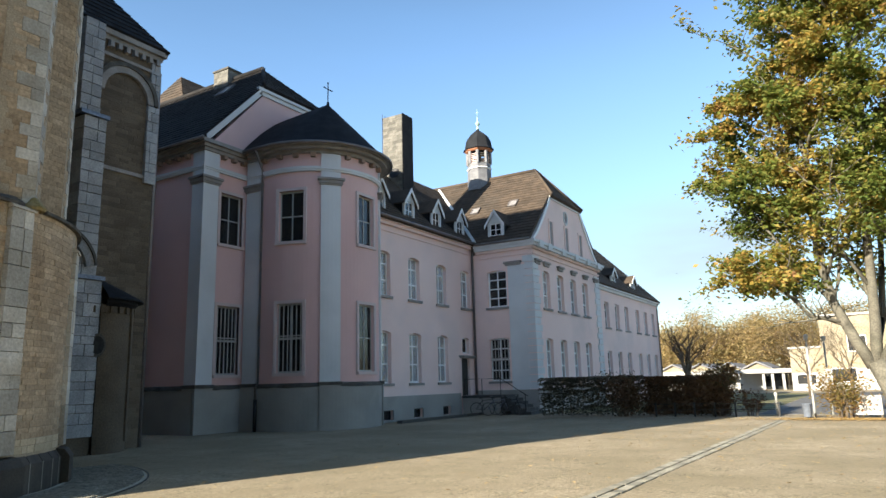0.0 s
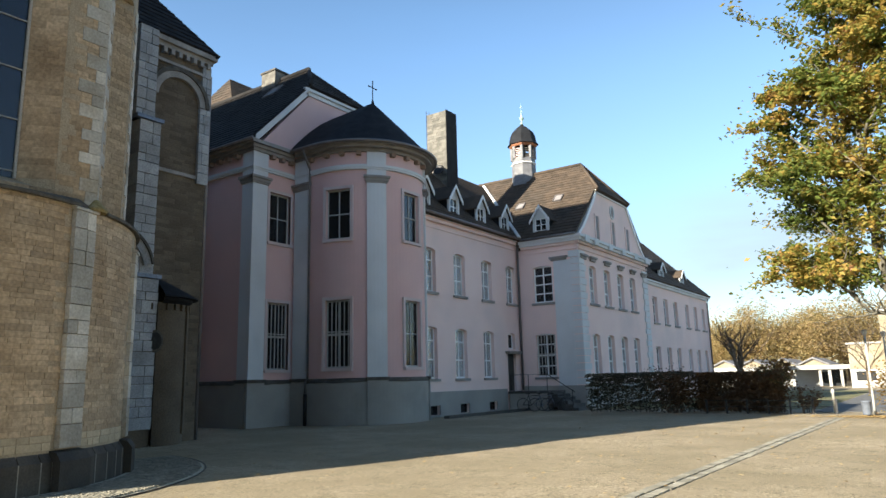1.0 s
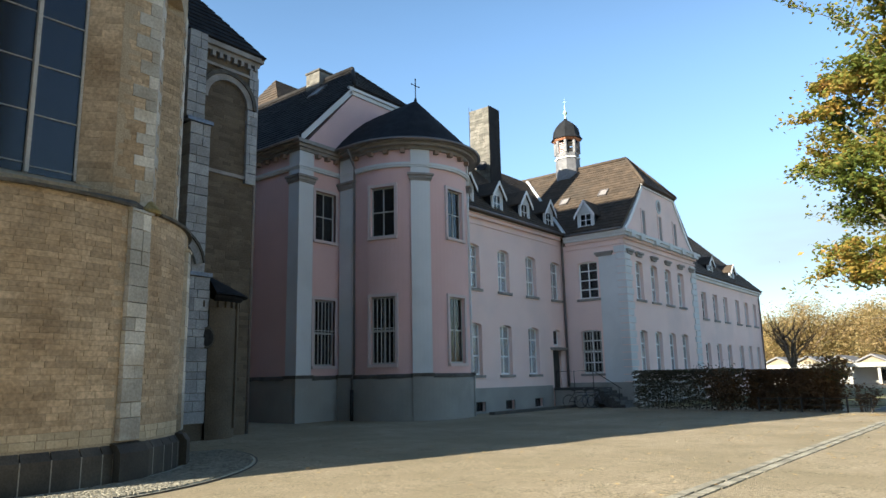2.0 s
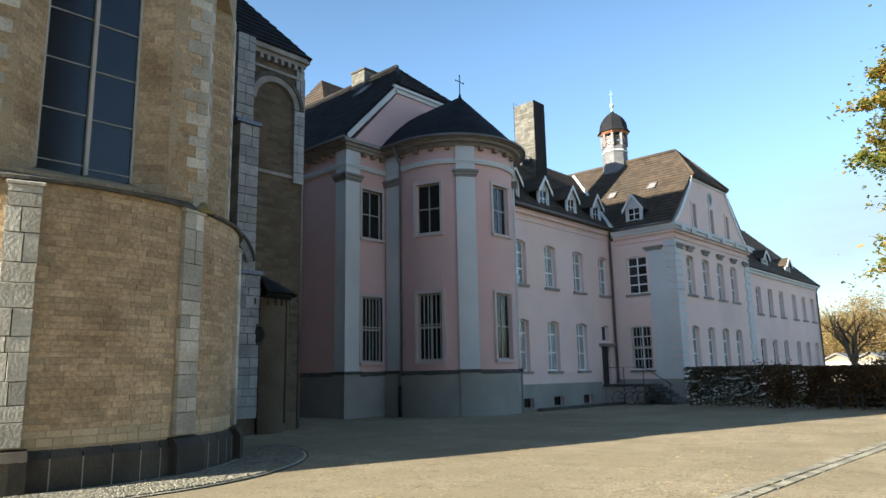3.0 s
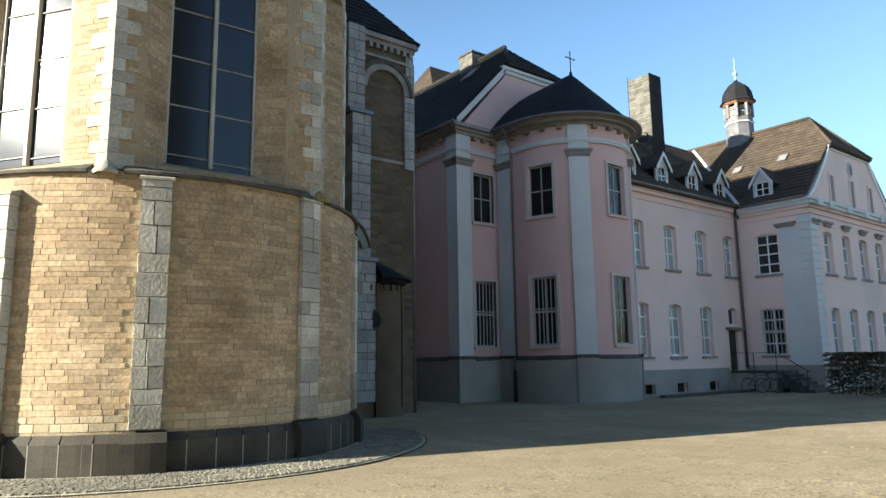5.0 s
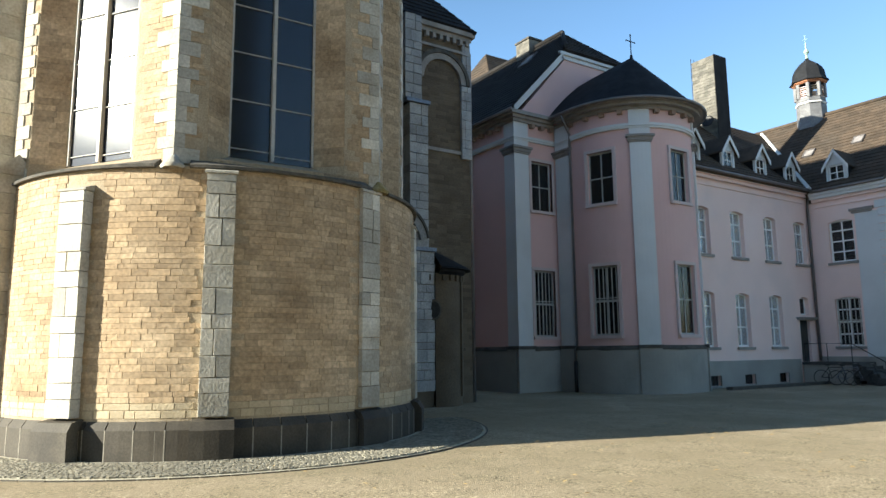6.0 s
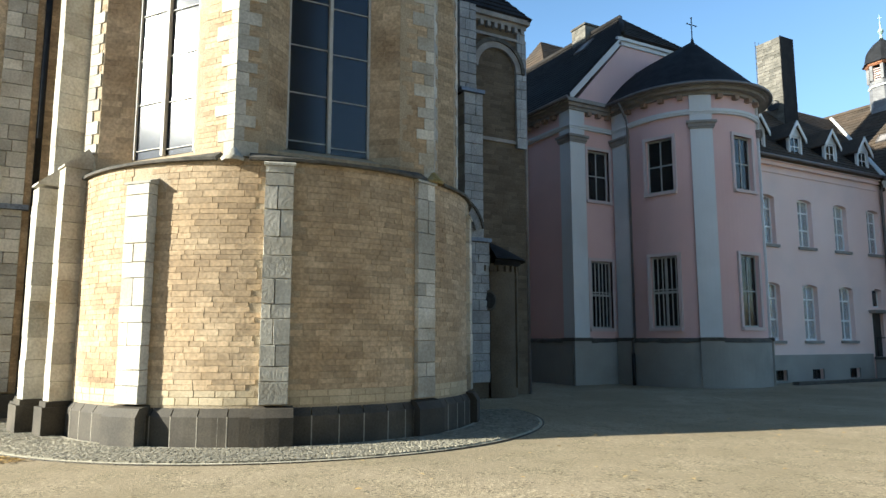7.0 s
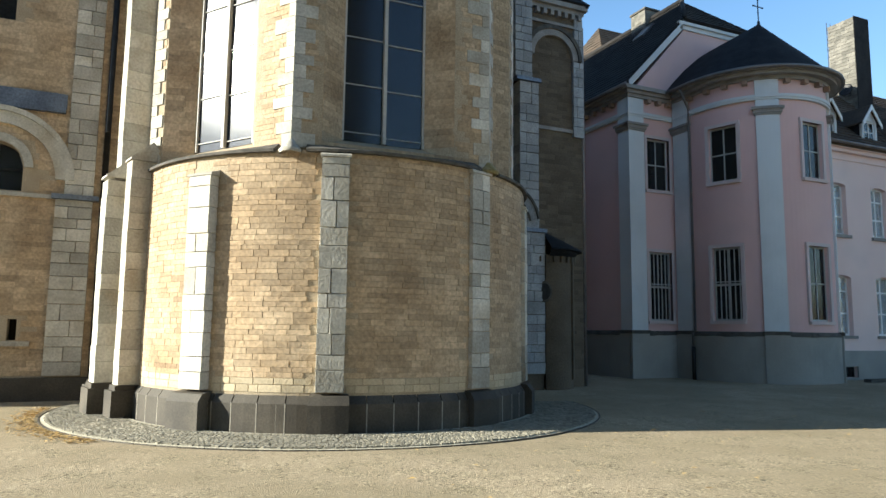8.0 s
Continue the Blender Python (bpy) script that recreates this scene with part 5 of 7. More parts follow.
def put(name, mesh, m, parent):
    ob = new(name, mesh)
    ob.parent = parent
    ob.matrix_parent_inverse = Matrix.Translation(-parent.location)
    ob.matrix_basis = m
    return ob
singles = []
def lay(pile, face, u0, u1, z0, z1, skip=None, h=0.105, l=0.33, single=None, gap=0.004):
    """Courses of stones on a wall's face, with thin recessed joints."""
    z, row = z0, 0
    while z < z1 - 0.04:
        hh = min(h * random.uniform(0.8, 1.2), z1 - z)
        u = u0 - (row % 2) * l * 0.5
        while u < u1:
            ll = l * random.uniform(0.5, 1.6)
            a, b = max(u, u0), min(u + ll, u1)
            u += ll
            if b - a < 0.05 or (skip and skip((a + b) / 2, z + hh / 2, a, b)):
                continue
            m = stone_matrix(face, (a + b) / 2, z + hh / 2, random.uniform(0.005, 0.008), b - a - gap, hh - gap, 0.055)
            if single and single((a + b) / 2, z + hh / 2):
                singles.append(m)
            else:
                pile.add(m)
        z += hh
        row += 1
PIERS = [(-50.0, 0.54, 0.20, 4.62), (-17.2, 0.50, 0.13, 4.92), (22.0, 0.52, 0.10, 4.95), (53.0, 0.42, 0.09, 4.6)]
pile = Pile()
pz = 0.66
pier_u = [(apse.u_of(a) - w / 2, apse.u_of(a) + w / 2) for a, w, p, t in PIERS]
behind_pier = lambda u, z, a, b: any(p - 0.02 < u < q + 0.02 for p, q in pier_u)
foot = Pile()
lay(foot, apse, apse.u_of(-84), apse.u_of(75), pz + 0.04, pz + 0.30, behind_pier, 0.13, 0.29, gap=0.014)
foot.done("repair_masonry", M_NEWTUFF, church, "two courses of pale repair bricks above the plinth")
lay(pile, apse, apse.u_of(-84), apse.u_of(75), pz + 0.30, 5.0, behind_pier,
    single=lambda u, z: apse.u_of(-46) < u < apse.u_of(20) and z < 2.55)
for a, b in facets[1:4]:
    face, length = facet(a, b)
    c = mids[a, b]
    lay(pile, face, 0.12, length - 0.12, 5.10, 11.0, lambda u, z, p, q: z > 5.25 and q > c - 1.35 and p < c + 1.35)
    for s in (-1, 1):
        o, g = c + s * 1.35, c + s * 0.86
        p, q = face.at(o, -0.005, 0), face.at(g, -0.42, 0)
        jamb = Plan(p[0], p[1], q[0] - p[0], q[1] - p[1]) if s < 0 else Plan(q[0], q[1], p[0] - q[0], p[1] - q[1])
        lay(pile, jamb, 0.0, math.hypot(q[0] - p[0], q[1] - p[1]), 5.5, 11.0, None, 0.125, 0.36)
pile.done("masonry", M_TUFF, church, "coursed tan tuff stones")
for i, m in enumerate(singles[:300]):
    put("stone", TUFF_MESH[i % 4], m, church)
rest = Pile()
for m in singles[300:]:
    rest.add(m)
if rest.v:
    rest.done("masonry", M_TUFF, church)
# piers of stacked limestone blocks with sloped caps
def pier(face, u, w, proud, z0, z1, cap=0.14, base=True):
    z = z0
    while z < z1 - 0.12:
        h = min(random.uniform(0.22, 0.50), z1 - z)
        if z1 - z - h < 0.12:
            h = z1 - z
        cuts = [u - w / 2, u + w / 2] if random.random() < 0.68 else [u - w / 2, u + random.uniform(-0.09, 0.1), u + w / 2]
        for a, b in zip(cuts, cuts[1:]):
            put("pier_block", random.choice(LIME_MESH), stone_matrix(face, (a + b) / 2, z + h / 2, proud + random.uniform(-0.006, 0.008), b - a - 0.010, h - 0.013, proud + 0.12), church)
        z += h
    if cap:
        bm = bmesh.new()
        hexa(bm, [face.at(u - w / 2 - 0.02, -0.05, z1), face.at(u + w / 2 + 0.02, -0.05, z1), face.at(u + w / 2 + 0.02, proud + 0.03, z1), face.at(u - w / 2 - 0.02, proud + 0.03, z1),
                  face.at(u - w / 2 - 0.02, -0.05, z1 + cap), face.at(u + w / 2 + 0.02, -0.05, z1 + cap), face.at(u + w / 2 + 0.02, proud + 0.03, z1 + 0.04), face.at(u - w / 2 - 0.02, proud + 0.03, z1 + 0.04)])
        bmesh.ops.recalc_face_normals(bm, faces=bm.faces)
        part("pier_cap", bm, M_LIME, church)
for a, w, p, t in PIERS:
    pier(apse, apse.u_of(a), w, p, pz + 0.06, t)
for x0, y0, z1, wd in ((-16.98, -0.60, 5.0, 0.46), (-16.12, -0.13, 5.25, 0.40), (-17.75, -0.62, 4.5, 0.36)):
    face = Plan(x0, y0, 0.968, 0.25)
    z = pz
    while z < z1 - 0.1:
        h = min(random.uniform(0.3, 0.5), z1 - z)
        bm = bmesh.new()
        slab(bm, face, 0.004, wd, z + 0.005, z + h - 0.004, -0.75, random.uniform(-0.008, 0.008))
        part("pier_block", bm, M_LIME, church)
        z += h
    bm = bmesh.new()
    hexa(bm, [face.at(u, w, z1) for u, w in ((-0.03, 0.03), (wd + 0.03, 0.03), (wd + 0.03, -0.75), (-0.03, -0.75))] + [face.at(u, w, z) for u, w, z in ((-0.03, 0.02, z1 + 0.05), (wd + 0.03, 0.02, z1 + 0.05), (wd + 0.03, -0.4, z1 + 0.42), (-0.03, -0.4, z1 + 0.42))])
    part("pier_cap", bm, M_LIME, church)
    bm = bmesh.new()
    slab(bm, face, -0.09, wd + 0.09, 0, pz - 0.1, -0.75, 0.12)
    slab(bm, face, -0.03, wd + 0.03, pz - 0.1, pz, -0.75, 0.05)
    part("pier_plinth", bm, M_BASALT, church)
    z, s1, sw1 = z1, (0.13, -0.45) if wd == 0.40 else (wd - 0.03, -0.25), 12.5
    while z < sw1 - 0.05:
        h = min(random.uniform(0.3, 0.55), sw1 - z)
        bm = bmesh.new()
        slab(bm, face, 0.02, s1[0], z + 0.003, z + h - 0.004, -0.8, s1[1] + random.uniform(-0.006, 0.006))
        part("shaft_block", bm, M_LIME, church)
        z += h
# alternating limestone quoins where the facets meet
for a in (-82, -28, 26, 80):
    for s, (fa, fb) in ((0, (a - 54, a)), (1, (a, a + 54))):
        face, length = facet(fa, fb)
        z, i = 5.12, s
        while z < 11.2:
            h = random.uniform(0.2, 0.3)
            l = random.uniform(0.34, 0.52) if i % 2 else random.uniform(0.16, 0.24)
            c = mids.get((fa, fb), 2.0)
            l = min(l, (c - 1.37 if s else length - c - 1.37))
            u = l / 2 - 0.012 if s else length - l / 2 + 0.012
            put("quoin_block", random.choice(LIME_MESH), stone_matrix(face, u, z + h / 2, 0.026, l, h - 0.008, 0.12), church)
            z += h
            i += 1
    x, y = vertex(a, AR + 0.02)
    bm = bmesh.new()
    lathe(bm, x, y, [(0.20, 5.0), (0.22, 5.05), (0.17, 5.10), (0.06, 5.24), (0.0, 5.27)], 7)
    part("corner_spur", bm, M_LICHEN if a == 26 else M_LIME, church, smooth=True)
# basalt plinth: slabs with pale joints and a chamfered top
PR_ = AR + 0.10
plinth = Round(ACX, ACY, PR_, -100)
bm = bmesh.new()
slab(bm, plinth, 0, plinth.u_of(90), 0, 0.515, -0.2, -0.0015)
part("plinth_core", bm, M_JOINT, church)
def chamfer_slab(face, u0, u1, proud):
    bm = bmesh.new()
    n = max(1, math.ceil((u1 - u0) / face.step))
    ring = [[bm.verts.new(face.at(u0 + (u1 - u0) * i / n, w, z)) for w, z in ((-0.1, 0.0), (proud, 0.0), (proud, 0.52), (proud - 0.10, 0.66), (-0.25, 0.72))] for i in range(n + 1)]
    for a, b in zip(ring, ring[1:]):
        for i in range(4):
            bm.faces.new((a[i], b[i], b[i + 1], a[i + 1]))
    bm.faces.new(ring[0])
    bm.faces.new(ring[-1][::-1])
    bmesh.ops.recalc_face_normals(bm, faces=bm.faces)
    part("plinth_slab", bm, M_BASALT, church)
marks = [plinth.u_of(-80)]
while marks[-1] < plinth.u_of(70):
    marks.append(marks[-1] + random.uniform(0.40, 0.52))
blocks = [(plinth.u_of(a) - w / 2 - 0.09, plinth.u_of(a) + w / 2 + 0.09, p) for a, w, p, t in PIERS]
for a, b in zip(marks, marks[1:]):
    segs = [(a, b)]
    for c, d, p in blocks:
        segs = [s for x, y in segs for s in ((x, min(y, c)), (max(x, d), y)) if s[1] - s[0] > 0.05]
    for x, y in segs:
        chamfer_slab(plinth, x + 0.011, y - 0.011, 0.0)
bm = bmesh.new()
for a in marks:
    if not any(c - 0.03 < a < d + 0.03 for c, d, p in blocks):
        slab(bm, plinth, a - 0.009, a + 0.009, 0, 0.53, -0.08, 0.003)
tagged(part("plinth_joint", bm, M_JOINT, church, "pale mortar joints of the plinth"), kind="stuff")
for c, d, p in blocks:
    chamfer_slab(plinth, c, d, p + 0.06)

def arch_band(name, face, uc, zc, r0, r1, proud, material, n=18, label=""):
    bm = bmesh.new()
    ring = []
    for i in range(n + 1):
        t = math.pi * i / n
        ring.append([bm.verts.new(face.at(uc + r * math.cos(t), w, zc + r * math.sin(t))) for r, w in ((r0, -0.05), (r1, -0.05), (r1, proud), (r0, proud))])
    for a, b in zip(ring, ring[1:]):
        for i in range(4):
            bm.faces.new((a[i], a[(i + 1) % 4], b[(i + 1) % 4], b[i]))
    bm.faces.new(ring[0])
    bm.faces.new(ring[-1][::-1])
    bmesh.ops.recalc_face_normals(bm, faces=bm.faces)
    return part(name, bm, material, church, label)
# choir walls and both transepts
TX = -20.1
bm = boxes((TX, ACY - AR + 0.02, 0, -16.6, ACY - AR + 0.5, UZ), (TX, ACY + AR - 0.5, 0, -16.6, ACY + AR - 0.02, UZ))
part("choir_wall", bm, M_TUFF, church)
sw = Plan(TX, -7.0, 0, 1)
S = lambda y: y + 7.0
holes = [(S(-3.74), S(-2.54), 5.14, 5.75), (S(-2.60), S(-2.40), 1.46, 1.98), (S(-3.75), S(-2.98), 9.5, 10.6)]
bm = bmesh.new()
wall(bm, sw, 0, S(0.3), 0, 15.0, 0.6, holes + [(S(-3.74), S(-2.54), 5.75, 6.35)])
# round the head of the arched window
n = 10
for i in range(n):
    u0, u1 = [-0.6 + 1.2 * (i + k) / n for k in (0, 1)]
    z0, z1 = [5.75 + math.sqrt(max(0, 0.36 - u * u)) for u in (u0, u1)]
    c = S(-3.14)
    hexa(bm, [sw.at(c + u0, -0.6, z0), sw.at(c + u1, -0.6, z1), sw.at(c + u1, 0, z1), sw.at(c + u0, 0, z0), sw.at(c + u0, -0.6, 6.36), sw.at(c + u1, -0.6, 6.36), sw.at(c + u1, 0, 6.36), sw.at(c + u0, 0, 6.36)])
part("south_transept_wall", bm, M_MORTAR, church, "tan transept wall with an arched window")
pile = Pile()
lay(pile, sw, S(-6.9), S(0.25), 0.6, 13.0, lambda u, z, a, b: (S(-3.9) < b and a < S(-2.38) and 5.1 < z < 6.5) or (S(-2.62) < b and a < S(-2.38) and 1.4 < z < 2.02) or (b > S(-3.76) and a < S(-2.97) and 9.45 < z < 10.65), 0.14, 0.42)
pile.done("masonry", M_TUFF, church)
arch_band("arch_band", sw, S(-3.14), 5.5, 1.32, 1.62, 0.10, M_LIME, label="pale round arch band")
arch_band("arch_hood", sw, S(-3.14), 5.5, 1.62, 1.75, 0.16, M_LIME)
arch_band("window_arch", sw, S(-3.14), 5.75, 0.62, 0.82, 0.06, M_LIME)
bm = bmesh.new()
slab(bm, sw, S(-6.95), S(-1.7), 7.22, 7.34, -0.02, 0.14)
slab(bm, sw, S(-6.95), S(-1.68), 7.34, 7.72, -0.02, 0.10)
part("lead_ledge", bm, M_LEAD, church, "blue-grey lead covered ledge")
bm = bmesh.new()
slab(bm, sw, S(-1.86), S(-0.80), 5.0, 5.12, -0.02, 0.22)
part("lead_ledge", bm, M_LEAD, church)
bm = bmesh.new()
slab(bm, sw, S(-6.95), S(-1.86), 5.0, 5.1, -0.02, 0.07)
part("string_course", bm, M_LIME, church)
bm = bmesh.new()
slab(bm, sw, S(-2.95), S(-2.1), 1.32, 1.44, -0.02, 0.08)
part("slit_sill", bm, M_LIME, church)
win = part("window", local(sw.spot(S(-3.14), 0, 5.14), [(-0.03, 0.28, 0, 0.03, 0.32, 1.2), (-0.6, 0.28, 0.55, 0.6, 0.32, 0.6)]), M_BLACK, church, "arched dark church window")
part("pane", local(sw.spot(S(-3.14), 0, 5.14), [(-0.6, 0.33, 0, 0.6, 0.345, 1.21)]), M_LEADGLASS, win)
part("slit_back", boxes((TX - 0.5, -3.8, 1.3, TX - 0.4, -2.3, 2.1)), M_ROOM, church)
part("slit_back", boxes((TX - 0.5, -3.8, 9.4, TX - 0.4, -2.9, 10.7)), M_ROOM, church)
def strip(face, u0, u1, z0, z1, proud, hmin=0.22, hmax=0.42, joint=0.016):
    z = z0
    while z < z1 - 0.05:
        h = min(random.uniform(hmin, hmax), z1 - z)
        c = u0 + (u1 - u0) * random.choice((0.35, 0.5, 0.62))
        cuts = [u0, u1] if random.random() < 0.25 else [u0, c, u1]
        for a, b in zip(cuts, cuts[1:]):
            put("pier_block", random.choice(LIME_MESH), stone_matrix(face, (a + b) / 2, z + h / 2, proud + random.uniform(-0.008, 0.008), b - a - joint, h - joint, min(proud, 0.6) + 0.10), church)
        z += h
strip(sw, S(-1.78), S(-0.93), 0.6, 5.0, 0.13)
strip(sw, S(-1.60), S(-0.93), 5.12, 12.5, 0.10)
bm = bmesh.new()
slab(bm, sw, 0, S(0.2), 0, 0.56, -0.05, 0.16)
part("plinth", bm, M_BASALT, church, "dark basalt plinth course")
pipe(church, [(TX + 0.14, -0.70, 13), (TX + 0.14, -0.70, 0.7), (TX + 0.24, -0.70, 0.55), (TX + 0.24, -0.70, 0)], 0.075, material=M_BLACK)
# blocks from here on take the limestone darkened for the north niche's shade
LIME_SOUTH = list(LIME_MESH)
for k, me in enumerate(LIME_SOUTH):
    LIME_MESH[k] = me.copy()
    LIME_MESH[k].materials[0] = M_SHADELIME
# north transept beside the chapel
NY1 = 14.28
nw = Plan(TX, 9.0, 0, 1)
N = lambda y: y - 9.0
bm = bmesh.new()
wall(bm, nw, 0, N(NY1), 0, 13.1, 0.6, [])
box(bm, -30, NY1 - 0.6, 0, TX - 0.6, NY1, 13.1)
part("north_transept_wall", bm, M_SHADETUFF, church, "tan transept wall with a blind arch")
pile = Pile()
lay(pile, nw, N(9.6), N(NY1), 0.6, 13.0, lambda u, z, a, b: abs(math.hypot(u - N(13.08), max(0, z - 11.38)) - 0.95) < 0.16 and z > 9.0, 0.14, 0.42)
pile.done("masonry", M_SHADETUFF, church)
arch_band("blind_arch", nw, N(13.08), 11.38, 0.80, 1.02, 0.12, M_CORNICE, label="grey-brown blind arch")
arch_band("arch_hood", nw, N(13.08), 11.38, 1.02, 1.16, 0.17, M_LEDGE)
arch_band("blind_arch", nw, N(11.0), 12.6, 0.85, 1.12, 0.20, M_SHADELIME)
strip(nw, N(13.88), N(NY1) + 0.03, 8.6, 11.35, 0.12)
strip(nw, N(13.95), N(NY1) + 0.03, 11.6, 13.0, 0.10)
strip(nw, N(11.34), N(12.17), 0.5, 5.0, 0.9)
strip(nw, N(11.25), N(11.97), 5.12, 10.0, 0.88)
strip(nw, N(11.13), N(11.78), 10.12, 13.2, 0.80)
part("buttress_core", boxes((TX, 11.38, 0, TX + 0.84, 12.13, 5.0)), M_SHADETUFF, church)
part("buttress_core", boxes((TX, 11.29, 5.0, TX + 0.82, 11.93, 10.0)), M_SHADETUFF, church)
part("buttress_core", boxes((TX, 11.17, 10.0, TX + 0.74, 11.74, 13.2)), M_SHADETUFF, church)
for u0, u1, z0, z1, w0, w1 in ((N(11.10), N(12.02), 10.0, 10.12, 0.4, 0.96), (N(11.30), N(12.21), 5.0, 5.12, 0.5, 0.97), (N(10.2), N(11.30), 7.15, 7.45, 0.0, 0.35)):
    bm = bmesh.new()
    slab(bm, nw, u0, u1, z0, z1, w0, w1)
    part("lead_ledge", bm, M_LEAD, church)
# quadrant arch that runs from the apse down on to the buttress, and the slim pier under it
def quadrant(name, r0, r1, x0, x1, material, label=""):
    bm = bmesh.new()
    n = 10
    ring = []
    for i in range(n + 1):
        t = radians(90 - 78 * i / n)
        c, q = (10.75, 5.15), (math.cos(t), math.sin(t))
        ring.append([bm.verts.new((x, c[0] + r * q[0], c[1] + r * 1.13 * q[1])) for x, r in ((x0, r0), (x1, r0), (x1, r1), (x0, r1))])
    for a, b in zip(ring, ring[1:]):
        for i in range(4):
            bm.faces.new((a[i], a[(i + 1) % 4], b[(i + 1) % 4], b[i]))
    bm.faces.new(ring[0])
    bm.faces.new(ring[-1][::-1])
    bmesh.ops.recalc_face_normals(bm, faces=bm.faces)
    return part(name, bm, material, church, label)
quadrant("quadrant_arch", 0.86, 1.10, TX + 0.5, TX + 1.0, M_SHADELIME, "grey stone quadrant arch")
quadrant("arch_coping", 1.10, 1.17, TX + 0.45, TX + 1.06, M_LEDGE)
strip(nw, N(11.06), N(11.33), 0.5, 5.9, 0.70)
part("slim_pier_core", boxes((TX, 11.08, 0, TX + 0.64, 11.32, 5.9)), M_SHADETUFF, church)
part("slim_pier_coping", boxes((TX, 11.02, 5.9, TX + 0.76, 11.36, 6.0)), M_LEDGE, church)
for name, u0, u1, z0, z1, w0, w1 in (("string_course", N(12.0), N(NY1), 8.75, 8.87, -0.02, 0.07), ("string_course", N(11.8), N(NY1) + 0.06, 12.58, 12.68, -0.02, 0.10)):
    bm = bmesh.new()
    slab(bm, nw, u0, u1, z0, z1, w0, w1)
    part(name, bm, M_CORNICE, church)
bm = bmesh.new()
slab(bm, nw, N(9), N(NY1) + 0.06, 13.1, 13.25, -0.3, 0.14)
slab(bm, nw, N(9), N(NY1) + 0.15, 13.25, 13.45, -0.3, 0.26)
part("cornice", bm, M_CORNICE, church, "moulded stone eaves cornice")
for i in range(7):
    bm = bmesh.new()
    slab(bm, nw, N(12.35) + 0.29 * i, N(12.35) + 0.29 * i + 0.13, 12.9, 13.1, -0.02, 0.18)
    part("corbel", bm, M_CORNICE, church)
roof(church, [((TX + 0.3, 4, 13.45), (TX + 0.3, NY1 + 0.2, 13.45), (-24.3, 8.5, 20.0), (-24.3, 4.0, 20.0)),
              ((TX + 0.3, NY1 + 0.2, 13.45), (-30, NY1 + 0.2, 13.45), (-30, 8.5, 20.0), (-24.3, 8.5, 20.0))], M_SLATE, 0.30, "steep dark slate transept roof")
pipe(church, [(TX - 0.3, NY1 + 0.18, 13.2), (TX - 0.1, NY1 + 0.12, 12.6), (TX - 0.1, NY1 + 0.12, 0)], 0.07)
# high choir roof behind, out of view, its height set to shade the chapel roof
roof(church, [((-45, -0.8, 14.5), (-18.5, -0.8, 14.5), (-20.5, 4.7, 25.3), (-45, 4.7, 25.3)), ((-18.5, 10.2, 14.5), (-45, 10.2, 14.5), (-45, 4.7, 25.3), (-20.5, 4.7, 25.3)), ((-18.5, -0.8, 14.5), (-18.5, 10.2, 14.5), (-20.5, 4.7, 25.3), (-20.5, 4.7, 25.301))], M_SLATE, 0.3, "unseen high slate choir roof that shades the chapel")
# small round annex with an oval window
AY, AN = 12.60, 1.02
annex = Round(TX, AY, AN, -90)
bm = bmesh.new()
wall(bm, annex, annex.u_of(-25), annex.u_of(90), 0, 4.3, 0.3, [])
part("annex_wall", bm, M_SHADETUFF, church, "low round annex")
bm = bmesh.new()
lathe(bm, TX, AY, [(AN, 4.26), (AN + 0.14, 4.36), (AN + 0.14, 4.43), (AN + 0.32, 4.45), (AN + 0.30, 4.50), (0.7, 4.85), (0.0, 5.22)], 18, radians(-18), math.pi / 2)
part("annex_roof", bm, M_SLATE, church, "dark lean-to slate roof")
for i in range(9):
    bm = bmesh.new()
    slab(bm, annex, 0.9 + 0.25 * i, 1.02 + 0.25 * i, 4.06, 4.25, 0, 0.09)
    part("corbel", bm, M_SHADETUFF, church)
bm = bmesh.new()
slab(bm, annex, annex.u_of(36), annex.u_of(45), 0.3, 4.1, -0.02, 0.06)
part("annex_pilaster", bm, M_SHADETUFF, church)
for r, d, m in ((0.30, 0.03, M_LEDGE), (0.23, 0.045, M_ROOM)):
    bm = bmesh.new()
    uc, n = annex.u_of(-27), 20
    ngon(bm, [annex.at(uc + r * 0.75 * math.cos(2 * math.pi * i / n), d, 3.1 + r * 1.15 * math.sin(2 * math.pi * i / n)) for i in range(n)])
    part("oval_surround" if m is M_LEDGE else "oval_window", bm, m, church)
# the church's unseen bulk: nave and apse roof, which shade the court
part("nave", boxes((-45, -6.9, 0, -20.8, -6.4, 15), (-45, -6.9, 0, -44.5, 14, 15)), M_TUFF, church)
bm = bmesh.new()
lathe(bm, ACX, ACY, [(AR + 0.10, UZ), (AR + 0.05, UZ + 0.25), (0.05, UZ + 5.0)], 10, radians(-100), radians(100))
part("apse_roof", bm, M_SLATE, church)
roof(church, [((TX + 0.4, -7.2, 15), (TX + 0.4, 4, 15), (-26, 4, 21), (-26, -7.2, 21))], M_SLATE, 0.3)

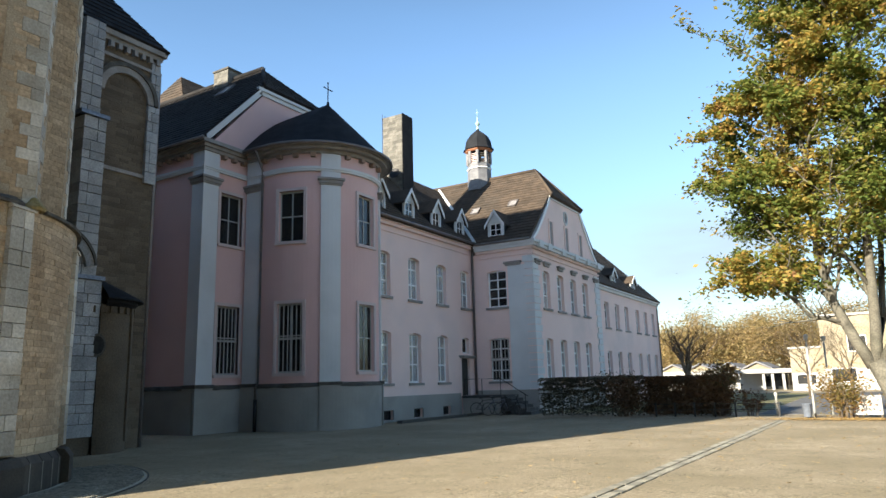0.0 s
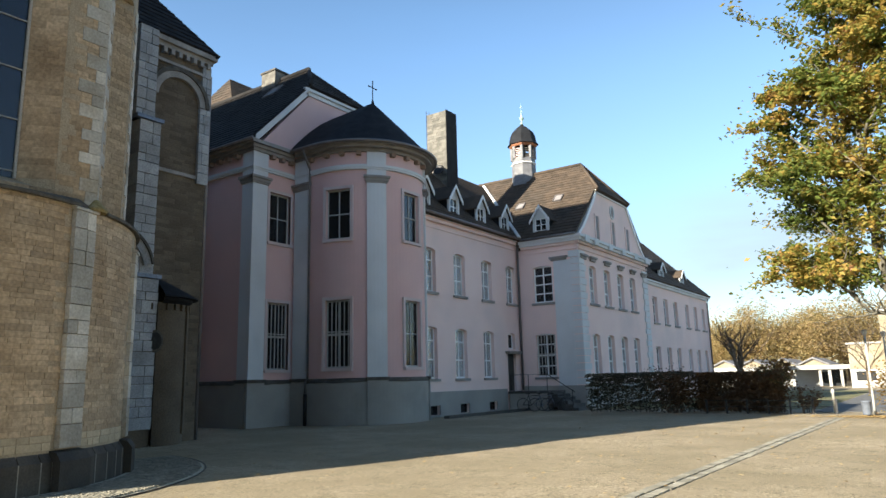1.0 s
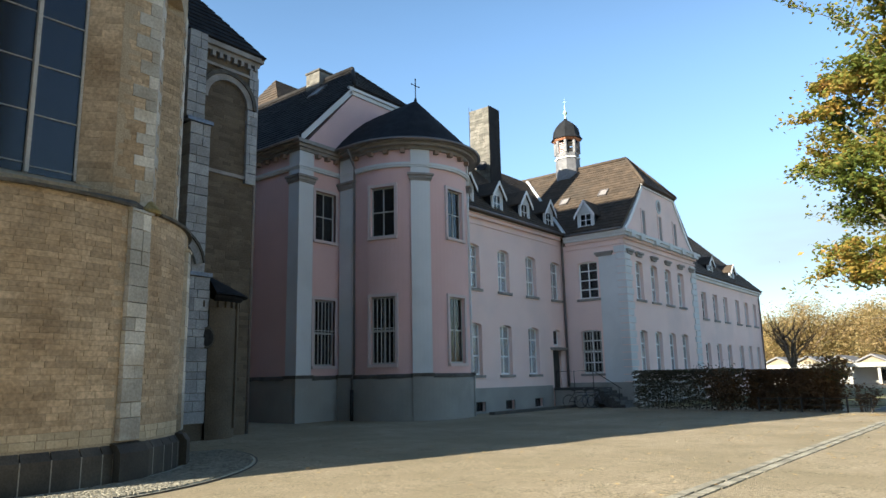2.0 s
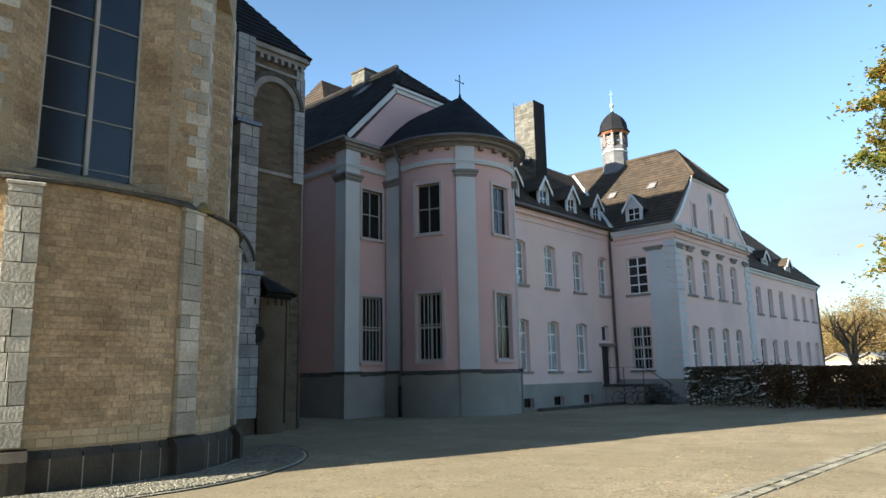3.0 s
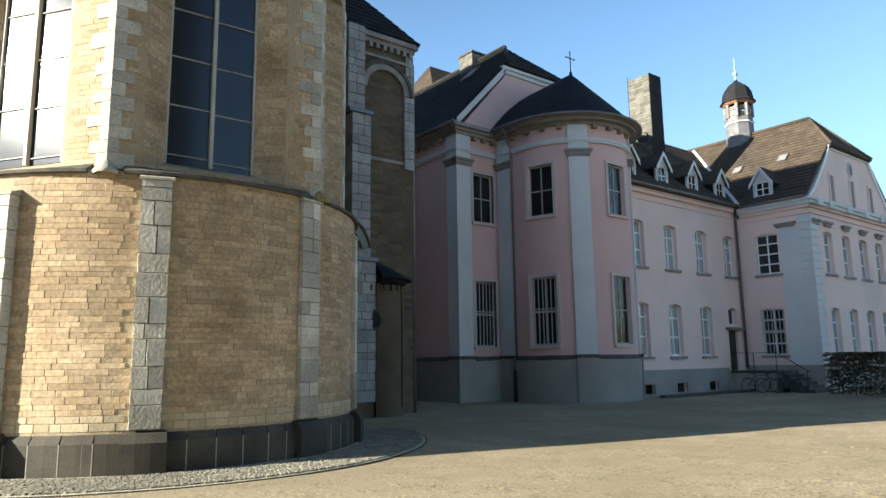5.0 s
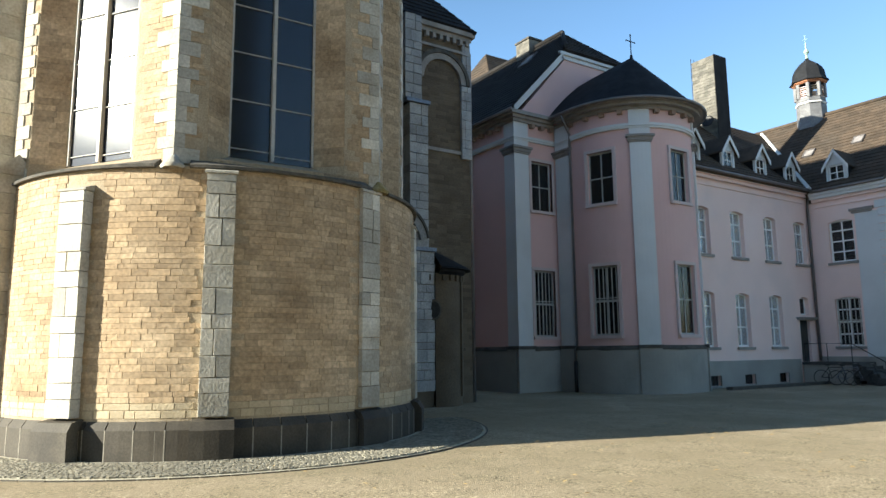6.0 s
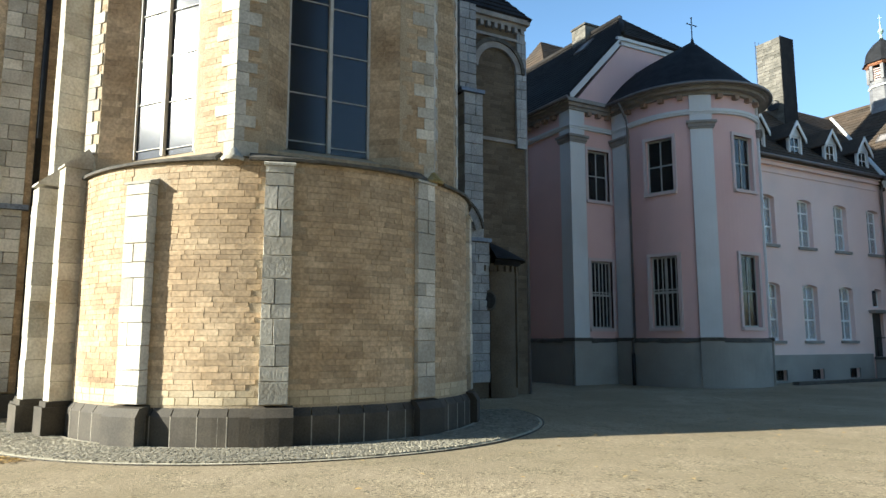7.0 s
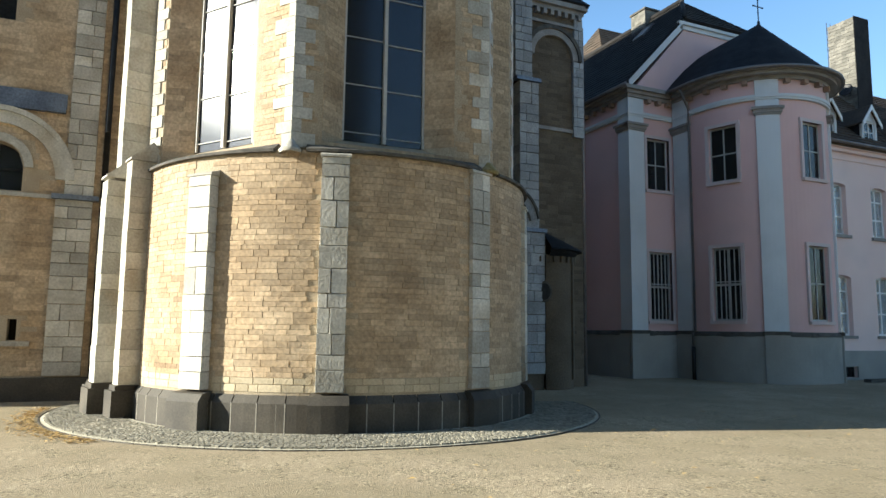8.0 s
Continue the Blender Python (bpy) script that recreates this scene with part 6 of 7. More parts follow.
# ---- court: paving, steps, rail ----
strip_pave = thing("cobble_strip", "curved strip of grey cobbles at the foot of the apse", "paving", kind="structure")
bm = bmesh.new()
lathe(bm, ACX, ACY, [(AR + 0.15, 0.03), (6.02, 0.022), (6.08, 0.012), (6.08, -0.05)], 60, radians(-112), radians(82))
part("bed", bm, M_SETT, strip_pave)
pile = Pile()
r = AR + 0.3
while r < 6.04:
    a = radians(-112)
    while a < radians(82):
        l = random.uniform(0.05, 0.09)
        w = r + random.uniform(-0.012, 0.012)
        m = Matrix.Translation((ACX + w * math.cos(a), ACY + w * math.sin(a), 0.03)) @ Matrix.Rotation(a + random.uniform(-0.3, 0.3), 4, 'Z') @ Matrix.Rotation(radians(-90), 4, 'X') @ Matrix.Diagonal((random.uniform(0.05, 0.066), random.uniform(0.022, 0.036), l * 0.9, 1))
        pile.add(m)
        a += (l + 0.012) / r
    r += 0.066
ob = pile.done("cobbling", M_SETT, strip_pave)
kerb = thing("kerb_edging", "thin dark edging stones along the cobble strip", "kerb", kind="structure")
a = -112.0
while a < 82:
    bm = boxes((-0.014, -0.205, -0.05, 0.014, 0.205, 0.020))
    bm.transform(Matrix.Translation((ACX + 6.11 * math.cos(radians(a)), ACY + 6.11 * math.sin(radians(a)), 0)) @ Matrix.Rotation(radians(a), 4, 'Z'))
    part("edging_stone", bm, M_BASALT, kerb)
    a += 4.0
gutter = thing("drain_channel", "straight worn paved drain channel across the gravel", "drain", kind="structure")
def sett_mesh():
    me = bpy.data.meshes.new("sett")
    v, f = STONES[0]
    me.from_pydata([(p[0], p[2], -p[1] * 1.0) for p in v], [], [q[::-1] for q in f])
    me.materials.append(M_SETT)
    return me
SETT = sett_mesh()
y = 7.0
while y < 30:
    l = random.uniform(0.18, 0.30)
    for k, x in enumerate((-0.09, 0.09)):
        gx = -3.72 + 0.028 * max(0, y - 9)
        m = Matrix.Translation((gx + x + random.uniform(-0.01, 0.01), y + l / 2, 0.006 - (0.012 if k == 1 else 0))) @ Matrix.Rotation(random.uniform(-0.04, 0.04), 4, 'Z') @ Matrix.Diagonal((0.165, l - 0.015, 0.05, 1))
        ob = new("sett", SETT)
        ob.parent = gutter
        ob.matrix_basis = m
    y += l
steps = thing("entrance_steps", "dark stone entrance steps with a landing before the door", "steps", at=(-17.8, 35.3, 0))
part("landing", boxes((-19.74, 34.35, 0.92, -17.35, 36.0, 1.05)), M_STEP, steps)
part("landing_wall", boxes((-19.74, 34.45, 0, -17.40, 36.0, 0.92)), M_PLINTH, steps, "grey rendered landing wall")
for i in range(6):
    x = -17.35 + 0.29 * i
    z = 1.05 - 0.175 * (i + 1)
    part("step", boxes((x, 34.40, max(0.0, z - 0.5), x + 0.29 + 0.03, 36.0, z + 0.17)) if z > 0 else boxes((x, 34.40, 0, x + 0.30, 36.0, max(0.05, z + 0.17))), M_STEP, steps)
rail = thing("handrail", "thin dark iron handrail along the landing and steps", "handrail", at=(-18.5, 34.45, 1.05))
bm = bmesh.new()
tube(bm, [(-19.6, 34.45, 1.95), (-17.35, 34.45, 1.95), (-15.75, 34.45, 0.98)], 0.024, 6)
part("top_rail", bm, M_BLACK, rail)
for x, z in ((-19.6, 1.05), (-18.5, 1.05), (-17.35, 1.05), (-15.9, 0.15)):
    bm = bmesh.new()
    tube(bm, [(x, 34.45, z - 0.05), (x, 34.45, z + 0.9)], 0.02, 6)
    part("post", bm, M_BLACK, rail)
slabs = thing("stone_edging", "low pale kerb stones in front of the wing", "kerb", kind="structure")
for i in range(9):
    part("kerb_stone", boxes((-18.75, 26.6 + 0.92 * i, -0.02, -18.45, 27.5 + 0.92 * i, 0.13)), M_LEDGE, slabs)

def bicycle(x, y, rot, frame_mat, label):
    """A parked bicycle along its own x axis, wheels on the ground."""
    b = thing("bicycle", label, "bicycle", "bicycles by the steps")
    def ring(cx):
        bm = bmesh.new()
        n = 24
        pts = [(cx + 0.33 * math.cos(2 * math.pi * i / n), 0, 0.35 + 0.33 * math.sin(2 * math.pi * i / n)) for i in range(n + 1)]
        tube(bm, pts, 0.020, 6)
        w = part("wheel", bm, M_RUBBER, b)
        bm = bmesh.new()
        for i in range(10):
            t = math.pi * i / 5
            tube(bm, [(cx, 0, 0.35), (cx + 0.32 * math.cos(t), 0, 0.35 + 0.32 * math.sin(t))], 0.004, 4)
        part("spokes", bm, M_ZINC, w)
    ring(-0.52)
    ring(0.52)
    bm = bmesh.new()
    for p, q in (((-0.52, 0, 0.35), (-0.08, 0, 0.30)), ((-0.52, 0, 0.35), (-0.20, 0, 0.80)), ((-0.08, 0, 0.30), (-0.22, 0, 0.88)), ((-0.20, 0, 0.80), (0.36, 0, 0.82)), ((-0.08, 0, 0.30), (0.38, 0, 0.74)), ((0.34, 0, 0.95), (0.52, 0, 0.35))):
        tube(bm, [p, q], 0.018, 6)
    part("frame", bm, frame_mat, b)
    bm = bmesh.new()
    tube(bm, [(0.28, -0.28, 1.0), (0.34, -0.1, 1.02), (0.34, 0.1, 1.02), (0.28, 0.28, 1.0)], 0.014, 6)
    part("handlebar", bm, M_ZINC, b)
    bm = boxes((-0.36, -0.07, 0.90, -0.12, 0.07, 0.95))
    bmesh.ops.bevel(bm, geom=bm.edges[:], offset=0.02, segments=2, affect='EDGES')
    part("saddle", bm, M_RUBBER, b)
    bm = boxes((-0.75, -0.07, 0.72, -0.38, 0.07, 0.74))
    part("rack", bm, M_ZINC, b)
    b.matrix_basis = pose(x, y, 0, 0, 0, rot)
bicycle(-18.0, 33.9, 20, M_BLACK, "black bicycle parked beside the entrance steps")
bicycle(-17.2, 33.7, 35, M_BLUEGREY, "dark blue bicycle parked beside the entrance steps")
bicycle(-16.5, 33.8, 15, M_BLACK, "black bicycle leaning near the foot of the steps")

# ---- plants ----
def leaves(n, spot_of, size, seed, flat=False):
    """Many small bent leaves, each turned at random."""
    rnd = random.Random(seed)
    v, f = [], []
    for i in range(n):
        p = spot_of(rnd)
        if p is None:
            continue
        s = size * rnd.uniform(0.6, 1.3)
        m = Euler((rnd.uniform(-0.9, 0.9) if not flat else rnd.uniform(-0.2, 0.2), rnd.uniform(-0.9, 0.9) if not flat else rnd.uniform(-0.2, 0.2), rnd.uniform(0, 6.3))).to_matrix()
        k = len(v)
        for q in ((0, -s * 0.6, 0), (s * 0.38, 0, s * 0.12), (0, s * 0.6, 0), (-s * 0.38, 0, s * 0.12)):
            w = m @ Vector(q)
            v.append((p[0] + w.x, p[1] + w.y, p[2] + w.z))
        f += [(k, k + 1, k + 2), (k, k + 2, k + 3)]
    return v, f
def leaf_part(name, vf, material, parent, label=""):
    me = bpy.data.meshes.new(name)
    me.from_pydata(vf[0], [], vf[1])
    me.materials.append(material)
    ob = new(name, me)
    if parent:
        ob.parent = parent
        ob.matrix_parent_inverse = Matrix.Translation(-parent.location)
    tagged(ob, label)
    return ob
def branches(bm, p, d, length, r, depth, rnd, tips, bend=0.25, n=7, spread=0.75, kids=3):
    """Tapered limbs that fork again and again; tips gathers where leaves may grow."""
    pts = [Vector(p)]
    dd = Vector(d).normalized()
    for i in range(4):
        dd = (dd + Vector((rnd.uniform(-bend, bend), rnd.uniform(-bend, bend), rnd.uniform(-bend * 0.5, bend * 0.8)))).normalized()
        pts.append(pts[-1] + dd * length / 4)
    tube(bm, pts, r, n, r * 0.55)
    if depth <= 2:
        tips.extend(pts[2:])
    if depth == 0:
        return
    for k in range(kids):
        q = pts[2 + (k % 3)] if k < kids - 1 else pts[-1]
        o = Vector((rnd.uniform(-1, 1), rnd.uniform(-1, 1), rnd.uniform(-0.25, 0.8)))
        nd = (dd * (1 - spread * 0.5) + o * spread).normalized()
        branches(bm, q, nd, length * rnd.uniform(0.6, 0.82), r * 0.52, depth - 1, rnd, tips, bend, max(4, n - 1), spread, kids)

def lime_tree():
    """A big lime: forked trunk, named limbs with side branches, and drooping leaf sprays gathered in uneven lobes."""
    tree = thing("autumn_tree", "large lime tree with yellowing green leaves and bare lower limbs", "tree", at=(0.45, 28.4, 0))
    rnd = random.Random(5)
    bm, tips = bmesh.new(), []
    tube(bm, [(0.86, 28.4, -0.1), (0.80, 28.4, 0.3), (0.60, 28.4, 1.1), (0.22, 28.4, 2.1)], 0.40, 14, 0.33)
    limbs = [([(0.10, 28.4, 1.9), (-0.35, 28.4, 2.9), (-0.85, 28.4, 4.2), (-1.15, 28.5, 6.2), (-1.0, 28.6, 8.6), (-1.3, 28.5, 11.5)], 0.27),
             ([(0.22, 28.4, 1.9), (0.34, 28.5, 3.4), (0.42, 28.5, 5.2), (0.50, 28.6, 7.4), (0.9, 28.8, 10.5), (0.8, 28.8, 14.5)], 0.26),
             ([(0.30, 28.4, 1.8), (1.0, 28.2, 3.2), (2.0, 28.0, 5.2), (3.0, 28.0, 8.0), (3.4, 28.2, 11.5)], 0.24),
             ([(0.20, 28.5, 1.9), (0.6, 29.3, 3.6), (0.9, 30.3, 6.4), (1.0, 30.8, 9.8)], 0.20),
             ([(-0.55, 28.4, 3.4), (-1.05, 28.3, 3.62), (-1.6, 28.3, 3.75), (-2.2, 28.3, 4.55), (-3.1, 28.3, 5.4)], 0.12),
             ([(-0.75, 28.4, 4.0), (-1.5, 28.6, 5.2), (-2.4, 28.6, 6.6), (-3.3, 28.5, 8.2)], 0.11),
             ([(0.40, 28.5, 4.6), (-0.5, 28.2, 6.2), (-1.9, 28.0, 8.6), (-3.4, 28.2, 10.6)], 0.11),
             ([(-1.05, 28.5, 7.2), (-1.9, 28.7, 9.6), (-1.9, 28.7, 12.4), (-1.7, 28.6, 15.4)], 0.12)]
    for pts, r in limbs:
        tube(bm, pts, r * 0.78, 9, r * 0.32)
        for q0, q1 in list(zip(pts, pts[1:]))[1:]:
            for k in range(2):
                d = (Vector(q1) - Vector(q0)).normalized() * 0.5 + Vector((rnd.uniform(-1, 0.7), rnd.uniform(-0.8, 0.8), rnd.uniform(-0.3, 0.6)))
                branches(bm, Vector(q0).lerp(Vector(q1), rnd.random()), d, rnd.uniform(1.1, 2.0), r * 0.30, 2, rnd, tips, 0.34, 5, 0.7, 3)
    lobes = [((-0.7, 28.5, 15.6), 1.9, 2.0, 40), ((-2.3, 28.4, 11.4), 2.3, 1.5, 46), ((-3.0, 28.4, 9.0), 1.9, 1.0, 32), ((-2.9, 28.4, 5.6), 1.6, 0.9, 28), ((-0.7, 28.6, 8.2), 2.0, 1.5, 32),
             ((-0.4, 28.5, 12.6), 2.3, 2.2, 44), ((0.2, 28.6, 16.8), 2.6, 2.2, 36), ((2.4, 28.5, 9.0), 2.8, 2.4, 50), ((2.8, 28.5, 13.5), 3.2, 2.8, 54), ((3.0, 28.5, 17.5), 3.0, 2.0, 36), ((5.2, 28.5, 8.0), 2.0, 2.4, 22), ((1.0, 30.6, 10.5), 2.4, 3.5, 36)]
    sprays = []
    for (x, y, z), rx, rz, count in lobes:
        for i in range(count):
            v = Vector((rnd.gauss(0, 1), rnd.gauss(0, 1), rnd.gauss(0, 1))).normalized() * rnd.uniform(0.45, 1.08) ** 0.7
            sprays.append(Vector((x + v.x * rx, y + v.y * min(rx, 2.3), z + v.z * rz)))
    for c in sprays:
        near = min(tips, key=lambda p: (p - c).length)
        if (near - c).length > 0.3:
            tube(bm, [near, near.lerp(c, 0.55) + Vector((0, 0, 0.12)), c], 0.020, 4, 0.007)
    part("trunk", bm, M_BARK, tree, "pale grey forking trunk and limbs", smooth=True)
    kinds = [(rnd.uniform(0.35, 0.78), rnd.uniform(0, 6.28), rnd.uniform(0.1, 0.6)) for c in sprays]
    def crown_spot(q):
        if q.random() < 0.10:
            c = tips[q.randrange(len(tips))]
            return (c.x + q.gauss(0, 0.16), c.y + q.gauss(0, 0.16), c.z + q.gauss(0, 0.12)) if c.z > 4.6 else None
        k = q.randrange(len(sprays))
        c, (size, turn, droop) = sprays[k], kinds[k]
        if q.random() > size * 1.3:
            return None
        a, r = turn + q.gauss(0, 0.9), size * abs(q.gauss(0, 0.85))
        return (c.x + r * math.cos(a) + q.gauss(0, 0.07), c.y + r * math.sin(a) + q.gauss(0, 0.07), c.z - droop * r + q.gauss(0, 0.13))
    leaf_part("crown", leaves(130000, crown_spot, 0.165, 3), M_LEAF, tree, "green leaves turning yellow and orange")
lime_tree()

def hedge_box(name, label, x0, x1, y0, y1, h, n, material, size, seed, gaps=0.0):
    g = thing(name, label, "hedge", at=((x0 + x1) / 2, (y0 + y1) / 2, 0))
    rnd = random.Random(seed)
    bm = bmesh.new()
    k = int((x1 - x0) * 4)
    for i in range(k):
        x = x0 + (x1 - x0) * (i + 0.5) / k + rnd.uniform(-0.08, 0.08)
        y = rnd.uniform(y0 + 0.15, y1 - 0.15)
        tube(bm, [(x, y, 0), (x + rnd.uniform(-0.1, 0.1), y, h * 0.45), (x + rnd.uniform(-0.25, 0.25), y, h * rnd.uniform(0.85, 1.0))], 0.022, 5, 0.008)
        for j in range(3):
            z = rnd.uniform(0.2, h - 0.2)
            tube(bm, [(x, y, z), (x + rnd.uniform(-0.35, 0.35), y + rnd.uniform(-0.3, 0.3), z + rnd.uniform(0.0, 0.3))], 0.010, 4, 0.004)
    tagged(part("twig_tangle", bm, M_TWIG, g), kind="stuff")
    def spot_of(r):
        x, y, z = r.uniform(x0, x1), r.uniform(y0, y1), h * (1 - r.random() ** 1.15 * 0.97)
        if gaps and noise.noise(Vector((x * 8.0, z * 8.0, 7.0))) < gaps - 0.5 + 0.25 * (1 - z / h):
            return None
        top = h + 0.05 * noise.noise(Vector((x * 1.3, 0, 0)))
        return (x + r.gauss(0, 0.03), y, min(z, top))
    leaf_part("foliage", leaves(n, spot_of, size, seed), material, g)
hedge_box("clipped_hedge", "clipped beech hedge, thin at the base, beside the steps", -14.6, -9.3, 33.2, 34.0, 1.88, 20000, M_HEDGELEAF, 0.10, 21, 0.32)
hedge_box("brown_hedge", "clipped hedge with withered brown leaves", -9.3, -5.6, 33.3, 34.3, 1.80, 14000, M_BROWNLEAF, 0.11, 22)
def shrub(name, label, x, y, rx, ry, h, n, material, size, seed, stems=14):
    g = thing(name, label, "shrub", at=(x, y, 0))
    rnd = random.Random(seed)
    bm, ends = bmesh.new(), []
    for i in range(stems):
        a = rnd.uniform(0, 6.28)
        e = Vector((x + rx * rnd.uniform(0.3, 0.95) * math.cos(a), y + ry * rnd.uniform(0.3, 0.95) * math.sin(a), h * rnd.uniform(0.5, 1.0)))
        q = Vector((x + 0.2 * math.cos(a), y + 0.2 * math.sin(a), 0))
        tube(bm, [q, q.lerp(e, 0.5) + Vector((0, 0, h * 0.1)), e], 0.02, 5, 0.006)
        ends += [q.lerp(e, 0.5), q.lerp(e, 0.8), e]
    tagged(part("twig_tangle", bm, M_TWIG, g), kind="stuff")
    s = min(rx, h) * 0.26
    def spot_of(r):
        c = ends[r.randrange(len(ends))]
        return (c.x + r.gauss(0, s), c.y + r.gauss(0, s), max(0.05, c.z + r.gauss(0, s)))
    leaf_part("foliage", leaves(n, spot_of, size, seed), material, g)
shrub("shrub", "dark bare shrub standing in the hedge line", -10.2, 32.9, 1.0, 0.5, 1.7, 2600, M_BROWNLEAF, 0.10, 31)
shrub("shrub", "brown-leaved bush at the hedge end", -6.0, 33.1, 0.9, 0.6, 2.0, 3200, M_BROWNLEAF, 0.11, 32)
shrub("shrub", "sparse young shrub beside the path", -4.6, 33.3, 0.5, 0.4, 1.2, 500, M_BROWNLEAF, 0.10, 33)
shrub("shrub", "bright orange-yellow shrub under the tree", -1.0, 31.6, 1.0, 0.6, 1.75, 2200, M_ORANGELEAF, 0.10, 34, 30)
shrub("shrub", "yellow-orange shrub beside the path", 1.6, 32.2, 1.2, 0.8, 2.0, 2200, M_ORANGELEAF, 0.12, 35, 22)

def bare_tree(name, label, x, y, h, r, seed, lean=(0, 0, 1), n_leaf=0, material=None, depth=5):
    g = thing(name, label, "tree", at=(x, y, 0))
    rnd = random.Random(seed)
    bm, tips = bmesh.new(), []
    tube(bm, [(x, y, -0.1), (x + lean[0] * h * 0.25, y, h * 0.28)], r, 8, r * 0.8)
    for i in range(4):
        branches(bm, (x + lean[0] * h * 0.25, y, h * 0.26), (lean[0] + rnd.uniform(-0.7, 0.7), rnd.uniform(-0.6, 0.6), 1), h * 0.30, r * 0.6, depth - 1, rnd, tips, 0.3, 6, 0.75, 3)
    part("trunk", bm, M_TWIG, g, smooth=True)
    if n_leaf:
        leaf_part("crown", leaves(n_leaf, lambda q: tuple(tips[q.randrange(len(tips))] + Vector((q.gauss(0, 0.5), q.gauss(0, 0.5), q.gauss(0, 0.5)))), 0.35, seed), material, g)
bare_tree("bare_tree", "dark leafless tree beyond the far wing", -14.4, 67.0, 7.2, 0.32, 41, depth=4)
shrub("shrub", "bright yellow-green bush behind the hedge", -12.0, 70.0, 1.6, 1.0, 2.6, 1800, M_ORANGELEAF, 0.22, 36)

# ---- things along the path ----
bin_ = thing("litter_bin", "round blue-grey litter bin on a short foot", "litter bin", at=(-2.32, 31.3, 0))
bm = bmesh.new()
lathe(bm, -2.32, 31.3, [(0.0, 0.06), (0.14, 0.06), (0.15, 0.09), (0.17, 0.54), (0.185, 0.55), (0.185, 0.58), (0.15, 0.58), (0.14, 0.3), (0.0, 0.3)], 18)
part("body", bm, M_BLUEGREY, bin_, smooth=True)
bm = bmesh.new()
lathe(bm, -2.32, 31.3, [(0.0, -0.02), (0.09, 0.0), (0.09, 0.08)], 12)
part("foot", bm, M_BLACK, bin_)
post = thing("bollard", "slim pale bollard at the mouth of the path", "bollard", at=(-3.67, 33.9, 0))
bm = bmesh.new()
lathe(bm, -3.67, 33.9, [(0.0, -0.02), (0.06, 0.0), (0.055, 0.82), (0.07, 0.83), (0.065, 0.95), (0.0, 0.99)], 12)
part("shaft", bm, M_LIME, post, smooth=True)
def lamp(x, y, h):
    l = thing("street_lamp", "slim grey street lamp beside the path", "street lamp", "street lamps", at=(x, y, 0))
    bm = bmesh.new()
    tube(bm, [(x, y, -0.05), (x, y, 0.6), (x, y, h)], 0.06, 8, 0.035)
    part("pole", bm, M_GREYFRAME, l, smooth=True)
    bm = bmesh.new()
    lathe(bm, x, y, [(0.04, h), (0.08, h + 0.04), (0.09, h + 0.16), (0.11, h + 0.17), (0.04, h + 0.24), (0.0, h + 0.25)], 12)
    part("lantern", bm, M_GREYFRAME, l)
lamp(-2.15, 32.6, 3.1)
lamp(-1.6, 34.5, 3.1)
fence = thing("low_fence", "low dark post-and-rail fence at the hedge end", "fence", at=(-5.5, 32.6, 0))
for i in range(7):
    part("post", boxes((-8.6 + 0.85 * i, 32.58, -0.02, -8.53 + 0.85 * i, 32.65, 0.62)), M_BLACK, fence)
for z in (0.28, 0.54):
    part("rail", boxes((-8.65, 32.60, z, -3.4, 32.63, z + 0.03)), M_BLACK, fence)
sign = thing("display_board", "low white board with a dark red scribbled pattern", "sign board", at=(-0.3, 31.75, 0))
part("panel", boxes((-0.88, 31.72, 0.12, 0.22, 31.78, 0.86)), M_SHEDWHITE, sign)
rnd = random.Random(8)
for i in range(16):
    x, z = rnd.uniform(-0.82, 0.06), rnd.uniform(0.2, 0.74)
    part("mark", boxes((x, 31.712, z, x + rnd.uniform(0.05, 0.18), 31.72, z + rnd.uniform(0.02, 0.05))), M_BRICK_ORANGE if i % 3 else M_LEDGE, sign)
for x in (-0.8, 0.14):
    part("leg", boxes((x, 31.785, -0.02, x + 0.06, 31.83, 0.9)), M_TWIG, sign)

# ---- beyond the court ----
path = thing("asphalt_path", "grey asphalt path leading out of the court", "path", kind="structure")
part("surface", boxes((-4.5, 34.6, -0.05, 3.0, 75, 0.012)), M_ASPHALT, path)
lawn = thing("lawn", "rough dry lawn behind the hedge", "lawn", kind="structure")
part("turf", boxes((-15.5, 37.0, -0.05, -4.6, 75, 0.010), (3.2, 34.6, -0.05, 40, 75, 0.010)), M_GRASS, lawn)
shed = thing("workshop_hall", "long low white hall with a row of grey saw-tooth gables", "building", at=(-17, 100, 0))
for i in range(4):
    x = -25.2 + 3.6 * i
    part("wall", boxes((x, 100, 0, x + 3.55, 112, 2.55)), M_SHEDWHITE, shed)
    bm = bmesh.new()
    prism(bm, [(0, 0), (3.55, 0), (1.78, 0.85)], 0, 0.3)
    bm.transform(Matrix.Translation((x, 99.98, 2.55)) @ Matrix.Rotation(math.pi / 2, 4, 'X') @ Matrix.Translation((0, 0, -0.3)))
    part("gable", bm, M_BEIGE, shed, "cream gable")
    for x0, x1 in ((x - 0.1, x + 1.78), (x + 3.65, x + 1.78)):
        bm = bmesh.new()
        hexa(bm, [(x0, 99.6, 2.52), (x1, 99.6, 3.42), (x1, 112.4, 3.42), (x0, 112.4, 2.52), (x0, 99.6, 2.72), (x1, 99.6, 3.62), (x1, 112.4, 3.62), (x0, 112.4, 2.72)])
        bmesh.ops.recalc_face_normals(bm, faces=bm.faces)
        part("roof_slope", bm, M_SHEDROOF, shed)
    part("window", boxes((x + 0.5, 99.93, 0.9, x + 3.1, 99.99, 1.7)), M_ROOM, shed, "dark strip window")
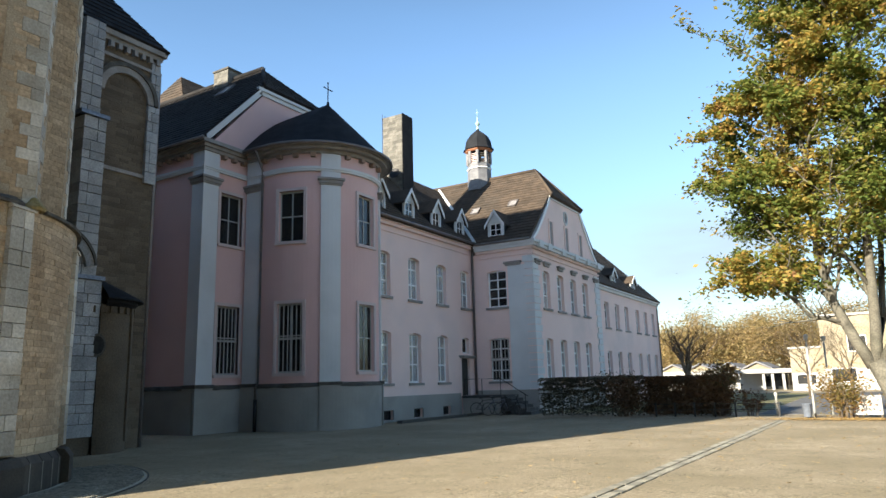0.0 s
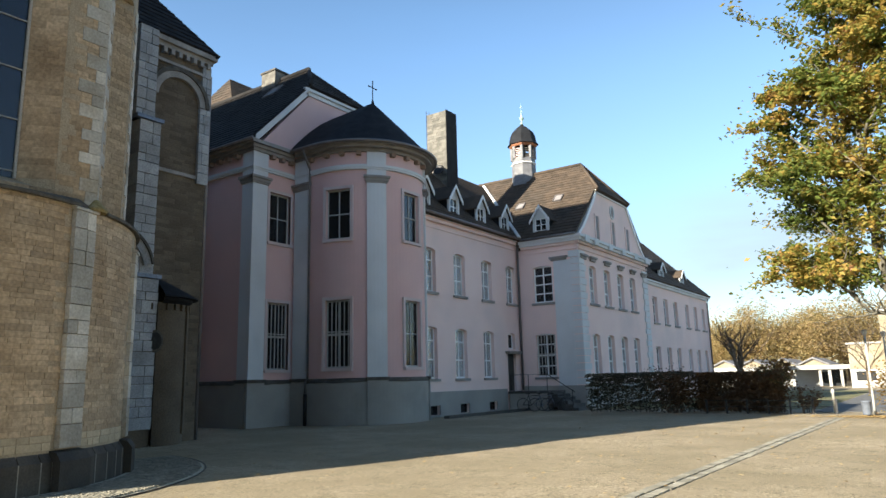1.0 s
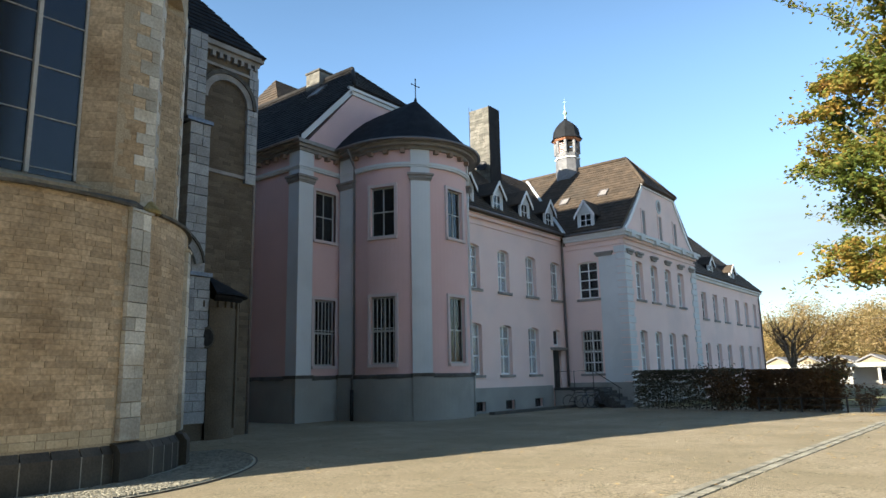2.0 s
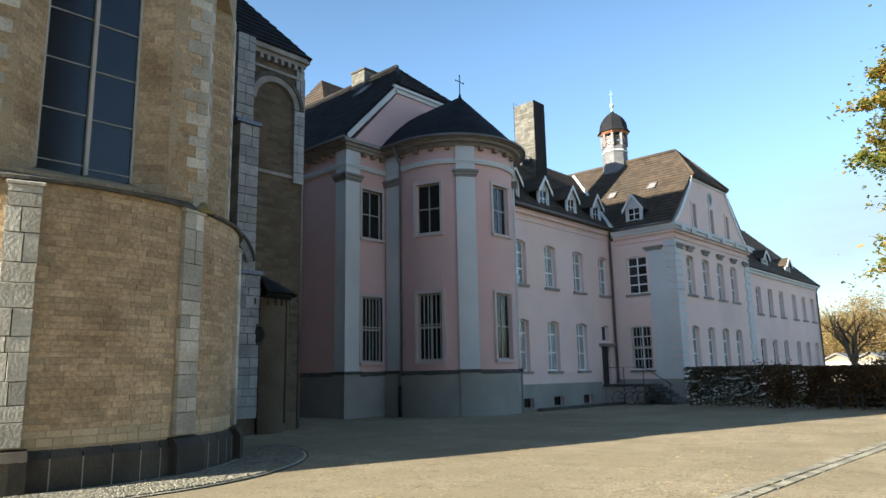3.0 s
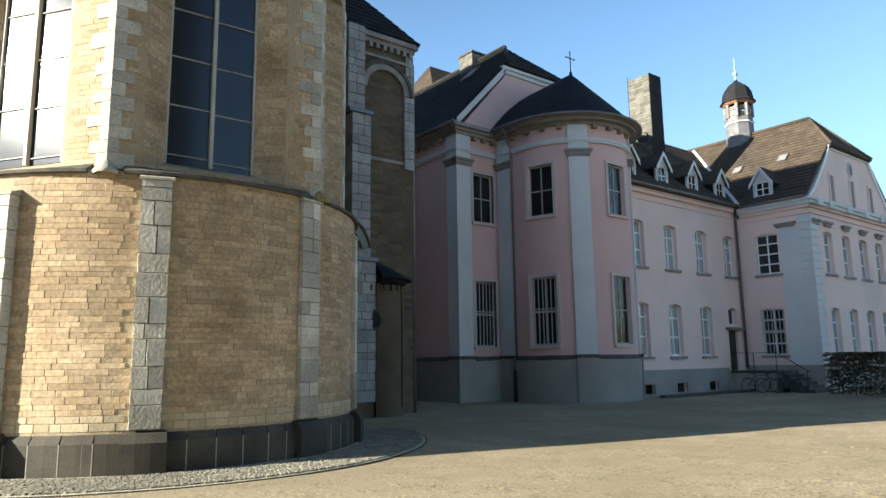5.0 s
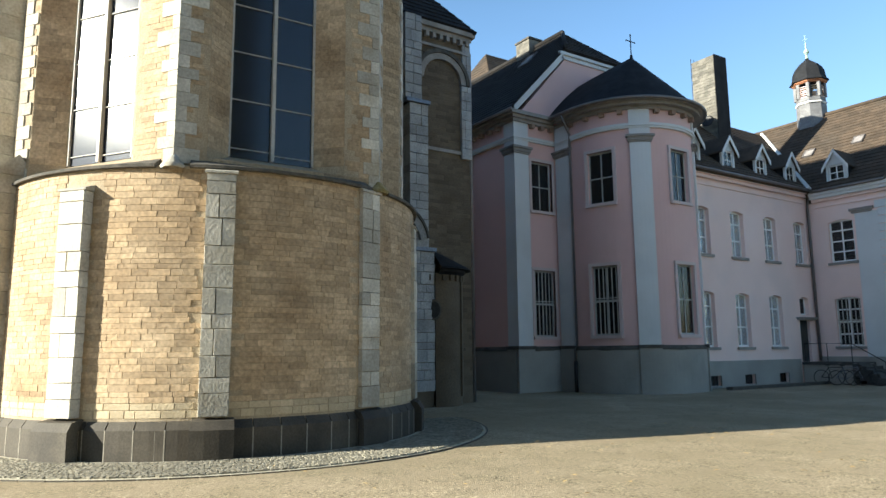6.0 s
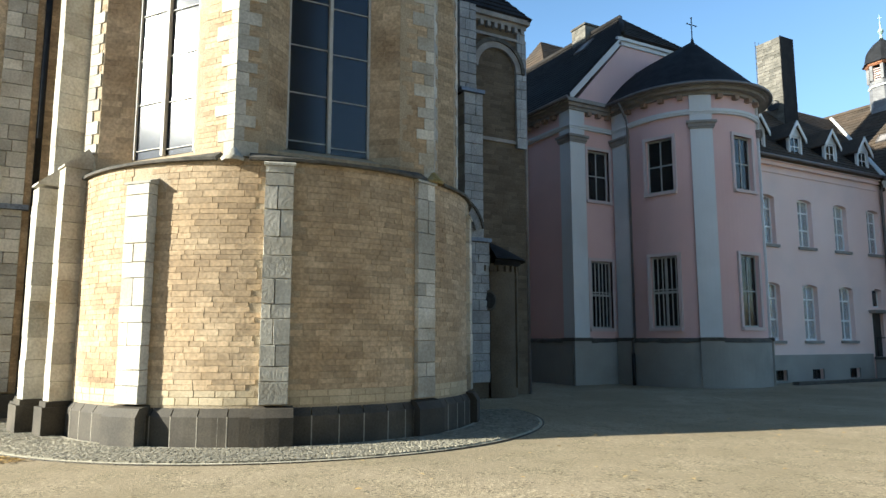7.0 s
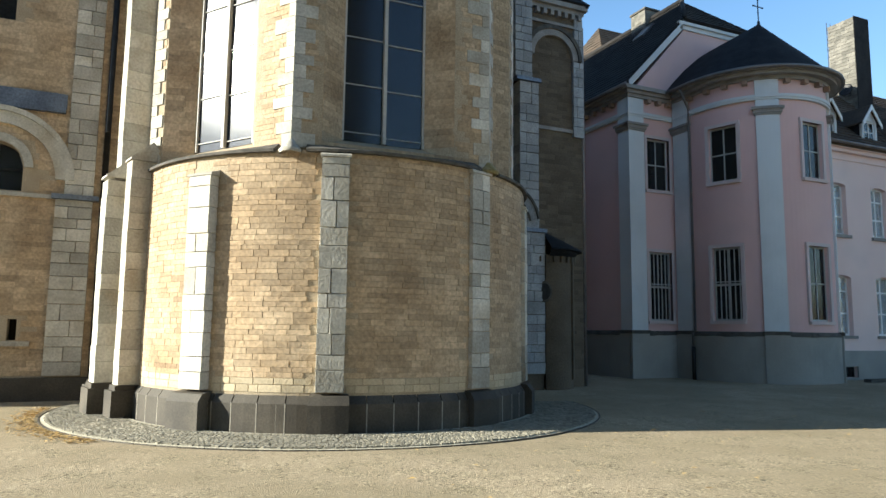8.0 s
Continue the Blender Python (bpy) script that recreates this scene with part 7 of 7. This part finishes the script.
porch = thing("white_porch", "flat-roofed white entrance porch of the low hall", "building", at=(-11, 94, 0))
part("canopy", boxes((-14.5, 92, 2.0, -7.6, 98, 2.5)), M_SHEDWHITE, porch)
part("wall", boxes((-14.3, 96, 0, -11.6, 96.3, 2.0)), M_SHEDWHITE, porch)
for x in (-11.2, -10.2, -9.0):
    part("post", boxes((x, 92.3, 0, x + 0.3, 92.6, 2.0)), M_SHEDWHITE, porch)
part("glazing", boxes((-11.5, 96.1, 0, -8.8, 96.2, 2.0)), M_GLASS, porch)
house = thing("beige_house", "two-storey beige brick building with a flat roof", "building", at=(0, 85, 0))
part("wall", boxes((-7.3, 85, 0, -4.1, 95, 4.5), (-4.1, 84, 0, 16, 98, 7.7)), M_BEIGE, house)
part("parapet", boxes((-7.45, 84.85, 4.5, -4.1, 95, 4.7), (-4.2, 83.85, 7.7, 16.1, 98, 7.95)), M_SHEDWHITE, house)
part("band", boxes((-7.32, 84.9, 0.0, -4.1, 84.996, 1.9), (-4.1, 83.9, 0.0, 16, 83.996, 2.2)), M_SHEDWHITE, house, "white ground-floor wall")
for x, z, w, h in ((-6.8, 0.7, 1.8, 1.0), (-3.4, 0.9, 2.2, 1.3), (0.4, 0.9, 2.2, 1.3), (4.2, 0.9, 2.2, 1.3), (-1.6, 4.0, 1.6, 1.5), (2.4, 4.0, 1.6, 1.5), (6.4, 4.0, 1.6, 1.5)):
    y = 84.85 if x < -4.1 else 83.85
    win = part("window", boxes((x - 0.08, y, z - 0.08, x + w + 0.08, y + 0.1, z + h + 0.08)), M_WHITE, house)
    part("pane", boxes((x, y - 0.02, z, x + w, y - 0.004, z + h)), M_ROOM, win, "dark window pane")
bare_tree("bare_tree", "thin leafless shrub before the beige building", -4.2, 62.0, 6.4, 0.12, 52)
bare_tree("bare_tree", "thin leafless shrub before the beige building", -1.2, 58.0, 6.0, 0.12, 53)
def far_tree(x, y, h, rx, n, seed):
    g = thing("far_tree", "distant autumn tree in brown and gold", "tree", "trees beyond the court", at=(x, y, 0))
    rnd = random.Random(seed)
    bm, tips = bmesh.new(), []
    tube(bm, [(x, y, -0.1), (x, y, h * 0.4)], 0.28, 6, 0.2)
    for i in range(4):
        branches(bm, (x, y, h * 0.3), (rnd.uniform(-0.8, 0.8), rnd.uniform(-0.8, 0.8), 1), h * 0.32, 0.16, 2, rnd, tips, 0.3, 5, 0.8, 3)
    part("trunk", bm, M_TWIG, g)
    cs = [Vector((x + rnd.gauss(0, rx * 0.42), y + rnd.gauss(0, rx * 0.42), h * rnd.uniform(0.35, 0.98))) for i in range(26)]
    def spot_of(r):
        c = cs[r.randrange(26)] if r.random() < 0.7 else tips[r.randrange(len(tips))]
        s = rx * 0.17
        return (c.x + r.gauss(0, s), c.y + r.gauss(0, s), c.z + r.gauss(0, s))
    leaf_part("crown", leaves(n, spot_of, 0.28, seed), M_HAZELEAF, g)
rnd = random.Random(77)
for i in range(36):
    far_tree(-48 + 2.2 * i + rnd.uniform(-1.2, 1.2), rnd.uniform(118, 150), rnd.uniform(9.0, 13.0), rnd.uniform(4.5, 7), 6500, 100 + i)
woods = leaves(26000, lambda r: (r.uniform(-160, 160), r.uniform(160, 175), 13 * r.random() ** 0.7 * (0.8 + 0.3 * noise.noise(Vector((r.random() * 0, 0, 0))))), 1.0, 9)
wood = leaf_part("far_woods", woods, M_HAZELEAF, None, "hazy belt of far autumn woods")
tagged(wood, category="woods", kind="stuff")
litter = leaves(2600, lambda r: (lambda x, y: (x, y, 0.035 + ground_z(x, y) * 0) if r.random() < 0.25 + 0.75 * math.exp(-((x - 0.5) ** 2 + (y - 27) ** 2) / 90) else None)(r.uniform(-14, 9), r.uniform(3, 33)), 0.075, 15, True)
lit = leaf_part("fallen_leaves", litter, M_FALLEN, None, "scattered fallen leaves on the gravel")
tagged(lit, category="leaves", kind="stuff")
drift = leaves(2600, lambda r: (r.gauss(-0.5, 1.6), r.gauss(30.4, 0.35), 0.04), 0.09, 16, True)
dl = leaf_part("leaf_drift", drift, M_FALLEN, None, "drift of orange leaves below the shrubs")
tagged(dl, category="leaves", kind="stuff")
swept = leaves(700, lambda r: (lambda a, d: (ACX + d * math.cos(a), ACY + d * math.sin(a), 0.03))(radians(r.uniform(-104, -52)), 6.2 + abs(r.gauss(0, 0.22))), 0.07, 17, True)
sl = leaf_part("swept_leaves", swept, M_FALLEN, None, "dry yellow leaves swept against the edging stones")
tagged(sl, category="leaves", kind="stuff")
